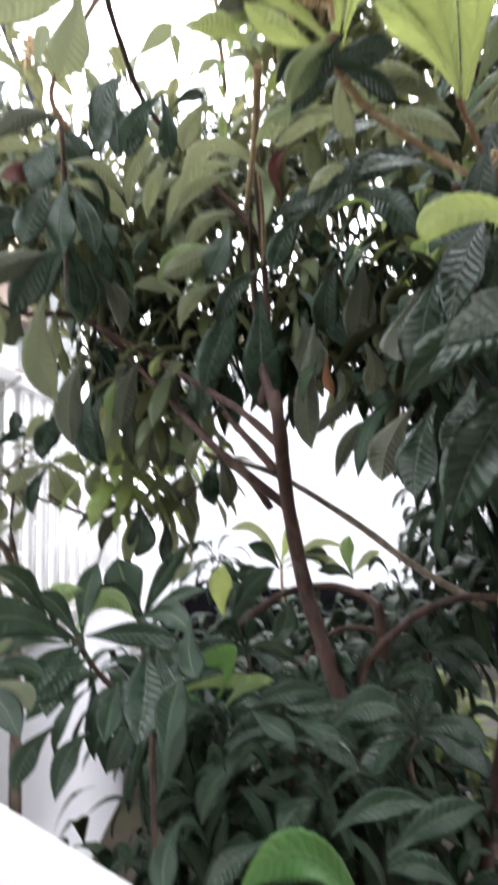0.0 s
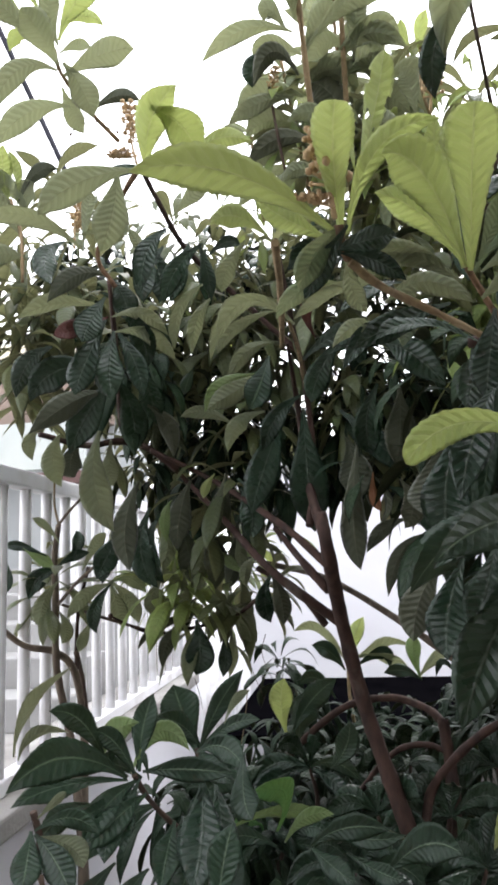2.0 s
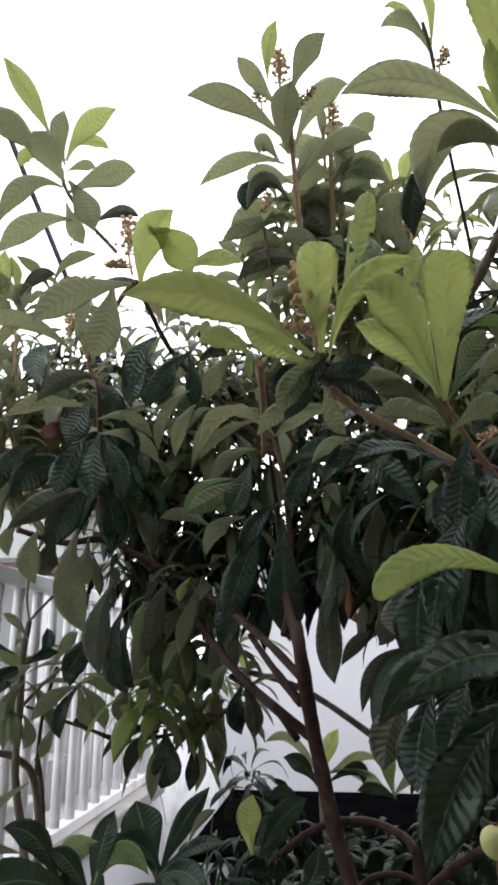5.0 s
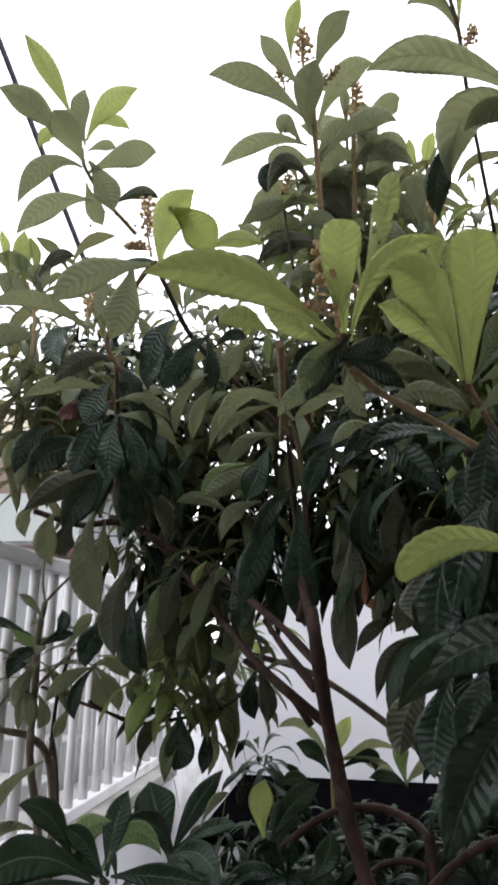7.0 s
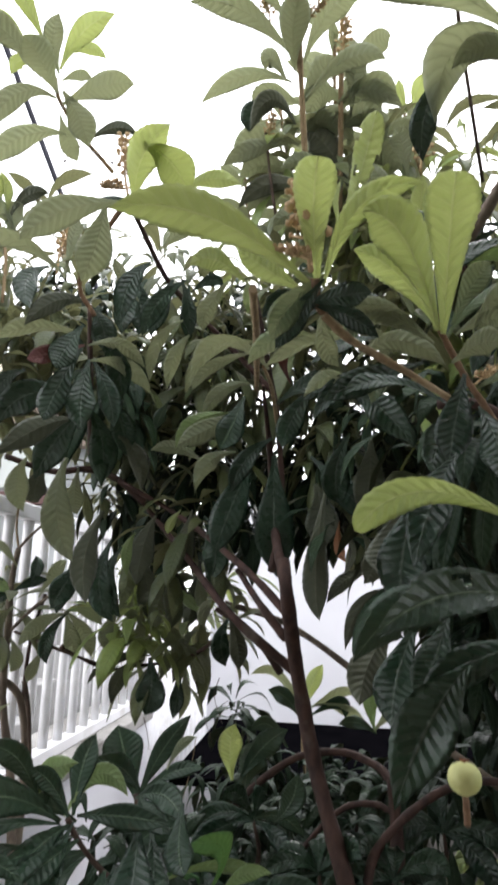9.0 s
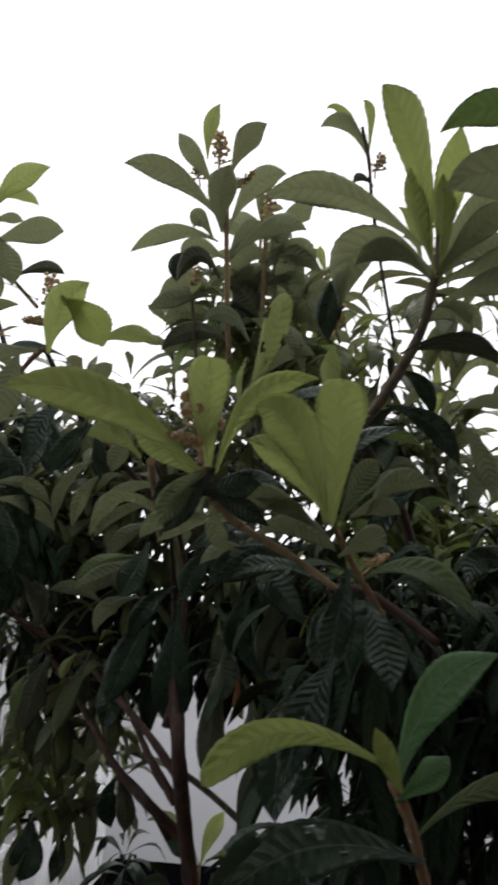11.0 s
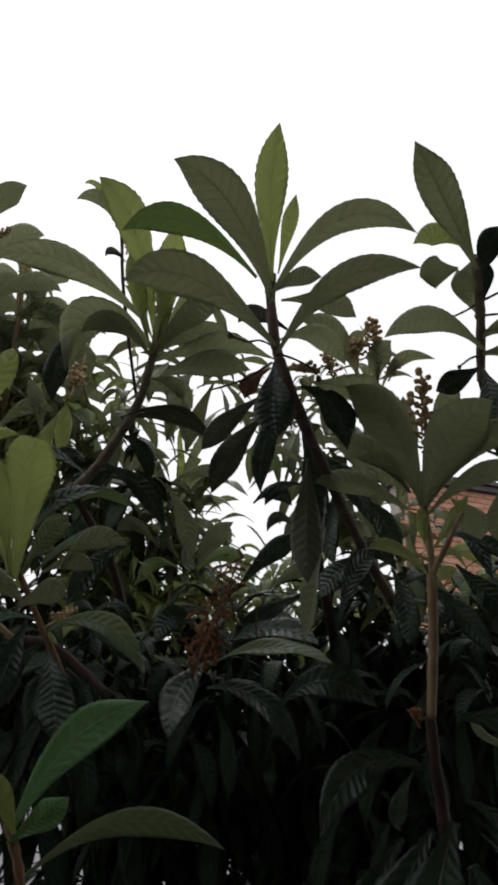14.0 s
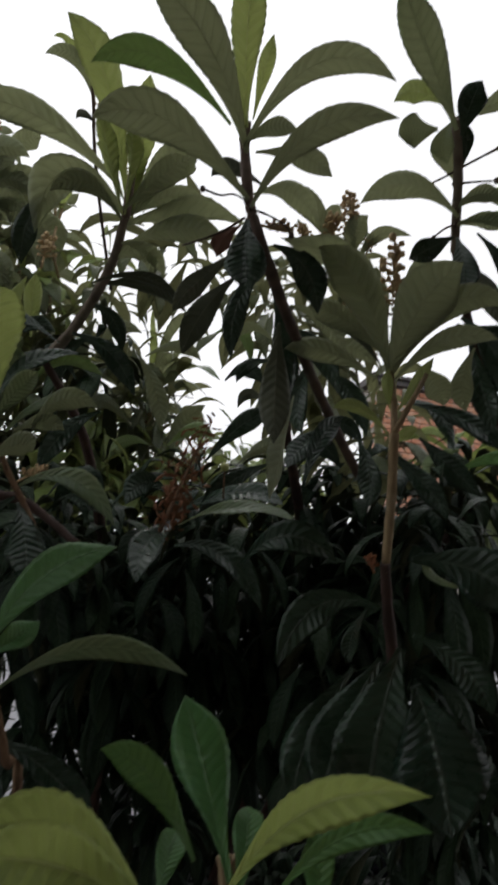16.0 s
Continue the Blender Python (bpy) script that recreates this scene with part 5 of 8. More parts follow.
leaf(spray, "mature", (0.973, 1.172, 3.388), (1.047, 1.189, 3.421), (1.128, 1.253, 3.409), (-0.41, 0.61, 0.68), 0.044)
leaf(spray, "mature", (0.932, 1.143, 3.357), (0.775, 1.066, 3.399), (0.655, 1.051, 3.353), (-0.24, 0.70, 0.68), 0.072)
leaf(spray, "bright", (0.872, 1.075, 3.446), (0.742, 1.012, 3.472), (0.640, 1.017, 3.424), (-0.23, 0.68, 0.70), 0.048)
leaf(spray, "dark", (0.951, 1.168, 3.313), (0.945, 1.147, 3.232), (0.948, 1.131, 3.158), (-0.32, -0.92, 0.23), 0.069)
leaf(spray, "wine", (0.942, 1.219, 3.333), (0.926, 1.245, 3.325), (0.927, 1.286, 3.311), (0.40, 0.36, 0.84), 0.035)
leaf(spray, "dark", (0.951, 1.280, 3.311), (0.905, 1.347, 3.281), (0.875, 1.423, 3.251), (0.45, 0.53, 0.72), 0.043)
leaf(spray, "dark", (0.968, 1.316, 3.283), (0.928, 1.377, 3.236), (0.908, 1.454, 3.170), (0.32, 0.68, 0.66), 0.053)
leaf(spray, "dark", (1.039, 1.240, 3.329), (1.106, 1.265, 3.315), (1.162, 1.332, 3.259), (0.02, -0.62, -0.78), 0.059)
limb("shoot", loquat_tree, [(0.973, 1.205, 3.351), (0.949, 1.167, 3.380), (0.920, 1.106, 3.428), (0.911, 1.074, 3.453)], 0.0097, 0.0060, STEM)
leaf(spray, "dark", (1.098, 1.391, 3.238), (1.108, 1.418, 3.121), (1.104, 1.410, 2.992), (0.34, 0.92, 0.21), 0.063)
leaf(spray, "dark", (0.966, 1.170, 3.411), (0.915, 1.185, 3.442), (0.888, 1.217, 3.436), (0.56, 0.62, 0.54), 0.035)
panicle(spray, (0.977, 1.199, 3.344), (1.053, 1.215, 3.358), 0.07, BUD, 19)
limb("twig", loquat_tree, [(0.871, 1.202, 3.393), (0.902, 1.192, 3.381), (0.924, 1.175, 3.377), (0.949, 1.174, 3.368)], .0025, .0018, TWIG_DARK)
limb("twig", loquat_tree, [(0.854, 1.265, 3.306), (0.880, 1.227, 3.301), (0.916, 1.210, 3.318), (0.951, 1.185, 3.341)], .0018, .0025, TWIG_DARK)
limb("twig", loquat_tree, [(0.957, 1.177, 3.357), (0.990, 1.169, 3.346), (1.020, 1.160, 3.327), (1.032, 1.156, 3.306)], .0025, .0016, TWIG_DARK)

# far right shoot
spray = limb("branch", loquat_tree, [(1.974, 1.718, 3.067), (1.713, 1.512, 3.234), (1.563, 1.383, 3.356), (1.473, 1.297, 3.476)], 0.0172, 0.0080, BARK)
leaf(spray, "mature", (1.327, 1.067, 3.580), (1.208, 0.961, 3.614), (1.099, 0.873, 3.632), (0.02, -0.29, -0.96), 0.064)
leaf(spray, "young", (1.303, 1.072, 3.622), (1.258, 1.085, 3.649), (1.231, 1.131, 3.655), (0.65, 0.46, 0.60), 0.043)
leaf(spray, "mature", (1.297, 1.100, 3.583), (1.258, 1.099, 3.567), (1.228, 1.110, 3.555), (0.09, -0.86, -0.51), 0.060)
leaf(spray, "mature", (1.332, 1.085, 3.590), (1.314, 1.089, 3.546), (1.327, 1.093, 3.505), (-0.51, -0.86, -0.05), 0.042)
leaf(spray, "dark", (1.345, 1.065, 3.569), (1.323, 1.008, 3.574), (1.315, 0.959, 3.581), (-0.37, 0.00, -0.93), 0.049)
leaf(spray, "mature", (1.406, 1.202, 3.488), (1.319, 1.225, 3.550), (1.246, 1.312, 3.541), (0.59, 0.59, 0.55), 0.056)
leaf(spray, "dark", (1.417, 1.239, 3.449), (1.380, 1.250, 3.425), (1.344, 1.277, 3.404), (-0.23, -0.89, -0.38), 0.048)
leaf(spray, "dark", (1.423, 1.210, 3.425), (1.418, 1.187, 3.347), (1.409, 1.182, 3.276), (-0.60, -0.78, 0.20), 0.059)
limb("shoot", loquat_tree, [(1.475, 1.300, 3.469), (1.430, 1.209, 3.588), (1.368, 1.118, 3.651)], 0.0098, 0.0070, BARK_GREY)
leaf(spray, "mature", (1.425, 1.215, 3.591), (1.391, 1.199, 3.630), (1.357, 1.171, 3.653), (0.30, 0.55, 0.78), 0.045)
leaf(spray, "dark", (1.427, 1.193, 3.606), (1.412, 1.147, 3.627), (1.386, 1.115, 3.640), (-0.38, -0.42, -0.82), 0.027)
leaf(spray, "mature", (1.449, 1.236, 3.537), (1.466, 1.187, 3.541), (1.497, 1.156, 3.511), (0.71, 0.45, 0.54), 0.037)
leaf(spray, "mature", (1.458, 1.254, 3.506), (1.489, 1.207, 3.496), (1.522, 1.179, 3.460), (0.71, 0.52, 0.47), 0.037)
leaf(spray, "dark", (1.515, 1.317, 3.438), (1.537, 1.291, 3.393), (1.571, 1.276, 3.288), (0.72, 0.67, 0.19), 0.049)
limb("twig", loquat_tree, [(1.370, 1.251, 3.579), (1.398, 1.215, 3.585), (1.428, 1.194, 3.604), (1.466, 1.118, 3.606)], .002, .003, TWIG_DARK)
limb("twig", loquat_tree, [(1.429, 1.220, 3.581), (1.457, 1.189, 3.572), (1.488, 1.156, 3.560)], .003, .002, TWIG_DARK)
limb("twig", loquat_tree, [(1.422, 1.298, 3.494), (1.437, 1.276, 3.506), (1.452, 1.259, 3.508)], .002, .003, TWIG_DARK)

# tan shoot
spray = limb("shoot", loquat_tree, [(1.269, 1.252, 2.729), (1.273, 1.234, 2.861), (1.271, 1.217, 2.980)], .008, .0065, TWIG)
leaf(spray, "mature", (1.307, 1.305, 3.153), (1.210, 1.232, 3.269), (1.103, 1.199, 3.327), (0.20, 0.71, 0.67), 0.083)
leaf(spray, "mature", (1.315, 1.303, 3.149), (1.310, 1.186, 3.233), (1.340, 1.078, 3.279), (0.53, 0.47, 0.71), 0.106)
leaf(spray, "mature", (1.321, 1.301, 3.146), (1.377, 1.175, 3.248), (1.460, 1.110, 3.227), (0.57, 0.64, 0.52), 0.053)
leaf(spray, "mature", (1.332, 1.297, 3.141), (1.381, 1.204, 3.185), (1.453, 1.136, 3.172), (0.66, 0.59, 0.48), 0.042)
leaf(spray, "young", (1.292, 1.281, 3.002), (1.224, 1.258, 3.037), (1.165, 1.262, 3.027), (-0.03, 0.87, 0.48), 0.024)
leaf(spray, "young", (1.294, 1.270, 3.057), (1.278, 1.251, 3.086), (1.274, 1.239, 3.122), (0.41, 0.77, 0.49), 0.022)
leaf(spray, "young", (1.311, 1.260, 3.057), (1.319, 1.215, 3.087), (1.334, 1.175, 3.130), (0.54, 0.62, 0.56), 0.024)
leaf(spray, "mature", (1.370, 1.272, 3.148), (1.400, 1.270, 3.120), (1.427, 1.290, 3.088), (0.35, 0.76, 0.55), 0.053)
leaf(spray, "mature", (1.471, 1.248, 3.192), (1.462, 1.272, 3.138), (1.483, 1.292, 3.085), (0.52, 0.77, 0.37), 0.044)
leaf(spray, "young", (1.295, 1.265, 2.975), (1.303, 1.235, 2.990), (1.323, 1.217, 2.997), (0.66, 0.59, 0.46), 0.021)
limb("shoot", loquat_tree, [(1.271, 1.217, 2.980), (1.297, 1.263, 3.063), (1.320, 1.316, 3.163)], .0065, .004, TWIG)
limb("shoot", loquat_tree, [(1.271, 1.217, 2.980), (1.292, 1.187, 3.038), (1.311, 1.164, 3.087)], .006, .003, TWIG)
leaf(spray, "mature", (1.316, 1.317, 3.163), (1.207, 1.277, 3.331), (1.009, 1.156, 3.295), (0.40, 0.27, 0.88), 0.081)
leaf(spray, "dark", (1.311, 1.375, 3.216), (1.238, 1.382, 3.293), (1.170, 1.381, 3.293), (0.40, 0.81, 0.43), 0.050)
leaf(spray, "mature", (1.362, 1.415, 3.255), (1.341, 1.407, 3.359), (1.325, 1.385, 3.448), (0.43, 0.78, 0.45), 0.049)
leaf(spray, "mature", (1.400, 1.390, 3.313), (1.410, 1.358, 3.406), (1.426, 1.309, 3.472), (0.47, 0.74, 0.48), 0.050)
panicle(spray, (1.318, 1.316, 3.180), (1.298, 1.247, 3.414), 0.12, BUD, 20)
panicle(spray, (1.344, 1.423, 3.241), (1.292, 1.426, 3.331), 0.1, BUD, 21)
panicle(spray, (1.246, 1.248, 2.726), (1.232, 1.239, 2.753), 0.045, BUD_DRY, 31, 16, label="dried red-brown bud scales at a node")
limb("branch", loquat_tree, [(1.266, 1.246, 2.744), (1.293, 1.287, 2.666), (1.347, 1.365, 2.554), (1.459, 1.578, 2.378)], .009, .013, BARK)
leaf(spray, "mature", (1.342, 1.127, 2.699), (1.309, 1.151, 2.709), (1.289, 1.157, 2.747), (-0.16, -0.90, 0.40), 0.018)

# shoot hang
spray = loquat_tree
leaf(spray, "dark", (1.102, 1.444, 3.344), (1.134, 1.461, 3.219), (1.129, 1.464, 3.077), (0.02, -0.97, -0.26), 0.057)
leaf(spray, "mature", (1.179, 1.503, 3.366), (1.239, 1.480, 3.336), (1.288, 1.463, 3.247), (0.54, 0.79, 0.29), 0.044)
leaf(spray, "dark", (1.187, 1.577, 3.342), (1.256, 1.554, 3.299), (1.306, 1.534, 3.178), (-0.46, -0.83, -0.31), 0.051)
leaf(spray, "dark", (1.068, 1.431, 3.402), (1.027, 1.463, 3.319), (1.031, 1.512, 3.209), (-0.37, -0.83, -0.41), 0.047)
leaf(spray, "mature", (1.313, 1.680, 3.346), (1.378, 1.648, 3.369), (1.448, 1.630, 3.325), (0.40, 0.82, 0.41), 0.049)
leaf(spray, "dark", (1.343, 1.679, 3.295), (1.398, 1.665, 3.246), (1.439, 1.657, 3.136), (-0.43, -0.84, -0.34), 0.055)
leaf(spray, "dark", (1.276, 1.630, 3.297), (1.244, 1.648, 3.206), (1.253, 1.626, 3.102), (-0.35, -0.87, -0.34), 0.052)

# bud shoot
spray = limb("shoot", loquat_tree, [(1.450, 1.831, 3.586), (1.431, 1.731, 3.679), (1.384, 1.646, 3.806)], .006, .003, TWIG)
leaf(spray, "mature", (1.429, 1.726, 3.686), (1.409, 1.675, 3.735), (1.427, 1.621, 3.770), (0.38, 0.62, 0.68), 0.062)
leaf(spray, "mature", (1.448, 1.719, 3.681), (1.468, 1.650, 3.731), (1.551, 1.603, 3.723), (0.11, 0.41, 0.90), 0.040)
leaf(spray, "mature", (1.386, 1.759, 3.714), (1.288, 1.694, 3.805), (1.184, 1.695, 3.827), (0.15, 0.72, 0.68), 0.068)
leaf(spray, "mature", (1.348, 1.761, 3.774), (1.354, 1.715, 3.804), (1.367, 1.676, 3.822), (0.40, 0.57, 0.72), 0.044)
leaf(spray, "mature", (1.482, 1.712, 3.607), (1.440, 1.715, 3.630), (1.410, 1.746, 3.609), (0.39, 0.77, 0.50), 0.045)
panicle(spray, (1.423, 1.712, 3.705), (1.375, 1.635, 3.826), 0.11, BUD, 22)
panicle(spray, (1.367, 1.726, 3.720), (1.345, 1.683, 3.783), 0.10, BUD, 23)
panicle(spray, (1.455, 1.708, 3.691), (1.463, 1.667, 3.735), 0.07, BUD, 24)
panicle(spray, (1.263, 1.602, 3.570), (1.210, 1.572, 3.643), 0.08, BUD, 25)

# ribbed low
spray = loquat_tree
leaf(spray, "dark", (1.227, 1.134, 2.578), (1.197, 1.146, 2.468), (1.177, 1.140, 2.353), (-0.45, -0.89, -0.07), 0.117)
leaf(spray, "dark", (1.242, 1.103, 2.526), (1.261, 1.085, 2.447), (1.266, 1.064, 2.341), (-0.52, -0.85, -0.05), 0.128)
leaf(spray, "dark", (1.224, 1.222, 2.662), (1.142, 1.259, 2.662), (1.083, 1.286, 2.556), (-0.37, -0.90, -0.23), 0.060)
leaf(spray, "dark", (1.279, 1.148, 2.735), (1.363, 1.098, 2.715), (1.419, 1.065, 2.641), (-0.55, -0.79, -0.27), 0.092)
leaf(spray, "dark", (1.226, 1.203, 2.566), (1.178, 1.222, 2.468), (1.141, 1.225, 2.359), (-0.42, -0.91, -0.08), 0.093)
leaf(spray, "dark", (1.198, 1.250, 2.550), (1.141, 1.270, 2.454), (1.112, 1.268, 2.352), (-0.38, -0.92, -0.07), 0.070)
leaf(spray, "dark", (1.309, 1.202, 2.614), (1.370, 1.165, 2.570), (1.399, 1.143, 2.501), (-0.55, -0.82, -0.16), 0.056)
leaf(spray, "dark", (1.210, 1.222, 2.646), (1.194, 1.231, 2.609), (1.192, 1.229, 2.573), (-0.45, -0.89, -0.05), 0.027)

# mid leaves
spray = loquat_tree
leaf(spray, "bright", (0.621, 1.913, 3.241), (0.687, 1.878, 3.293), (0.790, 1.864, 3.263), (-0.11, 0.43, 0.90), 0.043)
leaf(spray, "dark", (0.299, 1.593, 3.034), (0.377, 1.607, 3.077), (0.467, 1.665, 3.073), (0.10, -0.99, 0.10), 0.040)
leaf(spray, "dark", (0.516, 1.708, 2.968), (0.415, 1.667, 2.925), (0.322, 1.628, 2.868), (0.37, -0.93, -0.07), 0.055)
leaf(spray, "dark", (0.429, 1.743, 3.039), (0.366, 1.687, 3.010), (0.297, 1.652, 2.953), (0.20, -0.89, 0.41), 0.037)
leaf(spray, "dark", (1.167, 1.487, 3.295), (1.154, 1.489, 3.205), (1.152, 1.477, 3.122), (-0.39, -0.91, -0.16), 0.051)
leaf(spray, "mature", (1.199, 1.558, 3.159), (1.146, 1.480, 3.004), (1.109, 1.435, 2.881), (-0.51, 0.85, 0.11), 0.051)
leaf(spray, "dark", (1.402, 1.779, 3.181), (1.320, 1.774, 3.132), (1.259, 1.749, 3.051), (-0.17, -0.99, -0.02), 0.060)
leaf(spray, "dark", (1.272, 1.969, 3.443), (1.224, 2.003, 3.439), (1.198, 2.047, 3.392), (-0.31, -0.87, -0.39), 0.037)
leaf(spray, "mature", (1.270, 1.939, 3.495), (1.204, 1.949, 3.534), (1.152, 2.011, 3.493), (0.08, 0.42, 0.90), 0.037)
leaf(spray, "dark", (1.282, 2.014, 3.324), (1.238, 2.033, 3.358), (1.213, 2.066, 3.317), (0.32, 0.88, 0.35), 0.033)
leaf(spray, "bright", (1.169, 2.179, 3.615), (1.225, 2.130, 3.609), (1.283, 2.181, 3.510), (0.59, 0.38, 0.72), 0.042)
leaf(spray, "bright", (1.014, 2.512, 3.303), (0.947, 2.519, 3.310), (0.889, 2.487, 3.225), (0.14, 0.95, 0.27), 0.046)
leaf(spray, "mature", (0.946, 2.532, 3.381), (0.858, 2.484, 3.427), (0.798, 2.459, 3.382), (0.11, 0.94, 0.32), 0.050)
leaf(spray, "bright", (1.044, 2.193, 3.219), (1.102, 2.157, 3.260), (1.159, 2.123, 3.230), (0.24, 0.93, 0.29), 0.046)
leaf(spray, "dark", (0.513, 2.127, 3.411), (0.583, 2.058, 3.467), (0.656, 2.075, 3.459), (-0.02, -0.94, -0.33), 0.039)
leaf(spray, "mature", (0.784, 2.125, 3.444), (0.824, 2.067, 3.504), (0.904, 2.073, 3.509), (0.11, 0.90, 0.42), 0.039)
leaf(spray, "dark", (0.731, 2.178, 3.371), (0.672, 2.120, 3.420), (0.625, 2.126, 3.408), (-0.04, -0.93, -0.37), 0.039)
leaf(spray, "mature", (0.305, 2.397, 3.819), (0.237, 2.387, 3.898), (0.146, 2.419, 3.892), (-0.15, 0.86, 0.49), 0.056)
leaf(spray, "mature", (0.362, 2.378, 3.653), (0.446, 2.288, 3.710), (0.535, 2.263, 3.700), (-0.08, 0.89, 0.45), 0.052)
leaf(spray, "mature", (0.269, 2.412, 3.657), (0.191, 2.406, 3.714), (0.120, 2.432, 3.686), (-0.17, 0.89, 0.43), 0.050)
leaf(spray, "mature", (0.506, 2.323, 3.647), (0.478, 2.260, 3.727), (0.437, 2.249, 3.796), (-0.06, 0.89, 0.46), 0.048)

# left mid
spray = loquat_tree
leaf(spray, "dark", (0.653, 1.874, 3.346), (0.543, 1.853, 3.388), (0.457, 1.850, 3.362), (0.32, -0.85, 0.42), 0.048)
leaf(spray, "dark", (0.547, 1.690, 3.081), (0.600, 1.695, 3.192), (0.719, 1.690, 3.239), (-0.33, -0.86, 0.40), 0.054)
leaf(spray, "mature", (0.590, 1.701, 3.038), (0.670, 1.701, 3.121), (0.768, 1.713, 3.118), (-0.13, -0.81, 0.58), 0.048)
leaf(spray, "dark", (0.735, 1.735, 3.458), (0.839, 1.694, 3.478), (0.943, 1.733, 3.451), (0.07, 0.04, 1.00), 0.048)
leaf(spray, "mature", (0.788, 1.641, 3.522), (0.844, 1.648, 3.521), (0.894, 1.695, 3.488), (0.12, 0.85, 0.51), 0.038)
leaf(spray, "dark", (0.739, 1.902, 3.479), (0.802, 1.918, 3.458), (0.839, 1.979, 3.392), (-0.09, -0.90, -0.42), 0.044)
leaf(spray, "dark", (0.742, 1.973, 3.407), (0.690, 2.006, 3.372), (0.683, 2.048, 3.306), (-0.02, -0.93, -0.37), 0.045)
leaf(spray, "mature", (0.945, 2.152, 3.481), (1.022, 2.109, 3.508), (1.100, 2.112, 3.472), (0.17, 0.90, 0.40), 0.040)
leaf(spray, "dark", (1.188, 2.092, 3.423), (1.228, 2.050, 3.444), (1.281, 2.037, 3.399), (-0.28, -0.88, -0.38), 0.049)

# brick side
spray = loquat_tree
leaf(spray, "dark", (1.493, 1.547, 3.201), (1.539, 1.500, 3.165), (1.570, 1.471, 3.061), (-0.25, -0.91, 0.33), 0.040)
leaf(spray, "young", (2.088, 1.912, 3.274), (2.001, 1.942, 3.246), (1.917, 1.982, 3.173), (-0.36, -0.92, -0.15), 0.057)
leaf(spray, "bright", (1.715, 1.683, 3.145), (1.657, 1.680, 3.113), (1.614, 1.674, 3.047), (0.22, 0.97, -0.07), 0.049)
leaf(spray, "young", (2.096, 1.930, 3.214), (2.015, 1.951, 3.195), (1.937, 1.976, 3.151), (-0.29, -0.95, -0.15), 0.038)
leaf(spray, "dark", (1.563, 1.460, 3.126), (1.622, 1.434, 3.105), (1.683, 1.408, 3.062), (-0.58, -0.75, -0.32), 0.039)
leaf(spray, "dark", (1.376, 1.823, 3.184), (1.431, 1.795, 3.215), (1.492, 1.781, 3.156), (-0.41, -0.85, -0.33), 0.043)
leaf(spray, "dark", (1.336, 1.844, 3.135), (1.379, 1.824, 3.159), (1.439, 1.809, 3.092), (-0.39, -0.87, -0.30), 0.052)
leaf(spray, "dark", (1.445, 1.642, 3.109), (1.429, 1.648, 3.038), (1.455, 1.648, 2.996), (-0.45, -0.85, -0.27), 0.039)

# dark bunch
spray = loquat_tree
leaf(spray, "dark", (-0.377, 2.256, 3.232), (-0.347, 2.339, 3.180), (-0.358, 2.448, 3.099), (0.23, -0.97, -0.12), 0.076)
leaf(spray, "dark", (-0.396, 2.405, 3.088), (-0.384, 2.544, 3.041), (-0.397, 2.670, 2.948), (0.22, -0.97, -0.04), 0.081)
leaf(spray, "dark", (-0.610, 2.234, 3.121), (-0.684, 2.247, 3.083), (-0.757, 2.314, 2.996), (0.51, -0.85, -0.13), 0.069)
leaf(spray, "dark", (-0.276, 2.348, 3.461), (-0.311, 2.302, 3.361), (-0.320, 2.286, 3.261), (0.33, -0.91, -0.24), 0.070)
leaf(spray, "dark", (-0.318, 2.323, 3.472), (-0.281, 2.335, 3.375), (-0.284, 2.343, 3.279), (0.24, -0.94, -0.24), 0.077)
leaf(spray, "dark", (-0.198, 2.386, 3.473), (-0.230, 2.376, 3.388), (-0.255, 2.379, 3.290), (0.29, -0.93, -0.24), 0.068)
leaf(spray, "dark", (-0.143, 2.408, 3.460), (-0.149, 2.426, 3.384), (-0.145, 2.475, 3.301), (0.19, -0.96, -0.22), 0.047)
leaf(spray, "mature", (-0.000, 2.300, 3.426), (-0.057, 2.335, 3.365), (-0.086, 2.382, 3.306), (-0.16, 0.91, 0.38), 0.059)

# fresh bottom
spray = young_loquat
spray = limb("branch", young_loquat, [(1.010, 1.071, -0.030), (0.970, 1.048, 0.994), (0.921, 0.940, 2.246), (0.908, 0.924, 2.304), (0.897, 0.922, 2.357)], .010, .008, TWIG)
leaf(spray, "bright", (0.892, 0.894, 2.354), (0.880, 0.947, 2.427), (0.862, 1.004, 2.514), (-0.36, -0.80, 0.49), 0.062, blunt=1.75)
leaf(spray, "bright", (0.828, 0.813, 2.388), (0.786, 0.792, 2.448), (0.735, 0.771, 2.472), (0.20, -0.95, -0.25), 0.031)
leaf(spray, "young", (0.861, 0.766, 2.367), (0.899, 0.698, 2.437), (0.957, 0.607, 2.460), (-0.81, -0.57, -0.14), 0.035)
leaf(spray, "bright", (0.910, 0.770, 2.365), (0.944, 0.718, 2.414), (0.987, 0.655, 2.427), (-0.82, -0.57, -0.05), 0.024)
leaf(spray, "young", (0.790, 0.720, 2.358), (0.706, 0.689, 2.400), (0.637, 0.647, 2.413), (0.45, -0.89, 0.06), 0.049)
leaf(spray, "bright", (0.895, 0.858, 2.344), (0.908, 0.878, 2.380), (0.916, 0.907, 2.407), (-0.22, -0.74, 0.64), 0.030)
leaf(spray, "bright", (0.813, 0.840, 2.350), (0.823, 0.859, 2.372), (0.837, 0.884, 2.389), (0.02, -0.66, 0.75), 0.027)
leaf(spray, "young", (0.788, 0.770, 2.345), (0.707, 0.731, 2.416), (0.635, 0.718, 2.408), (0.34, -0.94, 0.05), 0.048)
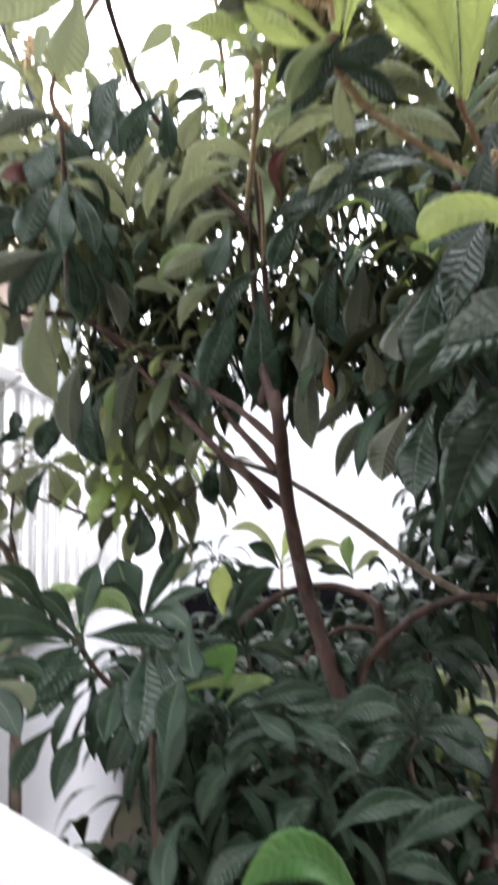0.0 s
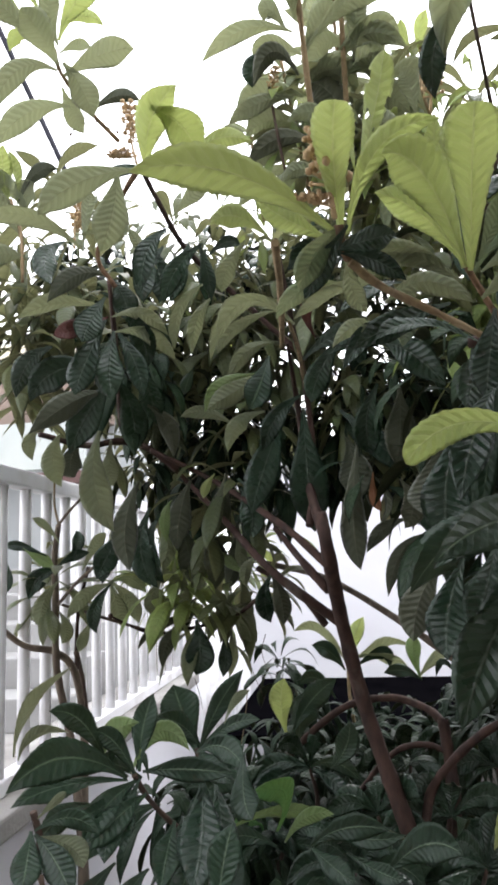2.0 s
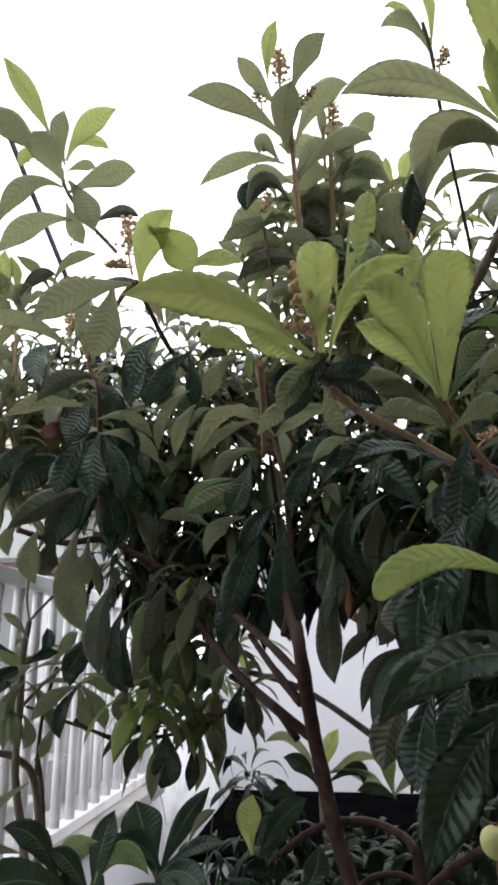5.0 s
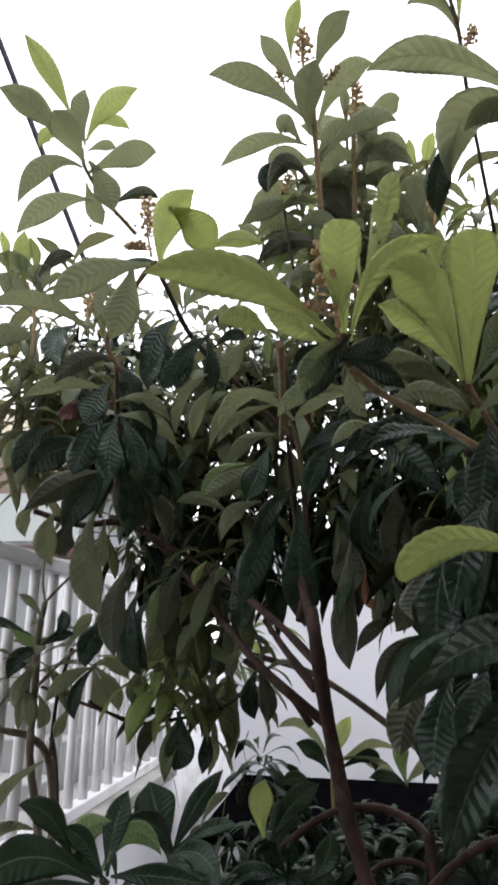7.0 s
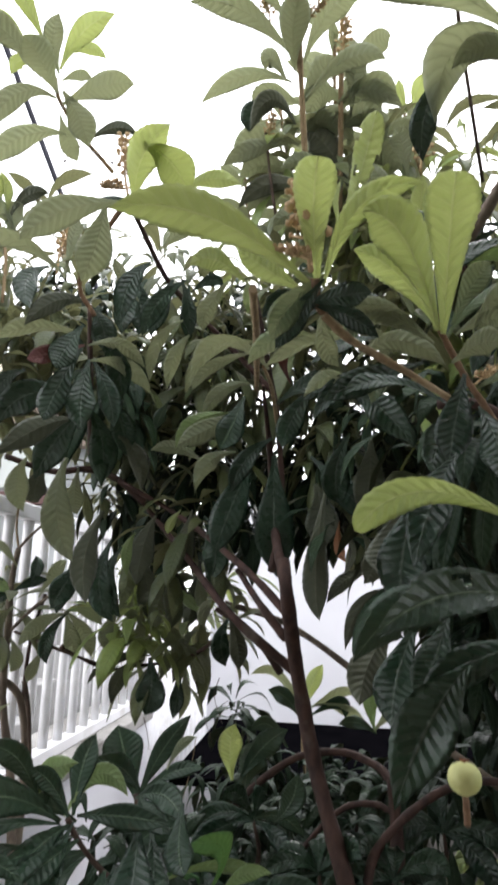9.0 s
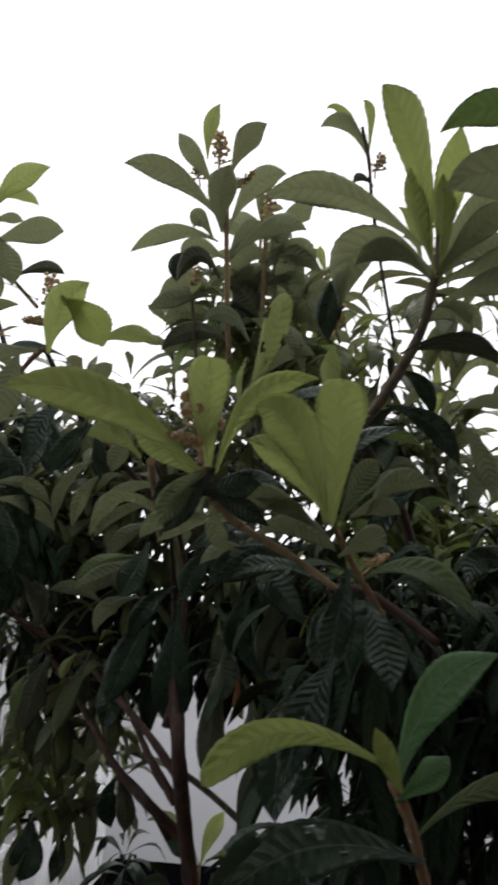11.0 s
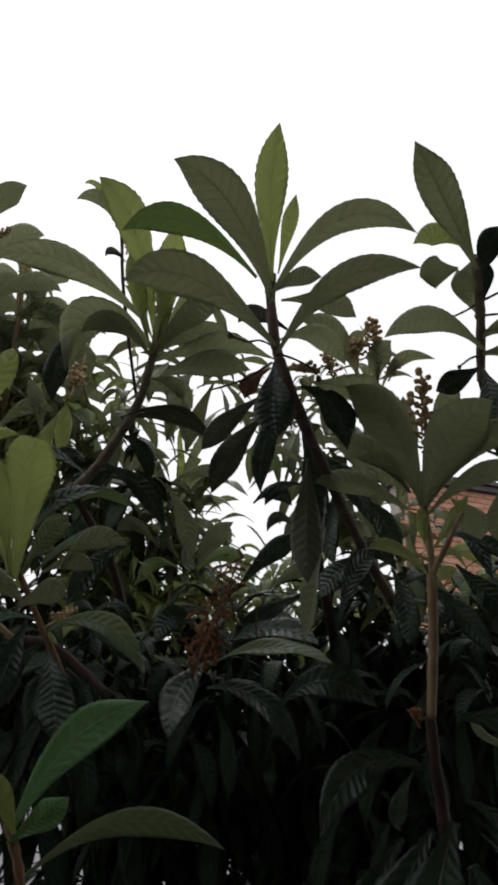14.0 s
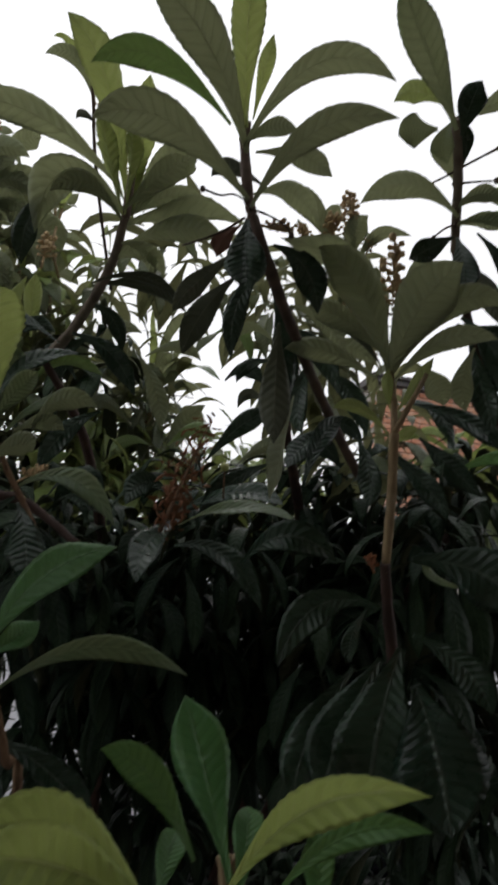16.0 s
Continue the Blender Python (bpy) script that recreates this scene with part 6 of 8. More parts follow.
leaf(spray, "bright", (0.963, 0.833, 2.317), (0.970, 0.840, 2.362), (0.961, 0.847, 2.392), (-0.41, -0.88, 0.24), 0.031)

# low fresh
spray = young_loquat
spray = limb("shoot", young_loquat, [(0.568, 1.132, -0.030), (0.536, 1.112, 0.919), (0.502, 1.052, 2.062), (0.486, 1.032, 2.107), (0.470, 0.996, 2.147)], .008, .006, TWIG)
leaf(spray, "young", (0.492, 0.986, 2.144), (0.471, 0.999, 2.196), (0.430, 0.990, 2.169), (-0.15, 0.97, -0.21), 0.035)
panicle(spray, (0.469, 1.011, 2.111), (0.452, 1.028, 2.142), 0.05, BUD, 26)
fruit(spray, (0.489, 1.035, 2.311), 0.017, (0.496, 1.065, 2.259))
leaf(spray, "bright", (0.322, 1.204, 1.745), (0.250, 1.216, 1.824), (0.165, 1.172, 1.796), (0.32, -0.89, 0.33), 0.055)

# sapling
spray = railing_sapling
spray = limb("branch", railing_sapling, [(-0.683, 2.796, -0.030), (-0.713, 2.782, 0.706), (-0.754, 2.868, 1.328), (-0.830, 3.002, 1.552), (-0.901, 3.082, 1.798), (-0.942, 3.046, 2.052), (-0.946, 3.043, 2.321), (-0.957, 3.052, 2.492), (-0.951, 3.077, 2.633)], .022, .012, BARK_GREY)
limb("branch", railing_sapling, [(-0.749, 2.944, -0.030), (-0.779, 2.930, 0.730), (-0.816, 3.009, 1.389), (-0.873, 3.161, 1.765), (-0.901, 3.142, 2.015), (-0.960, 3.076, 2.115), (-1.057, 2.991, 2.153), (-1.128, 2.899, 2.246)], .024, .010, BARK_GREY)
limb("shoot", railing_sapling, [(-0.901, 3.142, 2.015), (-0.889, 3.138, 2.267), (-0.831, 3.107, 2.453)], .008, .005, BARK)
limb("shoot", railing_sapling, [(-0.833, 3.120, 1.795), (-0.853, 3.099, 1.998), (-0.897, 3.135, 2.108)], .006, .008, TWIG_DARK)
limb("shoot", railing_sapling, [(-0.944, 3.042, 2.298), (-0.851, 3.019, 2.387), (-0.760, 3.015, 2.460), (-0.702, 3.006, 2.484)], .007, .004, BARK_GREY)
limb("shoot", railing_sapling, [(-0.921, 3.053, 2.304), (-0.724, 2.968, 2.258), (-0.566, 3.051, 2.196)], .006, .004, TWIG_DARK)
limb("shoot", railing_sapling, [(-0.951, 3.077, 2.633), (-0.969, 3.076, 2.717), (-0.968, 3.073, 2.822)], .005, .003, TWIG)
limb("shoot", railing_sapling, [(-0.951, 3.077, 2.633), (-0.888, 3.047, 2.688), (-0.842, 3.074, 2.744)], .006, .004, BARK_GREY)
leaf(spray, "mature", (-0.928, 3.010, 2.567), (-0.974, 2.998, 2.628), (-1.024, 2.976, 2.657), (-0.43, 0.90, 0.05), 0.033)
leaf(spray, "dark", (-0.973, 2.979, 2.509), (-1.059, 2.949, 2.548), (-1.112, 2.926, 2.541), (0.45, -0.89, -0.02), 0.038)
leaf(spray, "bright", (-1.035, 2.956, 2.529), (-0.984, 2.973, 2.494), (-0.928, 2.989, 2.453), (-0.44, 0.90, 0.00), 0.049)
leaf(spray, "dark", (-0.923, 2.990, 2.440), (-0.976, 2.953, 2.420), (-1.005, 2.921, 2.334), (0.54, -0.83, 0.15), 0.071)
leaf(spray, "dark", (-0.914, 2.998, 2.462), (-0.865, 3.026, 2.498), (-0.807, 3.060, 2.511), (0.40, -0.92, -0.01), 0.040)
leaf(spray, "mature", (-0.928, 3.012, 2.390), (-0.973, 2.973, 2.303), (-0.942, 2.969, 2.210), (-0.45, 0.87, -0.20), 0.072)
leaf(spray, "mature", (-0.902, 2.988, 2.268), (-0.881, 2.996, 2.212), (-0.898, 2.989, 2.157), (-0.40, 0.91, -0.09), 0.053)
leaf(spray, "dark", (-1.099, 2.924, 2.468), (-1.090, 2.922, 2.419), (-1.102, 2.913, 2.358), (0.47, -0.88, 0.02), 0.033)
leaf(spray, "mature", (-0.823, 3.040, 2.454), (-0.789, 3.077, 2.541), (-0.752, 3.110, 2.591), (-0.37, 0.93, 0.02), 0.049)
leaf(spray, "dark", (-0.876, 3.019, 2.490), (-0.853, 3.042, 2.546), (-0.864, 3.049, 2.605), (0.39, -0.92, -0.02), 0.049)
leaf(spray, "mature", (-0.778, 2.984, 2.232), (-0.798, 2.976, 2.179), (-0.819, 2.972, 2.126), (-0.38, 0.92, -0.10), 0.043)
leaf(spray, "dark", (-0.702, 3.006, 2.484), (-0.628, 3.039, 2.529), (-0.543, 3.067, 2.499), (-0.04, -1.00, -0.05), 0.052)
leaf(spray, "mature", (-0.702, 3.006, 2.484), (-0.682, 3.033, 2.581), (-0.616, 3.073, 2.641), (-0.34, 0.94, 0.03), 0.048)

# crown mid
spray = loquat_tree
leaf(spray, "dark", (-0.238, 2.241, 3.466), (-0.285, 2.214, 3.393), (-0.307, 2.218, 3.265), (0.33, -0.90, -0.27), 0.067)
leaf(spray, "dark", (-0.135, 2.281, 3.425), (-0.206, 2.269, 3.356), (-0.254, 2.283, 3.253), (0.31, -0.91, -0.27), 0.061)
leaf(spray, "dark", (-0.134, 2.283, 3.422), (-0.119, 2.310, 3.353), (-0.119, 2.365, 3.278), (0.17, -0.96, -0.22), 0.042)
leaf(spray, "dark", (-0.105, 2.322, 3.417), (-0.055, 2.315, 3.447), (-0.013, 2.328, 3.432), (0.17, -0.90, -0.41), 0.038)
leaf(spray, "mature", (-0.161, 2.394, 3.337), (-0.227, 2.376, 3.264), (-0.265, 2.444, 3.151), (-0.75, 0.57, 0.35), 0.051)
leaf(spray, "mature", (-0.137, 2.433, 3.306), (-0.185, 2.441, 3.242), (-0.221, 2.505, 3.147), (-0.30, 0.95, 0.11), 0.047)
leaf(spray, "mature", (0.061, 2.437, 3.281), (-0.063, 2.418, 3.250), (-0.155, 2.491, 3.116), (-0.67, 0.46, 0.58), 0.067)
leaf(spray, "mature", (0.042, 2.539, 3.171), (-0.038, 2.538, 3.150), (-0.108, 2.563, 3.059), (-0.27, 0.95, 0.17), 0.051)
leaf(spray, "bright", (-0.027, 2.546, 3.071), (-0.123, 2.523, 3.038), (-0.194, 2.557, 2.954), (-0.30, 0.94, 0.14), 0.050)
leaf(spray, "mature", (-0.117, 2.632, 2.924), (-0.199, 2.597, 2.963), (-0.288, 2.584, 2.952), (-0.36, 0.91, 0.21), 0.044)
leaf(spray, "mature", (-0.381, 2.203, 3.195), (-0.324, 2.300, 3.231), (-0.279, 2.429, 3.194), (-0.15, 0.95, 0.27), 0.045)
leaf(spray, "mature", (-0.381, 2.230, 3.154), (-0.323, 2.357, 3.177), (-0.279, 2.519, 3.132), (-0.17, 0.96, 0.23), 0.052)
leaf(spray, "mature", (-0.001, 2.554, 2.939), (-0.078, 2.550, 2.908), (-0.145, 2.694, 2.833), (-0.28, 0.96, 0.04), 0.058)
leaf(spray, "broad", (-0.226, 2.532, 3.099), (-0.250, 2.548, 3.067), (-0.269, 2.578, 3.029), (0.23, -0.94, -0.23), 0.040)
leaf(spray, "dark", (0.318, 1.442, 3.030), (0.279, 1.461, 2.982), (0.238, 1.499, 2.933), (0.08, -0.95, -0.30), 0.042)
leaf(spray, "mature", (0.404, 1.603, 2.999), (0.309, 1.589, 2.981), (0.204, 1.635, 2.942), (-0.24, 0.37, 0.90), 0.046)
leaf(spray, "mature", (0.349, 1.485, 3.006), (0.444, 1.547, 3.017), (0.525, 1.588, 2.978), (0.29, 0.45, 0.84), 0.041)
leaf(spray, "mature", (0.399, 1.820, 2.943), (0.336, 1.811, 2.973), (0.273, 1.852, 2.938), (0.01, 0.96, 0.29), 0.037)
leaf(spray, "dark", (0.450, 1.792, 2.974), (0.367, 1.815, 2.961), (0.293, 1.885, 2.891), (-0.13, -0.99, -0.11), 0.044)
leaf(spray, "dark", (0.392, 1.829, 2.932), (0.450, 1.812, 2.901), (0.518, 1.801, 2.816), (-0.20, -0.97, -0.14), 0.068)
leaf(spray, "mature", (0.426, 1.750, 3.062), (0.451, 1.760, 3.040), (0.450, 1.786, 2.989), (0.08, 0.94, 0.33), 0.027)
leaf(spray, "dark", (0.125, 2.523, 2.974), (0.054, 2.521, 2.913), (-0.002, 2.583, 2.814), (0.20, -0.98, -0.06), 0.063)
leaf(spray, "dark", (-0.395, 2.586, 2.992), (-0.363, 2.688, 2.946), (-0.369, 2.785, 2.842), (-0.21, 0.98, 0.03), 0.065)

# hanging olive
spray = loquat_tree
leaf(spray, "dark", (-0.434, 2.796, 2.620), (-0.466, 2.763, 2.499), (-0.417, 2.809, 2.384), (0.31, -0.95, -0.01), 0.070)
leaf(spray, "dark", (-0.605, 2.764, 2.536), (-0.627, 2.756, 2.465), (-0.639, 2.759, 2.392), (0.38, -0.92, 0.10), 0.056)
leaf(spray, "mature", (-0.412, 2.929, 2.467), (-0.424, 2.961, 2.375), (-0.450, 3.026, 2.265), (-0.78, 0.61, -0.11), 0.043)
leaf(spray, "mature", (-0.282, 2.907, 2.525), (-0.318, 2.941, 2.421), (-0.346, 3.001, 2.329), (-0.25, 0.96, -0.09), 0.053)
leaf(spray, "mature", (-0.155, 2.858, 2.561), (-0.137, 2.846, 2.489), (-0.154, 2.873, 2.429), (-0.18, 0.98, -0.10), 0.043)
leaf(spray, "mature", (-0.384, 2.954, 2.422), (-0.395, 2.998, 2.336), (-0.420, 3.046, 2.262), (-0.27, 0.93, -0.23), 0.038)
leaf(spray, "dark", (-0.010, 2.728, 2.396), (0.011, 2.775, 2.312), (0.005, 2.869, 2.217), (-0.11, 0.98, -0.14), 0.060)
leaf(spray, "bright", (-0.125, 2.852, 2.412), (-0.179, 2.875, 2.447), (-0.232, 2.887, 2.497), (-0.20, 0.98, -0.01), 0.040)
leaf(spray, "mature", (-0.239, 3.086, 2.214), (-0.241, 3.163, 2.096), (-0.262, 3.167, 1.990), (-0.67, 0.71, -0.22), 0.047)
leaf(spray, "mature", (-0.229, 3.154, 2.119), (-0.189, 3.151, 2.072), (-0.163, 3.141, 2.005), (0.58, 0.79, 0.20), 0.028)
leaf(spray, "bright", (-0.404, 2.856, 2.676), (-0.424, 2.854, 2.629), (-0.424, 2.868, 2.530), (-0.29, 0.96, 0.05), 0.039)

# mid upper more
spray = loquat_tree
leaf(spray, "dark", (0.591, 1.701, 3.652), (0.547, 1.745, 3.593), (0.547, 1.800, 3.501), (-0.10, -0.99, -0.03), 0.060)

leaf(spray, "young", (0.754, 1.549, 3.556), (0.707, 1.486, 3.656), (0.673, 1.390, 3.690), (0.57, 0.34, 0.75), 0.048)
leaf(spray, "young", (0.764, 1.546, 3.557), (0.758, 1.487, 3.658), (0.745, 1.422, 3.709), (0.73, 0.43, 0.53), 0.043)
leaf(spray, "mature", (0.769, 1.543, 3.563), (0.835, 1.489, 3.623), (0.889, 1.437, 3.653), (0.26, 0.65, 0.72), 0.059)

# far right more
spray = loquat_tree
leaf(spray, "mature", (1.387, 1.112, 3.655), (1.422, 1.029, 3.644), (1.449, 0.960, 3.643), (0.57, 0.45, 0.69), 0.045)
leaf(spray, "mature", (1.451, 1.227, 3.548), (1.505, 1.153, 3.521), (1.558, 1.137, 3.444), (0.70, 0.55, 0.47), 0.042)
leaf(spray, "mature", (1.465, 1.247, 3.510), (1.517, 1.179, 3.485), (1.568, 1.147, 3.422), (0.71, 0.54, 0.46), 0.039)

# tan more
spray = loquat_tree
leaf(spray, "mature", (1.321, 1.363, 3.224), (1.227, 1.356, 3.275), (1.134, 1.320, 3.269), (0.20, 0.82, 0.53), 0.052)
leaf(spray, "mature", (1.330, 1.424, 3.191), (1.230, 1.429, 3.229), (1.125, 1.429, 3.219), (0.25, 0.86, 0.43), 0.050)
leaf(spray, "dark", (1.479, 1.498, 3.173), (1.596, 1.439, 3.126), (1.665, 1.403, 3.043), (-0.36, -0.91, 0.22), 0.055)
leaf(spray, "bright", (1.650, 1.588, 3.049), (1.737, 1.519, 3.084), (1.797, 1.477, 3.038), (-0.69, -0.72, 0.09), 0.044)
leaf(spray, "dark", (1.208, 1.494, 2.948), (1.252, 1.519, 3.058), (1.311, 1.518, 3.123), (-0.41, -0.82, -0.39), 0.045)
leaf(spray, "dark", (1.353, 1.528, 3.071), (1.370, 1.507, 2.988), (1.361, 1.496, 2.910), (-0.48, -0.87, -0.10), 0.050)
leaf(spray, "dark", (1.574, 1.607, 3.127), (1.625, 1.582, 3.067), (1.696, 1.549, 2.986), (-0.62, -0.77, -0.17), 0.054)
leaf(spray, "dark", (1.460, 1.576, 3.072), (1.526, 1.535, 3.000), (1.568, 1.503, 2.908), (-0.67, -0.74, -0.02), 0.051)
leaf(spray, "dark", (1.191, 1.713, 3.037), (1.109, 1.756, 2.988), (1.048, 1.772, 2.889), (-0.19, -0.97, -0.15), 0.052)
leaf(spray, "dark", (0.783, 1.890, 3.167), (0.710, 1.883, 3.101), (0.659, 1.874, 2.994), (0.15, -0.99, -0.03), 0.055)
leaf(spray, "dark", (0.708, 1.831, 3.348), (0.796, 1.819, 3.308), (0.869, 1.827, 3.207), (-0.17, -0.94, -0.31), 0.053)
leaf(spray, "mature", (0.869, 1.816, 3.313), (0.921, 1.821, 3.230), (0.943, 1.827, 3.129), (0.19, 0.95, 0.23), 0.049)

# broad low
spray = low_loquat
spray = limb("shoot", low_loquat, [(-0.063, 2.136, -0.030), (-0.088, 2.119, 0.794), (-0.140, 2.232, 1.495), (-0.167, 2.356, 1.669), (-0.197, 2.407, 1.774), (-0.220, 2.434, 1.905)], .009, .005, TWIG_DARK)
limb("shoot", low_loquat, [(-0.171, 2.361, 1.675), (-0.262, 2.333, 1.722), (-0.322, 2.280, 1.806), (-0.347, 2.225, 1.886)], .007, .005, TWIG_DARK)
leaf(spray, "broad", (-0.373, 2.208, 1.886), (-0.477, 2.061, 1.971), (-0.546, 1.881, 1.937), (0.75, -0.62, 0.23), 0.100)
leaf(spray, "broad", (-0.371, 2.203, 1.877), (-0.472, 2.053, 1.907), (-0.545, 1.904, 1.899), (0.32, -0.30, 0.90), 0.066)
leaf(spray, "broad", (-0.425, 2.198, 1.933), (-0.472, 2.154, 2.038), (-0.526, 2.070, 2.085), (0.61, -0.80, -0.02), 0.065)
leaf(spray, "broad", (-0.225, 2.435, 1.905), (-0.274, 2.469, 1.998), (-0.304, 2.484, 2.081), (0.26, -0.94, 0.21), 0.114)
leaf(spray, "broad", (-0.208, 2.439, 1.908), (-0.153, 2.448, 2.019), (-0.072, 2.447, 2.129), (0.07, -1.00, -0.04), 0.057)
leaf(spray, "broad", (-0.182, 2.329, 1.922), (-0.109, 2.301, 1.941), (-0.034, 2.230, 1.894), (-0.24, -0.88, 0.42), 0.070)
leaf(spray, "broad", (-0.201, 2.445, 1.914), (-0.110, 2.431, 1.970), (-0.017, 2.393, 1.994), (-0.27, -0.89, 0.38), 0.043)
leaf(spray, "bright", (-0.427, 2.205, 1.945), (-0.412, 2.242, 1.992), (-0.352, 2.295, 2.009), (-0.34, 0.91, -0.22), 0.065)
leaf(spray, "bright", (-0.349, 2.234, 1.901), (-0.299, 2.312, 1.979), (-0.213, 2.321, 1.925), (-0.29, 0.93, -0.23), 0.055)
leaf(spray, "broad", (-0.337, 2.245, 1.905), (-0.342, 2.293, 1.991), (-0.324, 2.344, 2.081), (0.31, -0.92, 0.22), 0.065)
leaf(spray, "mature", (-0.116, 2.387, 1.999), (-0.093, 2.412, 2.047), (-0.050, 2.427, 2.070), (-0.19, 0.96, -0.19), 0.026)
leaf(spray, "broad", (-0.436, 2.293, 1.899), (-0.424, 2.279, 1.962), (-0.398, 2.261, 2.006), (0.19, -0.91, -0.37), 0.043)
leaf(spray, "broad", (-0.347, 2.201, 1.852), (-0.390, 2.106, 1.840), (-0.429, 2.022, 1.841), (0.67, -0.62, 0.41), 0.041)
leaf(spray, "broad", (-0.317, 2.207, 1.836), (-0.361, 2.104, 1.811), (-0.409, 1.992, 1.775), (0.56, -0.68, 0.48), 0.070)
leaf(spray, "dark", (-0.171, 2.285, 1.853), (-0.144, 2.160, 1.755), (-0.145, 2.042, 1.672), (0.23, -0.78, 0.58), 0.115)
leaf(spray, "dark", (-0.155, 2.378, 1.814), (-0.113, 2.268, 1.743), (-0.105, 2.151, 1.666), (0.18, -0.77, 0.62), 0.075)
leaf(spray, "broad", (-0.344, 2.216, 1.869), (-0.387, 2.106, 1.837), (-0.406, 2.000, 1.784), (0.53, -0.67, 0.52), 0.068)
leaf(spray, "dark", (-0.349, 2.208, 1.864), (-0.364, 2.105, 1.800), (-0.357, 2.020, 1.739), (0.40, -0.73, 0.56), 0.062)
leaf(spray, "dark", (-0.334, 2.221, 1.867), (-0.338, 2.135, 1.804), (-0.324, 2.068, 1.748), (0.34, -0.77, 0.54), 0.047)
leaf(spray, "broad", (-0.231, 2.198, 1.768), (-0.226, 2.112, 1.730), (-0.217, 2.022, 1.680), (0.31, -0.63, 0.71), 0.068)
leaf(spray, "dark", (-0.234, 2.297, 1.749), (-0.224, 2.217, 1.722), (-0.238, 2.151, 1.717), (0.45, -0.44, 0.78), 0.064)
leaf(spray, "broad", (-0.314, 2.249, 1.889), (-0.214, 2.252, 1.894), (-0.068, 2.242, 1.886), (0.01, -0.96, 0.29), 0.063)
leaf(spray, "broad", (-0.347, 2.227, 1.888), (-0.396, 2.209, 1.975), (-0.440, 2.159, 2.015), (0.51, -0.86, 0.05), 0.053)
leaf(spray, "broad", (-0.221, 2.442, 1.915), (-0.266, 2.421, 1.977), (-0.334, 2.358, 2.005), (0.49, -0.87, 0.07), 0.068)
leaf(spray, "broad", (-0.208, 2.436, 1.901), (-0.162, 2.362, 1.873), (-0.080, 2.298, 1.845), (-0.16, -0.81, 0.57), 0.059)
leaf(spray, "broad", (-0.044, 2.249, 1.925), (-0.031, 2.172, 1.852), (-0.003, 2.117, 1.813), (0.13, -0.83, 0.55), 0.070)
leaf(spray, "broad", (-0.047, 1.880, 1.687), (-0.042, 1.942, 1.774), (-0.028, 1.995, 1.847), (0.20, -0.90, 0.38), 0.074)
leaf(spray, "bright", (0.019, 2.397, 1.702), (0.047, 2.375, 1.804), (-0.046, 2.280, 1.814), (0.67, -0.67, -0.33), 0.082)
leaf(spray, "bright", (0.053, 2.376, 1.679), (0.102, 2.406, 1.725), (0.184, 2.400, 1.736), (-0.10, 0.94, -0.33), 0.041)
leaf(spray, "broad", (0.170, 2.528, 1.673), (0.259, 2.456, 1.657), (0.382, 2.404, 1.685), (-0.29, -0.88, 0.38), 0.052)
leaf(spray, "broad", (0.133, 2.361, 1.672), (0.216, 2.373, 1.708), (0.336, 2.353, 1.713), (0.04, -0.94, 0.34), 0.066)
leaf(spray, "broad", (0.125, 2.353, 1.660), (0.182, 2.288, 1.642), (0.240, 2.225, 1.627), (-0.32, -0.74, 0.60), 0.059)
leaf(spray, "broad", (0.330, 2.297, 1.628), (0.424, 2.283, 1.702), (0.515, 2.214, 1.704), (-0.36, -0.89, 0.27), 0.096)
leaf(spray, "broad", (0.227, 2.334, 1.654), (0.301, 2.269, 1.640), (0.364, 2.215, 1.642), (-0.38, -0.78, 0.50), 0.048)
leaf(spray, "broad", (0.151, 2.925, 1.727), (0.201, 2.933, 1.785), (0.219, 2.947, 1.875), (0.04, -0.97, 0.25), 0.081)

# left low
spray = low_loquat
spray = limb("shoot", low_loquat, [(-0.332, 1.743, -0.030), (-0.359, 1.720, 0.878), (-0.400, 1.779, 1.701), (-0.421, 1.795, 1.805), (-0.412, 1.782, 1.878), (-0.421, 1.768, 1.939)], .006, .005, TWIG_DARK)
leaf(spray, "broad", (-0.402, 1.755, 1.888), (-0.348, 1.721, 1.856), (-0.290, 1.673, 1.806), (0.10, -0.72, 0.68), 0.058)
leaf(spray, "broad", (-0.417, 1.748, 1.895), (-0.397, 1.695, 1.866), (-0.382, 1.635, 1.831), (0.37, -0.48, 0.80), 0.058)
leaf(spray, "broad", (-0.400, 1.766, 1.906), (-0.346, 1.788, 1.922), (-0.277, 1.788, 1.888), (0.18, -0.92, 0.35), 0.039)
leaf(spray, "mature", (-0.409, 1.771, 1.927), (-0.379, 1.785, 1.955), (-0.354, 1.788, 1.973), (-0.15, 0.99, -0.08), 0.018)
leaf(spray, "mature", (-0.386, 1.763, 1.885), (-0.334, 1.766, 1.870), (-0.299, 1.746, 1.838), (-0.16, 0.86, -0.49), 0.052)
leaf(spray, "mature", (-0.495, 1.859, 2.030), (-0.460, 1.853, 2.077), (-0.379, 1.860, 2.080), (-0.19, 0.83, 0.53), 0.030)
leaf(spray, "mature", (-0.507, 1.856, 2.042), (-0.477, 1.863, 2.139), (-0.389, 1.899, 2.220), (-0.80, 0.30, 0.52), 0.049)

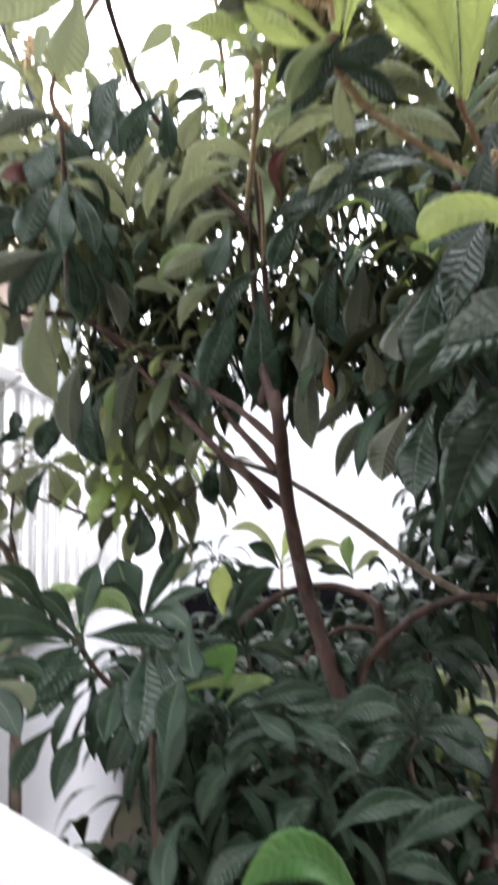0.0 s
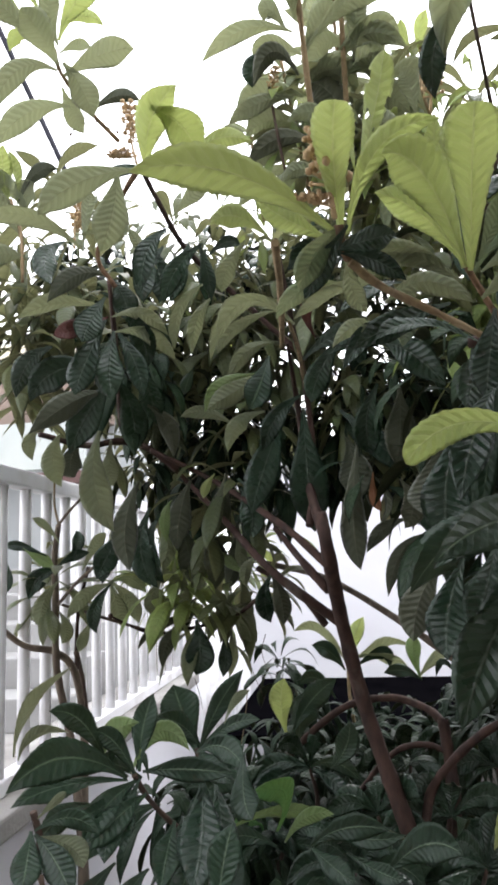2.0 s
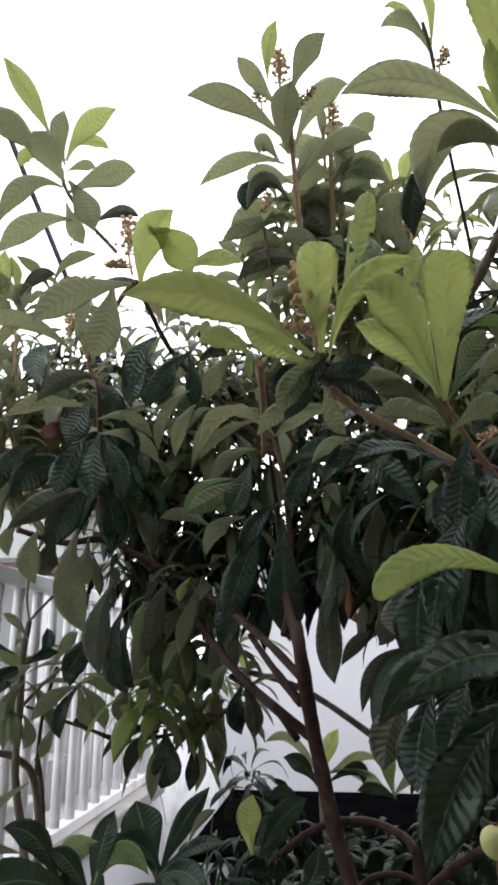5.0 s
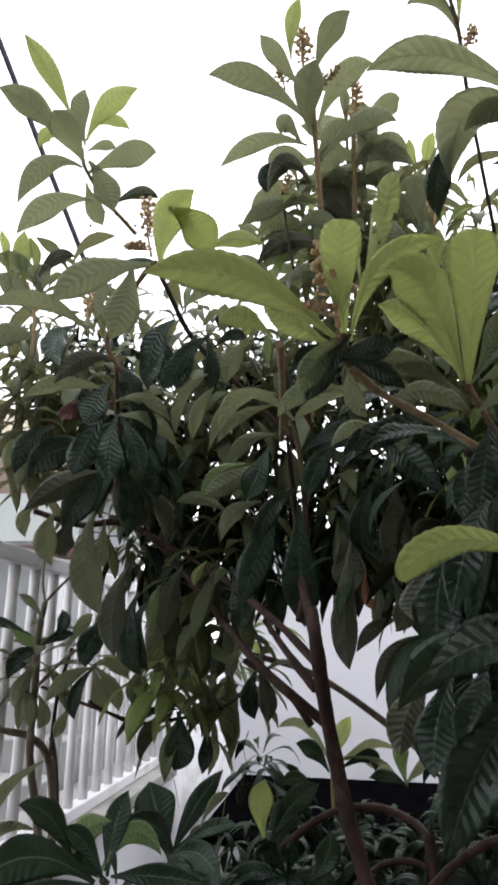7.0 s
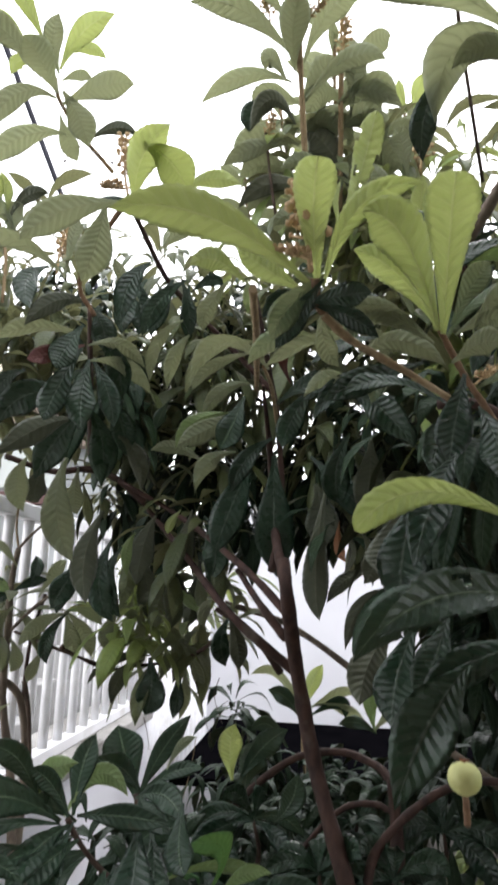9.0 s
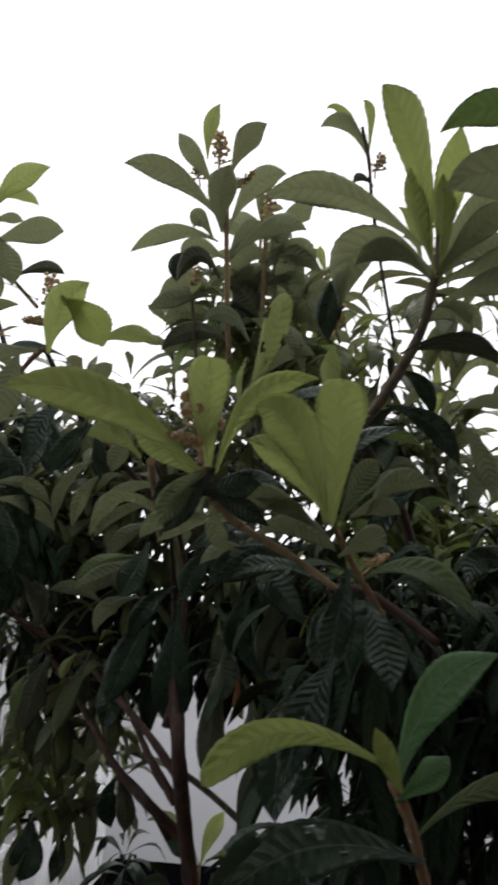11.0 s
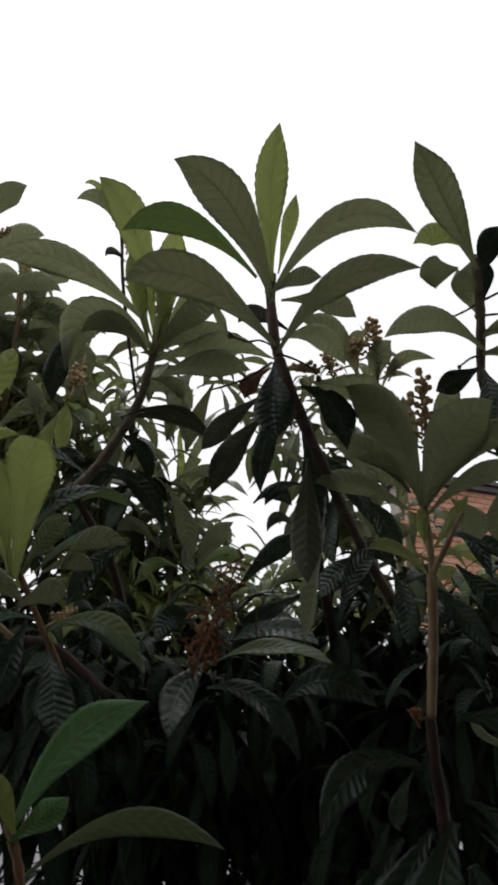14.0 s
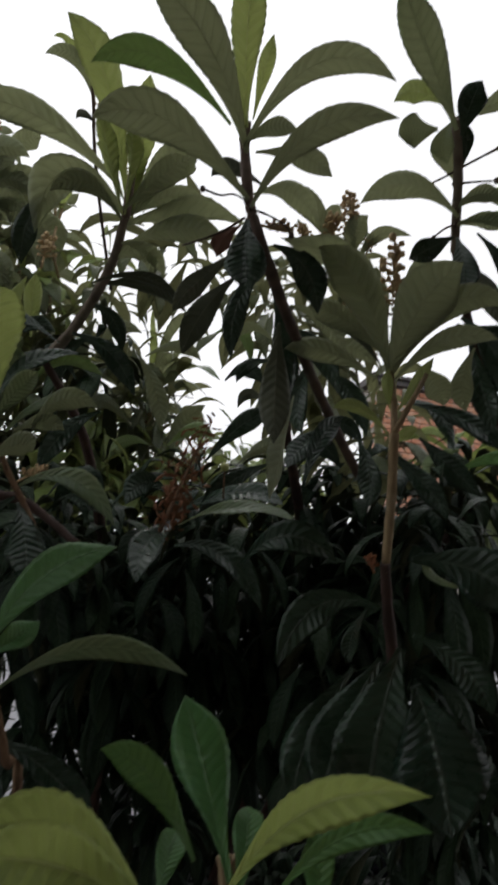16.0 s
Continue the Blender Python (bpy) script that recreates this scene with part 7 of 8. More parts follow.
# behind trunk
spray = low_loquat
spray = limb("shoot", low_loquat, [(0.269, 3.973, -0.030), (0.246, 3.959, 0.801), (0.202, 4.027, 1.571), (0.182, 4.088, 1.751), (0.177, 4.133, 1.898)], .008, .005, TWIG)
leaf(spray, "young", (0.184, 4.137, 1.917), (0.222, 4.162, 2.036), (0.276, 4.174, 2.137), (-0.02, 0.99, -0.12), 0.075)
leaf(spray, "mature", (0.166, 4.133, 1.907), (0.048, 4.146, 2.063), (-0.097, 4.116, 2.074), (0.35, 0.75, 0.56), 0.074)
leaf(spray, "broad", (0.153, 4.127, 1.885), (0.088, 4.137, 1.966), (-0.006, 4.127, 2.001), (0.06, -0.99, 0.14), 0.081)
leaf(spray, "mature", (0.189, 4.133, 1.898), (0.355, 4.156, 1.989), (0.512, 4.139, 1.987), (-0.21, 0.68, 0.70), 0.075)
leaf(spray, "broad", (0.217, 4.131, 1.884), (0.357, 4.148, 1.952), (0.390, 4.129, 1.882), (0.00, -0.99, 0.14), 0.069)
leaf(spray, "mature", (0.219, 4.141, 1.924), (0.366, 4.142, 1.929), (0.514, 4.103, 1.843), (0.23, 0.73, 0.64), 0.069)
leaf(spray, "young", (-0.035, 3.109, 1.812), (-0.047, 3.113, 1.906), (-0.032, 3.126, 1.995), (-0.12, 0.97, -0.20), 0.087)
leaf(spray, "broad", (-0.003, 3.112, 1.801), (0.069, 3.129, 1.910), (0.169, 3.159, 1.982), (0.08, -0.98, 0.20), 0.087)
leaf(spray, "broad", (0.017, 3.115, 1.780), (0.035, 3.120, 1.861), (0.087, 3.134, 1.923), (0.10, -0.97, 0.21), 0.108)
leaf(spray, "bright", (0.534, 3.964, 1.865), (0.513, 3.995, 1.979), (0.531, 4.006, 2.057), (0.06, 0.99, -0.14), 0.072)
leaf(spray, "mature", (0.534, 3.964, 1.865), (0.608, 3.968, 1.940), (0.677, 3.961, 1.984), (0.08, 0.99, -0.15), 0.055)
leaf(spray, "broad", (0.526, 3.962, 1.852), (0.453, 3.980, 1.886), (0.358, 3.986, 1.876), (-0.04, -0.99, 0.16), 0.061)
leaf(spray, "broad", (0.121, 3.682, 1.824), (0.046, 3.691, 1.901), (-0.033, 3.678, 1.876), (0.07, -0.98, 0.17), 0.067)

# lower broad
spray = low_loquat
leaf(spray, "broad", (-0.118, 2.178, 1.496), (-0.099, 2.251, 1.589), (-0.097, 2.332, 1.695), (0.14, -0.94, 0.32), 0.078)
leaf(spray, "broad", (-0.382, 2.359, 1.844), (-0.477, 2.266, 1.912), (-0.568, 2.131, 1.895), (0.56, -0.82, 0.14), 0.063)
leaf(spray, "broad", (-0.343, 2.304, 1.606), (-0.370, 2.218, 1.577), (-0.365, 2.115, 1.504), (0.37, -0.69, 0.62), 0.062)
leaf(spray, "bright", (-0.128, 2.508, 1.658), (0.014, 2.523, 1.706), (0.177, 2.474, 1.703), (-0.12, 0.77, 0.63), 0.067)
leaf(spray, "mature", (0.174, 2.677, 1.540), (0.287, 2.676, 1.590), (0.400, 2.640, 1.580), (-0.06, 0.85, 0.53), 0.051)
leaf(spray, "broad", (-0.251, 2.471, 1.634), (-0.245, 2.356, 1.568), (-0.277, 2.258, 1.521), (0.29, -0.75, 0.60), 0.066)
leaf(spray, "broad", (-0.432, 2.279, 1.629), (-0.462, 2.182, 1.592), (-0.462, 2.092, 1.536), (0.45, -0.67, 0.59), 0.062)
leaf(spray, "broad", (-0.347, 2.427, 1.743), (-0.421, 2.312, 1.731), (-0.473, 2.185, 1.677), (0.50, -0.78, 0.38), 0.068)
leaf(spray, "broad", (0.079, 2.510, 1.480), (-0.001, 2.438, 1.425), (-0.019, 2.343, 1.357), (0.24, -0.77, 0.59), 0.076)
leaf(spray, "broad", (0.137, 2.649, 1.480), (0.228, 2.582, 1.455), (0.300, 2.496, 1.396), (-0.26, -0.82, 0.50), 0.072)
leaf(spray, "broad", (0.338, 2.118, 1.446), (0.432, 2.097, 1.521), (0.556, 2.031, 1.552), (-0.38, -0.88, 0.28), 0.067)
leaf(spray, "broad", (0.170, 1.993, 1.476), (0.096, 1.939, 1.456), (0.046, 1.867, 1.416), (0.33, -0.72, 0.61), 0.054)
leaf(spray, "broad", (0.436, 1.813, 1.547), (0.520, 1.805, 1.614), (0.611, 1.772, 1.659), (-0.30, -0.90, 0.33), 0.063)
leaf(spray, "broad", (0.518, 1.630, 1.570), (0.475, 1.658, 1.595), (0.400, 1.673, 1.580), (-0.17, -0.89, 0.43), 0.046)
leaf(spray, "broad", (-0.261, 2.547, 1.705), (-0.200, 2.609, 1.754), (-0.089, 2.600, 1.764), (0.15, -0.97, 0.21), 0.071)
leaf(spray, "broad", (-0.029, 2.603, 1.576), (-0.124, 2.600, 1.603), (-0.220, 2.536, 1.591), (0.46, -0.86, 0.24), 0.068)
leaf(spray, "broad", (-0.496, 2.247, 1.797), (-0.529, 2.167, 1.797), (-0.560, 2.071, 1.757), (0.65, -0.64, 0.42), 0.062)
leaf(spray, "broad", (-0.044, 2.078, 1.472), (-0.067, 1.998, 1.428), (-0.046, 1.923, 1.381), (0.17, -0.63, 0.76), 0.063)
leaf(spray, "broad", (0.293, 2.420, 1.396), (0.229, 2.379, 1.376), (0.194, 2.314, 1.331), (0.29, -0.71, 0.64), 0.068)

# far right hang
spray = loquat_tree
leaf(spray, "dark", (1.509, 1.247, 3.481), (1.564, 1.232, 3.399), (1.598, 1.239, 3.301), (-0.62, -0.68, -0.39), 0.044)
leaf(spray, "dark", (1.524, 1.340, 3.323), (1.583, 1.308, 3.223), (1.639, 1.290, 3.064), (-0.64, -0.72, -0.26), 0.069)
leaf(spray, "dark", (1.533, 1.362, 3.327), (1.590, 1.311, 3.290), (1.645, 1.250, 3.261), (-0.73, -0.59, -0.35), 0.045)
leaf(spray, "dark", (1.557, 1.373, 3.293), (1.579, 1.369, 3.184), (1.598, 1.360, 3.077), (-0.61, -0.77, -0.20), 0.055)

# shade leaves: mostly the dark kind, whose colour holds the under-tree shade
spray = low_loquat
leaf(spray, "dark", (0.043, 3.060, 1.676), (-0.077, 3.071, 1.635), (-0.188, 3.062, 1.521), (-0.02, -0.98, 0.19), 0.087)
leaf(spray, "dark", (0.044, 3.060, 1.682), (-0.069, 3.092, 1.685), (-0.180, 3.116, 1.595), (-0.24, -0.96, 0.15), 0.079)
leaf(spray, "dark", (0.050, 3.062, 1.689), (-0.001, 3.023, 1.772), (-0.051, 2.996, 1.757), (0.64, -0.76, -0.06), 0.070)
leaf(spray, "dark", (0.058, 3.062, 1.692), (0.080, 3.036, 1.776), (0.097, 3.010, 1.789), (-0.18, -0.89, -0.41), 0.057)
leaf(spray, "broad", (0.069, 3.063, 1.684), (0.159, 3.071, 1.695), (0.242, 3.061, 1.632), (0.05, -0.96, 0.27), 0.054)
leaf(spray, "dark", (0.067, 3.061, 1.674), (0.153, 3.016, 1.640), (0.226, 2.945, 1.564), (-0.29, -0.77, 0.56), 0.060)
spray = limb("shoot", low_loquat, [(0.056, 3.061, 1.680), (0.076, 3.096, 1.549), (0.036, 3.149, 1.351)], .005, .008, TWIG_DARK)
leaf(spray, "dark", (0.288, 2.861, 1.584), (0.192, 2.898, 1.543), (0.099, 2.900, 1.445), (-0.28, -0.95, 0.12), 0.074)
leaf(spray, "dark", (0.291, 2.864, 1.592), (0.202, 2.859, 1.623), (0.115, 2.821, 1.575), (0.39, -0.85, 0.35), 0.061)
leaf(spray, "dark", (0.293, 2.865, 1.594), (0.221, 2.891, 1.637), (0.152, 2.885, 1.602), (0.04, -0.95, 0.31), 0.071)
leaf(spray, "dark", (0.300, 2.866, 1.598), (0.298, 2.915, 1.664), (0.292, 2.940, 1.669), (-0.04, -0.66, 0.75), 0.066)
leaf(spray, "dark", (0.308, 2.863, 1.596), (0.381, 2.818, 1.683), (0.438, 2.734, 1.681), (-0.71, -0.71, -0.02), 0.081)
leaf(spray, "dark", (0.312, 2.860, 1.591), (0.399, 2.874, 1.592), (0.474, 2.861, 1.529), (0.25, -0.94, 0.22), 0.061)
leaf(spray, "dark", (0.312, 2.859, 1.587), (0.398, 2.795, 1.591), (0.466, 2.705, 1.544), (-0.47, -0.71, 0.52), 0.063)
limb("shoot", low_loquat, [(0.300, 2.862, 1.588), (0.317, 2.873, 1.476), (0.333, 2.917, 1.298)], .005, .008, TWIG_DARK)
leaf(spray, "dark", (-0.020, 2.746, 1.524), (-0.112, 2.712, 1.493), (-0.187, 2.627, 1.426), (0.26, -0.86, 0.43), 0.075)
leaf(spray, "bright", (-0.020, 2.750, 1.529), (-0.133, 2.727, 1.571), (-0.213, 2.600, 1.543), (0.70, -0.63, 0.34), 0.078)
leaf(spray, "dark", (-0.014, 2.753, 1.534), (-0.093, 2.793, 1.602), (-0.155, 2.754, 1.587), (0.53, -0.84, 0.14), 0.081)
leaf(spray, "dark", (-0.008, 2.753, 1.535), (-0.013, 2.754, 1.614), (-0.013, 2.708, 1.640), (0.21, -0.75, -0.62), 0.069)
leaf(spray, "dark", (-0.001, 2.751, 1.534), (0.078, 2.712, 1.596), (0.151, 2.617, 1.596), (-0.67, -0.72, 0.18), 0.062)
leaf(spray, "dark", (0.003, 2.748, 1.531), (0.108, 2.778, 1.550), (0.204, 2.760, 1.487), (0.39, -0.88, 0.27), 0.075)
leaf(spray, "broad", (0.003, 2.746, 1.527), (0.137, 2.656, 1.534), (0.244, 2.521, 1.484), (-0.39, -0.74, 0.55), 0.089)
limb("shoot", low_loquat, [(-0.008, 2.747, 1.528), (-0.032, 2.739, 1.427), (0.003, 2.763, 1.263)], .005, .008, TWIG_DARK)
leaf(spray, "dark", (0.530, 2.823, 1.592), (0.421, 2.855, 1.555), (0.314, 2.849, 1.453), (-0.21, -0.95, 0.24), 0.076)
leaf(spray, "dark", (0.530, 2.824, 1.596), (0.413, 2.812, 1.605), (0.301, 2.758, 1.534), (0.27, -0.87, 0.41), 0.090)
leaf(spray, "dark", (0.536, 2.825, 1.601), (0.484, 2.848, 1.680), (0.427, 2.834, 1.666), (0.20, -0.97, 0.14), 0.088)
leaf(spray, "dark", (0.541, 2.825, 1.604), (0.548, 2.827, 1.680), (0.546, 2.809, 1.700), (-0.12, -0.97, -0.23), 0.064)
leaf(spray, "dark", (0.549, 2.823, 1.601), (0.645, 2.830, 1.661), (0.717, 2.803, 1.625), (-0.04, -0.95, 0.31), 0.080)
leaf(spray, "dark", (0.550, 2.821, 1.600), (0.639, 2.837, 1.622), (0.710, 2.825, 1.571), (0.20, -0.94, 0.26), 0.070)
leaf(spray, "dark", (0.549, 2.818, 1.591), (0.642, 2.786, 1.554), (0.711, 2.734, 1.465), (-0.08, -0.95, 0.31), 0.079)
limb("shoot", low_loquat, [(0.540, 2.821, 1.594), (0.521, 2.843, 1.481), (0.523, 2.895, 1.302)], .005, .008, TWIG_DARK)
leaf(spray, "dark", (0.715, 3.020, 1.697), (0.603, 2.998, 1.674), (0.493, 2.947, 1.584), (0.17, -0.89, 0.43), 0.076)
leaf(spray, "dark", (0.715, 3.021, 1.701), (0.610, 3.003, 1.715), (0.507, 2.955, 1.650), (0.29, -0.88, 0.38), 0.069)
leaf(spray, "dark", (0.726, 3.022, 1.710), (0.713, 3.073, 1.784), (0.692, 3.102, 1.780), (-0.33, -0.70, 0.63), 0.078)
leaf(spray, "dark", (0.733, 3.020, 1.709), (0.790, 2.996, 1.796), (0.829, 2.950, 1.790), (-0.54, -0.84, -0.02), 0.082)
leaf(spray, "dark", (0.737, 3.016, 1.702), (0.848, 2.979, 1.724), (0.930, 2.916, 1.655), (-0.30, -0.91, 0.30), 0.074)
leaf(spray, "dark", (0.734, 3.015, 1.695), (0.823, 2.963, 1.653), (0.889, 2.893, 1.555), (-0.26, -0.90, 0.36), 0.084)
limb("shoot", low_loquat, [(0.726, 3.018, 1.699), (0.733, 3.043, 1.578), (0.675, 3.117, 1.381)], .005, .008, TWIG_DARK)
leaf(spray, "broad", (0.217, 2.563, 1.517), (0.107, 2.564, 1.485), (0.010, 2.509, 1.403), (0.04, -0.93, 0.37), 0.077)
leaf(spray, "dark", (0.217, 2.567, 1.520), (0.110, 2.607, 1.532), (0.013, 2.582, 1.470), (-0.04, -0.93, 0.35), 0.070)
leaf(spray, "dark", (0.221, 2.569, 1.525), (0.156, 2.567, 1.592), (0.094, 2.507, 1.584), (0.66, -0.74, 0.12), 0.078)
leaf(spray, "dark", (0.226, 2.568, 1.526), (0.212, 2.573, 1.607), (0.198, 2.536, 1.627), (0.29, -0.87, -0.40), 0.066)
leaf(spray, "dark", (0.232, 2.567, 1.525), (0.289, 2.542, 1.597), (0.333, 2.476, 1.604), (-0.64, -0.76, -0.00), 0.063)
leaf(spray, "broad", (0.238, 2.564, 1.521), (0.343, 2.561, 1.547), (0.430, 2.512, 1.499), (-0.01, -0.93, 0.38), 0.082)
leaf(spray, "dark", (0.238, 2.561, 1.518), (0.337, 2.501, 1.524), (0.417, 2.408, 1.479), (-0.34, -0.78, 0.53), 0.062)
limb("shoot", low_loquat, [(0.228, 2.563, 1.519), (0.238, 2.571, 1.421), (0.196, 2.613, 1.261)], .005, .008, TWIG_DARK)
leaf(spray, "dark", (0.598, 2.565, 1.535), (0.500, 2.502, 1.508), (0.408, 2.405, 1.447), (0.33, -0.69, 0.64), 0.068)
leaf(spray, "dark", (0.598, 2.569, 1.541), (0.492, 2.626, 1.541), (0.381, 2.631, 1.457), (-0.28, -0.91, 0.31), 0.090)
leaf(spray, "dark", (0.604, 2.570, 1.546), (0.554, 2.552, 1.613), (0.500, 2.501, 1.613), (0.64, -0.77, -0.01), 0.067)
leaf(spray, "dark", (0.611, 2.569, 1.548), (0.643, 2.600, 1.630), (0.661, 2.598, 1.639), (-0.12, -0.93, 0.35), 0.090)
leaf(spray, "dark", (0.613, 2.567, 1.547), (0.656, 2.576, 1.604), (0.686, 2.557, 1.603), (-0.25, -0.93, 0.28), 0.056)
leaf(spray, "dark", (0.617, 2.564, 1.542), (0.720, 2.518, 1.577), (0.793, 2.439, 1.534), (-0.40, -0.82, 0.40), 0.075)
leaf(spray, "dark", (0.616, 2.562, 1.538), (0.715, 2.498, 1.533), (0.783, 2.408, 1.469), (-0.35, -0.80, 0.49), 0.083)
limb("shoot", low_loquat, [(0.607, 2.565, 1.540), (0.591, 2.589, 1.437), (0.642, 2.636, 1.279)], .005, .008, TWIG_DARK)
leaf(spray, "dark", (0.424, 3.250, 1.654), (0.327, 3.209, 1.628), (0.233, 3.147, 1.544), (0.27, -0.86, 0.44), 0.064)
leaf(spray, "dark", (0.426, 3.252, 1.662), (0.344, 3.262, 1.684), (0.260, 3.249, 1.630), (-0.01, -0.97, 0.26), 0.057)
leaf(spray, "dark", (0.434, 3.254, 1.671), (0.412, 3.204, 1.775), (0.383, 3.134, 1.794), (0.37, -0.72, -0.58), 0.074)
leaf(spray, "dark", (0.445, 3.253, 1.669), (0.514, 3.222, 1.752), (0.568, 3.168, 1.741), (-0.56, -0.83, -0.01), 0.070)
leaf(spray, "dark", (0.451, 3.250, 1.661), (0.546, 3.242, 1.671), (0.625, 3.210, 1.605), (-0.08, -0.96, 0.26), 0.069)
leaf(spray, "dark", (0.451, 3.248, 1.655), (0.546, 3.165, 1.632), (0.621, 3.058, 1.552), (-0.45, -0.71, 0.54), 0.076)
limb("shoot", low_loquat, [(0.438, 3.251, 1.659), (0.418, 3.275, 1.526), (0.391, 3.332, 1.317)], .005, .008, TWIG_DARK)
leaf(spray, "broad", (-0.175, 2.832, 1.600), (-0.274, 2.775, 1.581), (-0.340, 2.640, 1.520), (0.44, -0.77, 0.46), 0.076)
leaf(spray, "dark", (-0.176, 2.838, 1.606), (-0.278, 2.845, 1.626), (-0.351, 2.754, 1.588), (0.42, -0.84, 0.33), 0.071)
leaf(spray, "dark", (-0.168, 2.843, 1.612), (-0.218, 2.923, 1.687), (-0.252, 2.917, 1.689), (0.38, -0.93, 0.00), 0.089)
leaf(spray, "dark", (-0.154, 2.838, 1.608), (-0.055, 2.871, 1.640), (0.037, 2.850, 1.587), (0.52, -0.82, 0.23), 0.073)
leaf(spray, "dark", (-0.153, 2.829, 1.600), (-0.053, 2.755, 1.576), (0.034, 2.649, 1.514), (-0.14, -0.82, 0.55), 0.071)
limb("shoot", low_loquat, [(-0.163, 2.834, 1.603), (-0.150, 2.800, 1.507), (-0.176, 2.804, 1.345)], .005, .008, TWIG_DARK)

# trunk
limb("trunk", loquat_tree, [(0.538, 2.590, -0.040), (0.517, 2.607, 0.771), (0.463, 2.676, 1.320), (0.408, 2.762, 1.536), (0.287, 2.834, 1.914), (0.221, 2.733, 2.246), (0.197, 2.530, 2.482), (0.179, 2.572, 2.593)], 0.034, 0.020, BARK, 8, 12)
limb("branch", loquat_tree, [(0.183, 2.539, 2.546), (0.137, 2.689, 2.708), (0.115, 2.722, 2.935), (0.108, 2.574, 3.082), (0.113, 2.412, 3.133)], 0.018, 0.004, BARK)
limb("branch", loquat_tree, [(0.204, 2.554, 2.420), (0.056, 2.661, 2.556), (-0.228, 2.917, 2.751), (-0.461, 2.799, 2.881)], 0.015, 0.008, BARK)

# low arches
spray = limb("branch", loquat_tree, [(-0.092, 3.097, -0.030), (-0.118, 3.090, 0.785), (-0.164, 3.175, 1.505), (-0.088, 3.149, 1.643), (0.166, 3.134, 1.867), (0.358, 3.162, 1.911), (0.494, 3.090, 1.889), (0.554, 3.010, 1.848)], .013, .015, BARK)
limb("branch", loquat_tree, [(0.217, 2.976, 1.595), (0.326, 3.004, 1.713), (0.411, 3.011, 1.768), (0.506, 3.000, 1.775), (0.566, 2.980, 1.740)], .010, .011, BARK)
limb("branch", loquat_tree, [(0.603, 2.766, -0.030), (0.582, 2.747, 0.702), (0.537, 2.813, 1.327), (0.561, 2.932, 1.597), (0.559, 2.984, 1.749), (0.551, 3.014, 1.861)], .030, .020, BARK)
limb("branch", loquat_tree, [(0.489, 2.624, -0.030), (0.467, 2.608, 0.772), (0.425, 2.696, 1.470), (0.454, 2.790, 1.588), (0.498, 2.849, 1.693), (0.649, 2.860, 1.836), (0.796, 2.835, 1.910), (0.959, 2.776, 1.922)], .020, .012, BARK)
limb("branch", loquat_tree, [(-0.133, 3.386, 2.442), (0.153, 3.332, 2.361), (0.464, 3.189, 2.172), (0.694, 3.077, 2.000), (0.919, 2.918, 1.868)], .012, .015, BARK_GREY)
limb("branch", loquat_tree, [(0.161, 2.812, 2.222), (0.071, 2.784, 2.342), (-0.089, 2.931, 2.423)], .014, .010, BARK)
limb("branch", loquat_tree, [(0.188, 2.658, 2.345), (0.095, 2.705, 2.450), (-0.009, 2.870, 2.567)], .016, .010, BARK)

# slender shoots behind the tallest one
sprout(loquat_tree, [(0.347, 2.811, 3.731), (0.328, 2.567, 4.149), (0.323, 2.378, 4.392)], .008, 15, 0.25, "mature", 1)
sprout(loquat_tree, [(0.500, 2.900, 3.765), (0.482, 2.733, 4.073), (0.446, 2.556, 4.329)], .008, 15, 0.23, "mature", 2)
sprout(loquat_tree, [(0.186, 2.855, 3.860), (0.151, 2.720, 4.090), (0.121, 2.598, 4.265)], .008, 13, 0.22, "mature", 3)
sprout(loquat_tree, [(0.642, 2.984, 3.798), (0.603, 2.838, 4.079), (0.586, 2.697, 4.295)], .008, 13, 0.22, "mature", 4)
sprout(loquat_tree, [(0.400, 3.031, 3.729), (0.394, 2.897, 3.998), (0.376, 2.769, 4.208)], .008, 15, 0.22, "mature", 5)
sprout(loquat_tree, [(-0.011, 2.967, 3.824), (-0.025, 2.868, 4.009), (-0.035, 2.785, 4.145)], .008, 11, 0.20, "mature", 6)

# threads
limb("twig", loquat_tree, [(-0.085, 3.024, 2.173), (-0.109, 3.073, 2.097), (-0.068, 3.031, 2.008)], .0016, .001, TWIG_DARK)
limb("twig", loquat_tree, [(-0.176, 3.119, 2.129), (-0.159, 3.125, 2.029), (-0.101, 3.044, 1.930)], .0016, .001, TWIG_DARK)
limb("twig", loquat_tree, [(-0.407, 3.179, 1.991), (-0.387, 3.172, 1.932), (-0.369, 3.149, 1.877)], .0016, .001, TWIG_DARK)
limb("twig", loquat_tree, [(-0.186, 3.149, 1.936), (-0.191, 3.100, 1.839), (-0.200, 3.020, 1.745)], .0016, .001, TWIG)

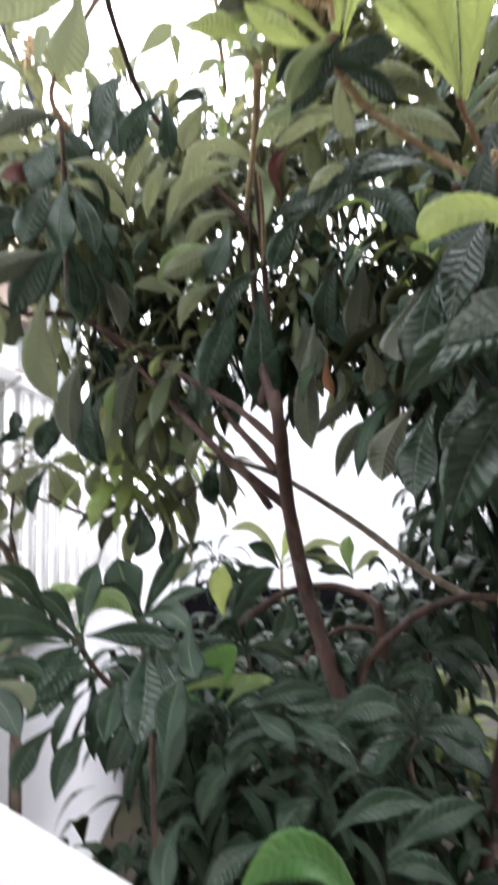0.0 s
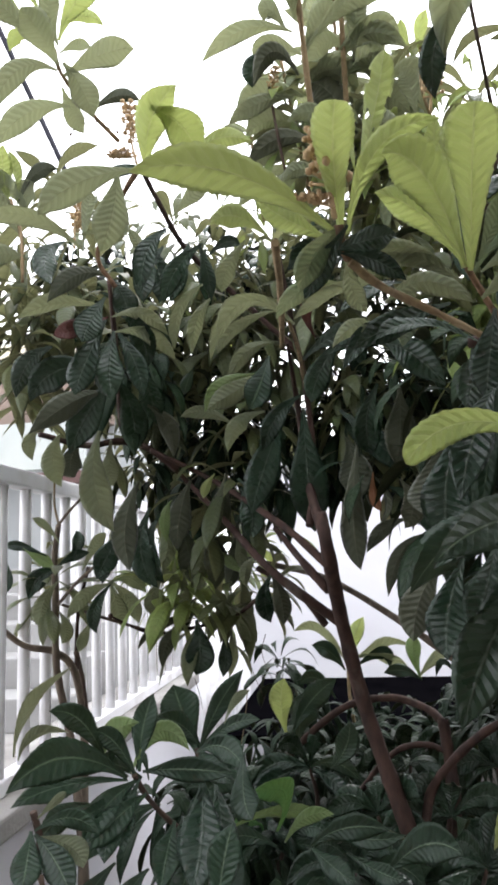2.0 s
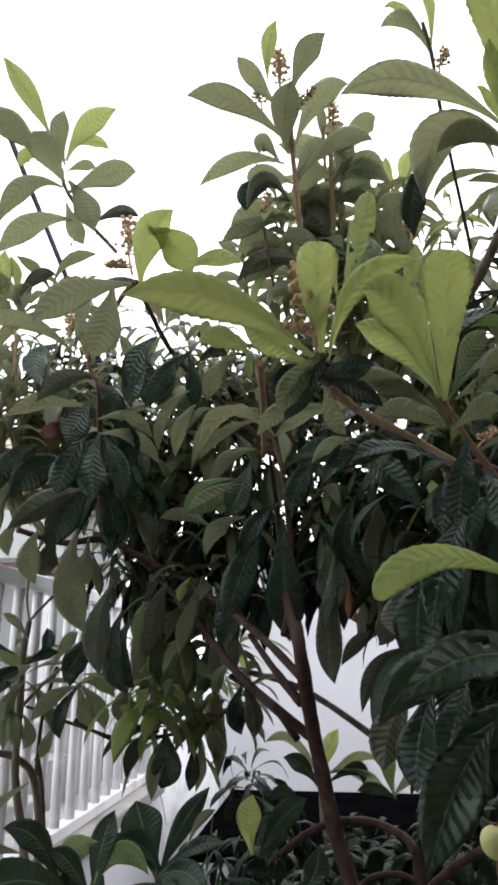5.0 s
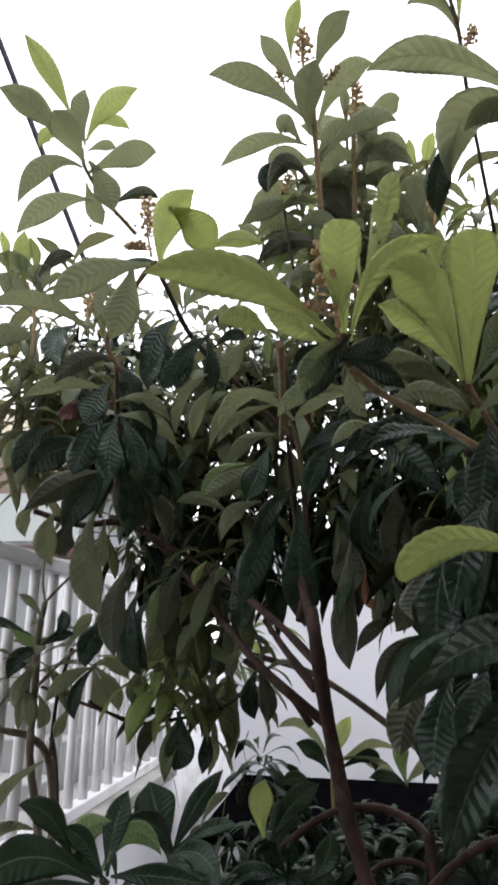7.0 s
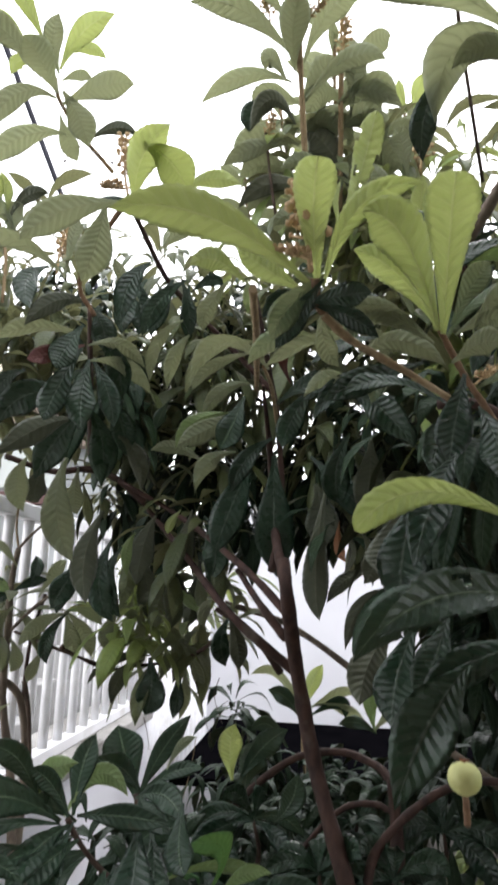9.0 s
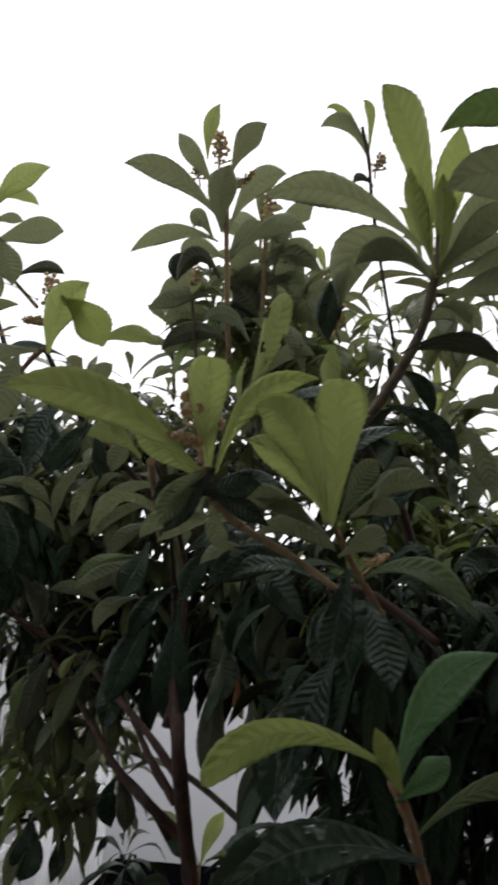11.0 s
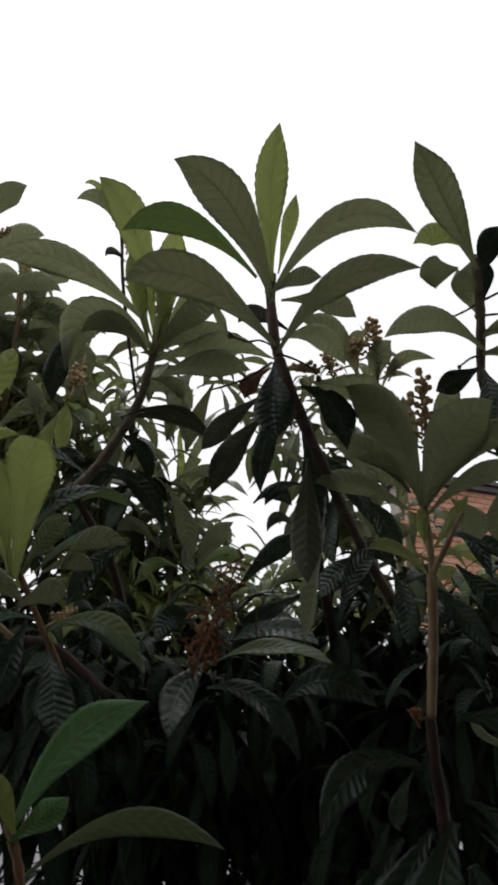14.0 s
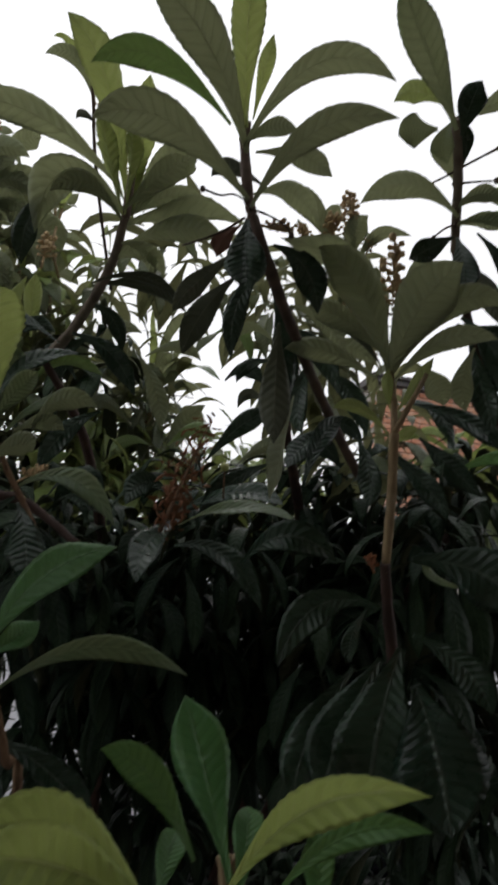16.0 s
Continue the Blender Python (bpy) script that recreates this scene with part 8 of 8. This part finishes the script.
mass = clear(cloud_of(32, (-0.825, 3.014, 3.461), (0.53, 0.40, 0.38), 40, droop=0.6)
             + cloud_of(34, (0.378, 3.15, 2.98), (0.45, 0.30, 0.32), 58, droop=0.9)
             + cloud_of(8, (-0.22, 3.11, 2.36), (0.24, 0.2, 0.16), 104, droop=0.8)
             + cloud_of(24, (-0.404, 3.106, 3.664), (0.47, 0.40, 0.38), 41, droop=0.6)
             + cloud_of(28, (-0.119, 3.267, 3.417), (0.54, 0.41, 0.41), 43, droop=0.6)
             + cloud_of(20, (0.318, 3.033, 3.734), (0.40, 0.34, 0.38), 44, droop=0.6)
             + cloud_of(8, (0.540, 3.077, 4.180), (0.40, 0.33, 0.33), 45, droop=0.6)
             + cloud_of(10, (0.791, 3.087, 3.783), (0.42, 0.35, 0.39), 46, droop=0.6)
             + cloud_of(14, (-0.496, 3.256, 3.160), (0.54, 0.34, 0.29), 48, droop=0.6)
             + cloud_of(10, (-1.049, 2.848, 3.613), (0.27, 0.27, 0.27), 50, droop=0.6)
             + cloud_of(10, (0.857, 3.180, 3.756), (0.49, 0.42, 0.30), 53, droop=0.6)
             + cloud_of(8, (1.691, 2.531, 3.725), (0.33, 0.33, 0.33), 56, droop=0.6)
             + cloud_of(6, (1.376, 2.372, 3.961), (0.27, 0.27, 0.20), 57, droop=0.6)
             + cloud_of(8, (0.527, 2.705, 3.920), (0.40, 0.27, 0.33), 61, droop=0.6)
             + cloud_of(10, (0.875, 3.107, 3.719), (0.44, 0.44, 0.29), 62, droop=0.6)
             + cloud_of(8, (1.544, 2.215, 3.811), (0.26, 0.26, 0.20), 63, droop=0.6)
             + cloud_of(5, (-0.298, 2.948, 2.687), (0.24, 0.21, 0.23), 91, droop=0.6)
             + cloud_of(16, (-0.517, 3.687, 2.956), (0.40, 0.27, 0.19), 94, droop=0.6)
             + cloud_of(8, (-0.135, 3.056, 3.256), (0.34, 0.27, 0.27), 95, droop=0.6)
             + cloud_of(10, (0.167, 3.143, 3.474), (0.27, 0.27, 0.21), 97, droop=0.6)
             + cloud_of(7, (0.696, 2.689, 3.799), (0.34, 0.27, 0.30), 101, droop=0.6)
             + cloud_of(5, (0.978, 2.273, 4.022), (0.19, 0.15, 0.13), 103, droop=0.6)
             + cloud_of(8, (0.189, 3.812, 1.955), (0.29, 0.14, 0.07), 105, droop=0.6)
             + cloud_of(3, (-0.991, 3.018, 2.362), (0.13, 0.11, 0.15), 111, droop=0.6)
             + cloud_of(8, (1.161, 3.216, 3.565), (0.30, 0.30, 0.15), 120, droop=0.6)
             + cloud_of(4, (1.688, 1.973, 3.352), (0.15, 0.13, 0.07), 121, droop=0.6)
             + cloud_of(4, (0.200, 2.580, 4.021), (0.13, 0.13, 0.19), 123, droop=0.6)
             + cloud_of(4, (0.406, 2.645, 4.099), (0.13, 0.13, 0.16), 124, droop=0.6)
             + cloud_of(3, (-0.661, 2.499, 3.844), (0.16, 0.14, 0.11), 125, droop=0.6)
             + cloud_of(5, (1.489, 2.188, 3.634), (0.15, 0.13, 0.13), 126, droop=0.6), GAPS)
foliage("crown_foliage", loquat_tree, "mature", mass, "dense mid-green inner crown foliage")

mass = clear(cloud_of(14, (-0.531, 3.641, 3.661), (0.53, 0.40, 0.27), 42, droop=0.6)
             + cloud_of(7, (-0.428, 3.492, 2.546), (0.34, 0.34, 0.22), 49, droop=0.6)
             + cloud_of(7, (0.171, 2.892, 4.105), (0.40, 0.34, 0.40), 51, droop=0.6)
             + cloud_of(6, (0.553, 2.742, 4.103), (0.33, 0.27, 0.29), 52, droop=0.6)
             + cloud_of(18, (1.356, 3.508, 3.474), (0.60, 0.40, 0.21), 54, droop=0.6)
             + cloud_of(14, (1.834, 3.324, 3.476), (0.53, 0.40, 0.21), 55, droop=0.6)
             + cloud_of(14, (1.008, 3.205, 3.442), (0.43, 0.36, 0.26), 76, droop=0.6)
             + cloud_of(8, (0.683, 3.073, 3.670), (0.35, 0.28, 0.25), 77, droop=0.6)
             + cloud_of(7, (0.870, 3.967, 0.992), (0.33, 0.27, 0.16), 89, droop=0.6)
             + cloud_of(6, (-0.406, 3.011, 2.475), (0.21, 0.17, 0.17), 92, droop=0.6)
             + cloud_of(14, (1.034, 3.600, 1.266), (0.38, 0.27, 0.21), 109, droop=0.6)
             + cloud_of(10, (0.885, 3.187, 3.440), (0.31, 0.28, 0.14), 117, droop=0.6)
             + cloud_of(10, (1.484, 2.911, 3.377), (0.30, 0.28, 0.09), 118, droop=0.6)
             + cloud_of(6, (2.085, 2.105, 3.257), (0.18, 0.15, 0.08), 119, droop=0.6)
             + cloud_of(6, (0.787, 2.569, 3.196), (0.28, 0.16, 0.07), 127, droop=0.6)
             + cloud_of(5, (1.136, 2.947, 3.317), (0.28, 0.18, 0.08), 128, droop=0.6), GAPS)
foliage("back_foliage", loquat_tree, "light", mass, "yellow-green leaves at the far side of the crown")

# depth of the crown: its shade comes from the blackened leaf colour
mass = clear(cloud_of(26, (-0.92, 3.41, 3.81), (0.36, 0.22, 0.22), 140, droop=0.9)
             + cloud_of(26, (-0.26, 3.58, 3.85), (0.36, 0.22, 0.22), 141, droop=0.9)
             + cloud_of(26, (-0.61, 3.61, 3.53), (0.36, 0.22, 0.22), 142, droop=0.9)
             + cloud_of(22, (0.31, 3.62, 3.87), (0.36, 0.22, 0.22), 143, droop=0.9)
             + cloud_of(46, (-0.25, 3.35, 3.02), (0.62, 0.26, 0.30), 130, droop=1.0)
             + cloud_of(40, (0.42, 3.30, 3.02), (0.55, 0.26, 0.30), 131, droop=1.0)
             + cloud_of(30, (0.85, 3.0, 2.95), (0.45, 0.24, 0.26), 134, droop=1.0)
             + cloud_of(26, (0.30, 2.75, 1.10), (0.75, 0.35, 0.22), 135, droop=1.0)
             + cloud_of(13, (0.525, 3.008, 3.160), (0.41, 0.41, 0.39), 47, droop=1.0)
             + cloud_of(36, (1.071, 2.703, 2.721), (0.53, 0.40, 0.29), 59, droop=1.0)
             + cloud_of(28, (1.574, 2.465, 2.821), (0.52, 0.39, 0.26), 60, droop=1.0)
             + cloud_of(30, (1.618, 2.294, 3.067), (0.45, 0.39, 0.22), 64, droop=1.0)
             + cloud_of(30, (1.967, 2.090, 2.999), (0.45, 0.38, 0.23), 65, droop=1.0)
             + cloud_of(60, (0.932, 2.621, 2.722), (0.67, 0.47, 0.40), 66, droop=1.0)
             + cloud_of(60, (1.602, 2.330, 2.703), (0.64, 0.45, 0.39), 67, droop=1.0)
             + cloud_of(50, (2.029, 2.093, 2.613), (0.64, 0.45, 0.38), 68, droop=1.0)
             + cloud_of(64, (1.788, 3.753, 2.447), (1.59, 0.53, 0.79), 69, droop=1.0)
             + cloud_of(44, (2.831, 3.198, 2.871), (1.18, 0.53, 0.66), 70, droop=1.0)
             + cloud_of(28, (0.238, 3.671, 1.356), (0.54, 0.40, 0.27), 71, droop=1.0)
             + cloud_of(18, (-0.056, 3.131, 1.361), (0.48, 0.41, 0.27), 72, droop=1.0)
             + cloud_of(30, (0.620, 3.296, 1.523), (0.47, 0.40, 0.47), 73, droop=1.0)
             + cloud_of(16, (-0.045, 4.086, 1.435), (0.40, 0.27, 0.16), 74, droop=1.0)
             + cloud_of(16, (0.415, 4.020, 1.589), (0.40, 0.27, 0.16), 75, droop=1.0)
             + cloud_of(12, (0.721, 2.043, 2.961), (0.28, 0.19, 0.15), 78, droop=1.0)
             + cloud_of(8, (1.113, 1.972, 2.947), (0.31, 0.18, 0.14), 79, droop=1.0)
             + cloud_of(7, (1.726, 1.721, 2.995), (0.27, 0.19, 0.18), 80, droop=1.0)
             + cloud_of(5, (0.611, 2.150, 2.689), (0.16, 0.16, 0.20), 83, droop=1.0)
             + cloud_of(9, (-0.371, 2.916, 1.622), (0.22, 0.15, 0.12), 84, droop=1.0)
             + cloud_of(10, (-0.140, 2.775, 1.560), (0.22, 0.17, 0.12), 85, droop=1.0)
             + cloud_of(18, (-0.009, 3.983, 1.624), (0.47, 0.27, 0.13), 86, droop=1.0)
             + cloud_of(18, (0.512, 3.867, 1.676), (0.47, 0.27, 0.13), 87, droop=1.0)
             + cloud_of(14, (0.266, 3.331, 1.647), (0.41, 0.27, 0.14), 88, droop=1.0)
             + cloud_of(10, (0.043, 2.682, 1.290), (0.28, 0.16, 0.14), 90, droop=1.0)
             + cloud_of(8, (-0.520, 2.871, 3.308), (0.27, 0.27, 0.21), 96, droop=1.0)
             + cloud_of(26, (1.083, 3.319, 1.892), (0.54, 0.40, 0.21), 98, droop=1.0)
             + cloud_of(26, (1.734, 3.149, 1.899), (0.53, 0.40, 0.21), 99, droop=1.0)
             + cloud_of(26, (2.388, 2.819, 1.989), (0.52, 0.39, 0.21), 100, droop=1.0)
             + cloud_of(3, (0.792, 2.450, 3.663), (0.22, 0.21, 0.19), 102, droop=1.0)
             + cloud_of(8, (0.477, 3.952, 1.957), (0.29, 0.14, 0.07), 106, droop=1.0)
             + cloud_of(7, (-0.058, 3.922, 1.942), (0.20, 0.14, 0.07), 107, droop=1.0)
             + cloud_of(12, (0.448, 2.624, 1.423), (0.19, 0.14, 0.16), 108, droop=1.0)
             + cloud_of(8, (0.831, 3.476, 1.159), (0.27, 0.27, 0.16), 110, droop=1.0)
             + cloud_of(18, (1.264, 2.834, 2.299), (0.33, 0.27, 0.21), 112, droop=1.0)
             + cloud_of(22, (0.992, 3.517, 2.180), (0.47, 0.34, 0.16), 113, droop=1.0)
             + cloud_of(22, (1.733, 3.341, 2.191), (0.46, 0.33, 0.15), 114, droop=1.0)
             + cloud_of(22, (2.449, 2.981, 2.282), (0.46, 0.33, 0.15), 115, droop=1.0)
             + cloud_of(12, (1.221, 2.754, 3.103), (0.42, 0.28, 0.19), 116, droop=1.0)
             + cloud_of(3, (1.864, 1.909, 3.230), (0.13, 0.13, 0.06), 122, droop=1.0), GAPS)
foliage("shade_foliage", loquat_tree, "dark", mass, "deep green hanging leaves, the crown's shade put into their colour")

# ---- beyond the garden ----
def shed():
    t = thing("shed", "low shed with a black sheeted roof before the white wall", "shed", (1.727, 5.919, 0.000))
    box_part("wall", (-0.528, 5.479, 0.000), (4.587, 6.249, 1.073), CONCRETE, t, 0.006)
    bm = bmesh.new()
    lo = [(-0.68, 4.929, 1.36), (4.807, 4.929, 1.42), (4.807, 6.304, 1.49), (-0.60, 6.304, 1.49)]
    a = [bm.verts.new(p) for p in lo]
    b = [bm.verts.new((x, y, z - 0.05)) for x, y, z in lo]
    bm.faces.new(a)
    bm.faces.new(b[::-1])
    for k in range(4):
        bm.faces.new((a[k], b[k], b[(k + 1) % 4], a[(k + 1) % 4]))
    part("roof", bm, TARP, t, "black sheeting")


shed()


def sheet_fence():
    """Corrugated white sheet from the railing's end to the far wall."""
    t = thing("sheet_fence", "white corrugated sheet fence at the end of the railing", "fence", (-0.803, 5.919, 0.000))
    a, b, n = Vector((-1.085, 5.74, 0)), Vector((-0.80, 6.84, 0)), 90
    bm = bmesh.new()
    side = Vector((1, -0.13, 0)).normalized()
    rows = []
    for z, o in ((0.0, 0.0), (2.26, 0.0), (2.26, -0.004), (0.0, -0.004)):
        rows.append([bm.verts.new(a.lerp(b, k / n) + side * (0.012 * math.sin(k * 1.05) + o) + Vector((0, 0, z))) for k in range(n + 1)])
    for r, q in zip(rows, rows[1:] + rows[:1]):
        for k in range(n):
            bm.faces.new((r[k], r[k + 1], q[k + 1], q[k]))
    part("sheet", bm, WHITE_PAINT, t, smooth=True)
    box_part("cap", (-1.14, 5.735, 1.661), (-1.075, 5.80, 2.283), WHITE_PAINT, t, 0.004)


sheet_fence()


def cable(points, radius, label):
    t = thing("cable", label, "cable", points[0])
    bm = bmesh.new()
    add_tube(bm, glide(points, 6), radius, radius, 6)
    part("sheath", bm, CABLE, t)


cable([(-1.793, 1.574, 6.826), (-1.437, 2.891, 5.482), (-1.208, 3.719, 4.633), (-0.913, 4.763, 3.548)], 0.016, "thick black cable slanting down past the crown")


def neighbour():
    """The house past the railing: cream wall, boards and a green sheet under its eaves, and pale steps."""
    t = thing("neighbour_house", "grey house with brown boards and pale green sheet past railing", "house", (-3.993, 6.469, 1.513))
    box_part("wall", (-6.633, 6.194, 0.000), (-1.628, 6.524, 4.538), GREY_RENDER, t, 0.01)
    box_part("cornice", (-6.633, 6.007, 4.175), (-1.738, 6.188, 4.439), CREAM, t, 0.012)
    box_part("board", (-6.633, 5.919, 3.669), (-1.815, 6.188, 4.131), BROWN_BOARD, t, 0.008)
    box_part("sheet", (-6.633, 5.699, 3.251), (-1.903, 5.743, 3.647), AQUA_SHEET, t, 0.004)
    box_part("beam", (-6.633, 5.017, 3.042), (-1.628, 5.149, 3.130), RED_BEAM, t, 0.006)
    for k in range(3):
        box_part("beam_post", (-1.79 - 1.54 * k, 5.04, 1.557), (-1.70 - 1.54 * k, 5.125, 3.038), WHITE_PAINT, t, 0.005)
    s = thing("steps", "pale stone steps beyond the railing", "steps", (-2.893, 4.599, 1.557))
    for k in range(5):
        box_part("step", (-5.09, 4.32 + 0.33 * k, 1.51), (-1.46, 4.65 + 0.33 * k, 1.71 + 0.187 * k), PALE_STONE, s, 0.012)


neighbour()
box = box_part("terrace_west", (-6.853, -3.322, 0.000), (-1.265, 6.183, 1.513), CONCRETE, bevel=0.01)
tagged(box, "raised grey terrace behind the railing", "terrace", kind="structure")


def handrail():
    t = thing("handrail", "white painted handrail at the edge of the terrace", "handrail", (-0.35, 0.30, 0.86))
    d = Vector((0.617, 0.456, -0.642)).normalized()
    bm = bmesh.new()
    mid = Vector((0.008, 0.908, 1.918))
    add_tube(bm, [mid - d * 0.42, mid - d * 0.2, mid + d * 0.2, mid + d * 0.45], 0.06, 0.06, 24)
    part("rail", bm, WHITE_PAINT, t)
    for k in (-0.38, 0.42):
        p = mid + d * k
        bm = bmesh.new()
        add_tube(bm, [Vector((p.x, p.y, 0.0)), Vector((p.x, p.y, p.z * 0.5)), Vector((p.x, p.y, p.z))], 0.02, 0.02, 10)
        part("post", bm, WHITE_PAINT, t)


handrail()


def brick_house():
    """Gable end of a brick house over the garden wall, brick by brick where it shows."""
    t = thing("brick_house", "red brick house end with dark tiled roof edge over the garden", "house", (6.5, 7.4, 0.0))
    x0, x1, y, top = 4.32, 9.2, 7.12, 5.93
    box_part("wall", (x0 + 0.01, y + 0.012, 0.0), (x1, y + 0.30, top), MORTAR, t)
    bm = bmesh.new()
    add_box(bm, (x0 - 0.06, y - 0.06, top + 0.002), (x1, y + 0.5, top + 0.07), 0.01)
    part("roof_edge", bm, ROOF_TILE, t)
    for k in range(22):
        box_part("roof_tile", (x0 - 0.05 + 0.222 * k, y - 0.10, top + 0.074), (x0 + 0.16 + 0.222 * k, y + 0.5, top + 0.105 + 0.006 * (k % 3)), ROOF_TILE, t)
    bm = bmesh.new()
    add_box(bm, (0, 0, 0), (0.232, 0.1, 0.056), 0.004)
    me = bpy.data.meshes.new("brick")
    bm.to_mesh(me)
    bm.free()
    me.materials.append(BRICK)
    row = random.Random(3)
    for j in range(26):
        for i in range(11):
            b = new("brick", me)
            b.parent, b.matrix_parent_inverse = t, t.matrix_world.inverted()
            b.location = (x0 + (0.0 if j % 2 else 0.12) + 0.243 * i + row.uniform(-0.004, 0.004), y + row.uniform(-0.006, 0.004), top - 0.066 * (j + 1) - 0.004)


brick_house()
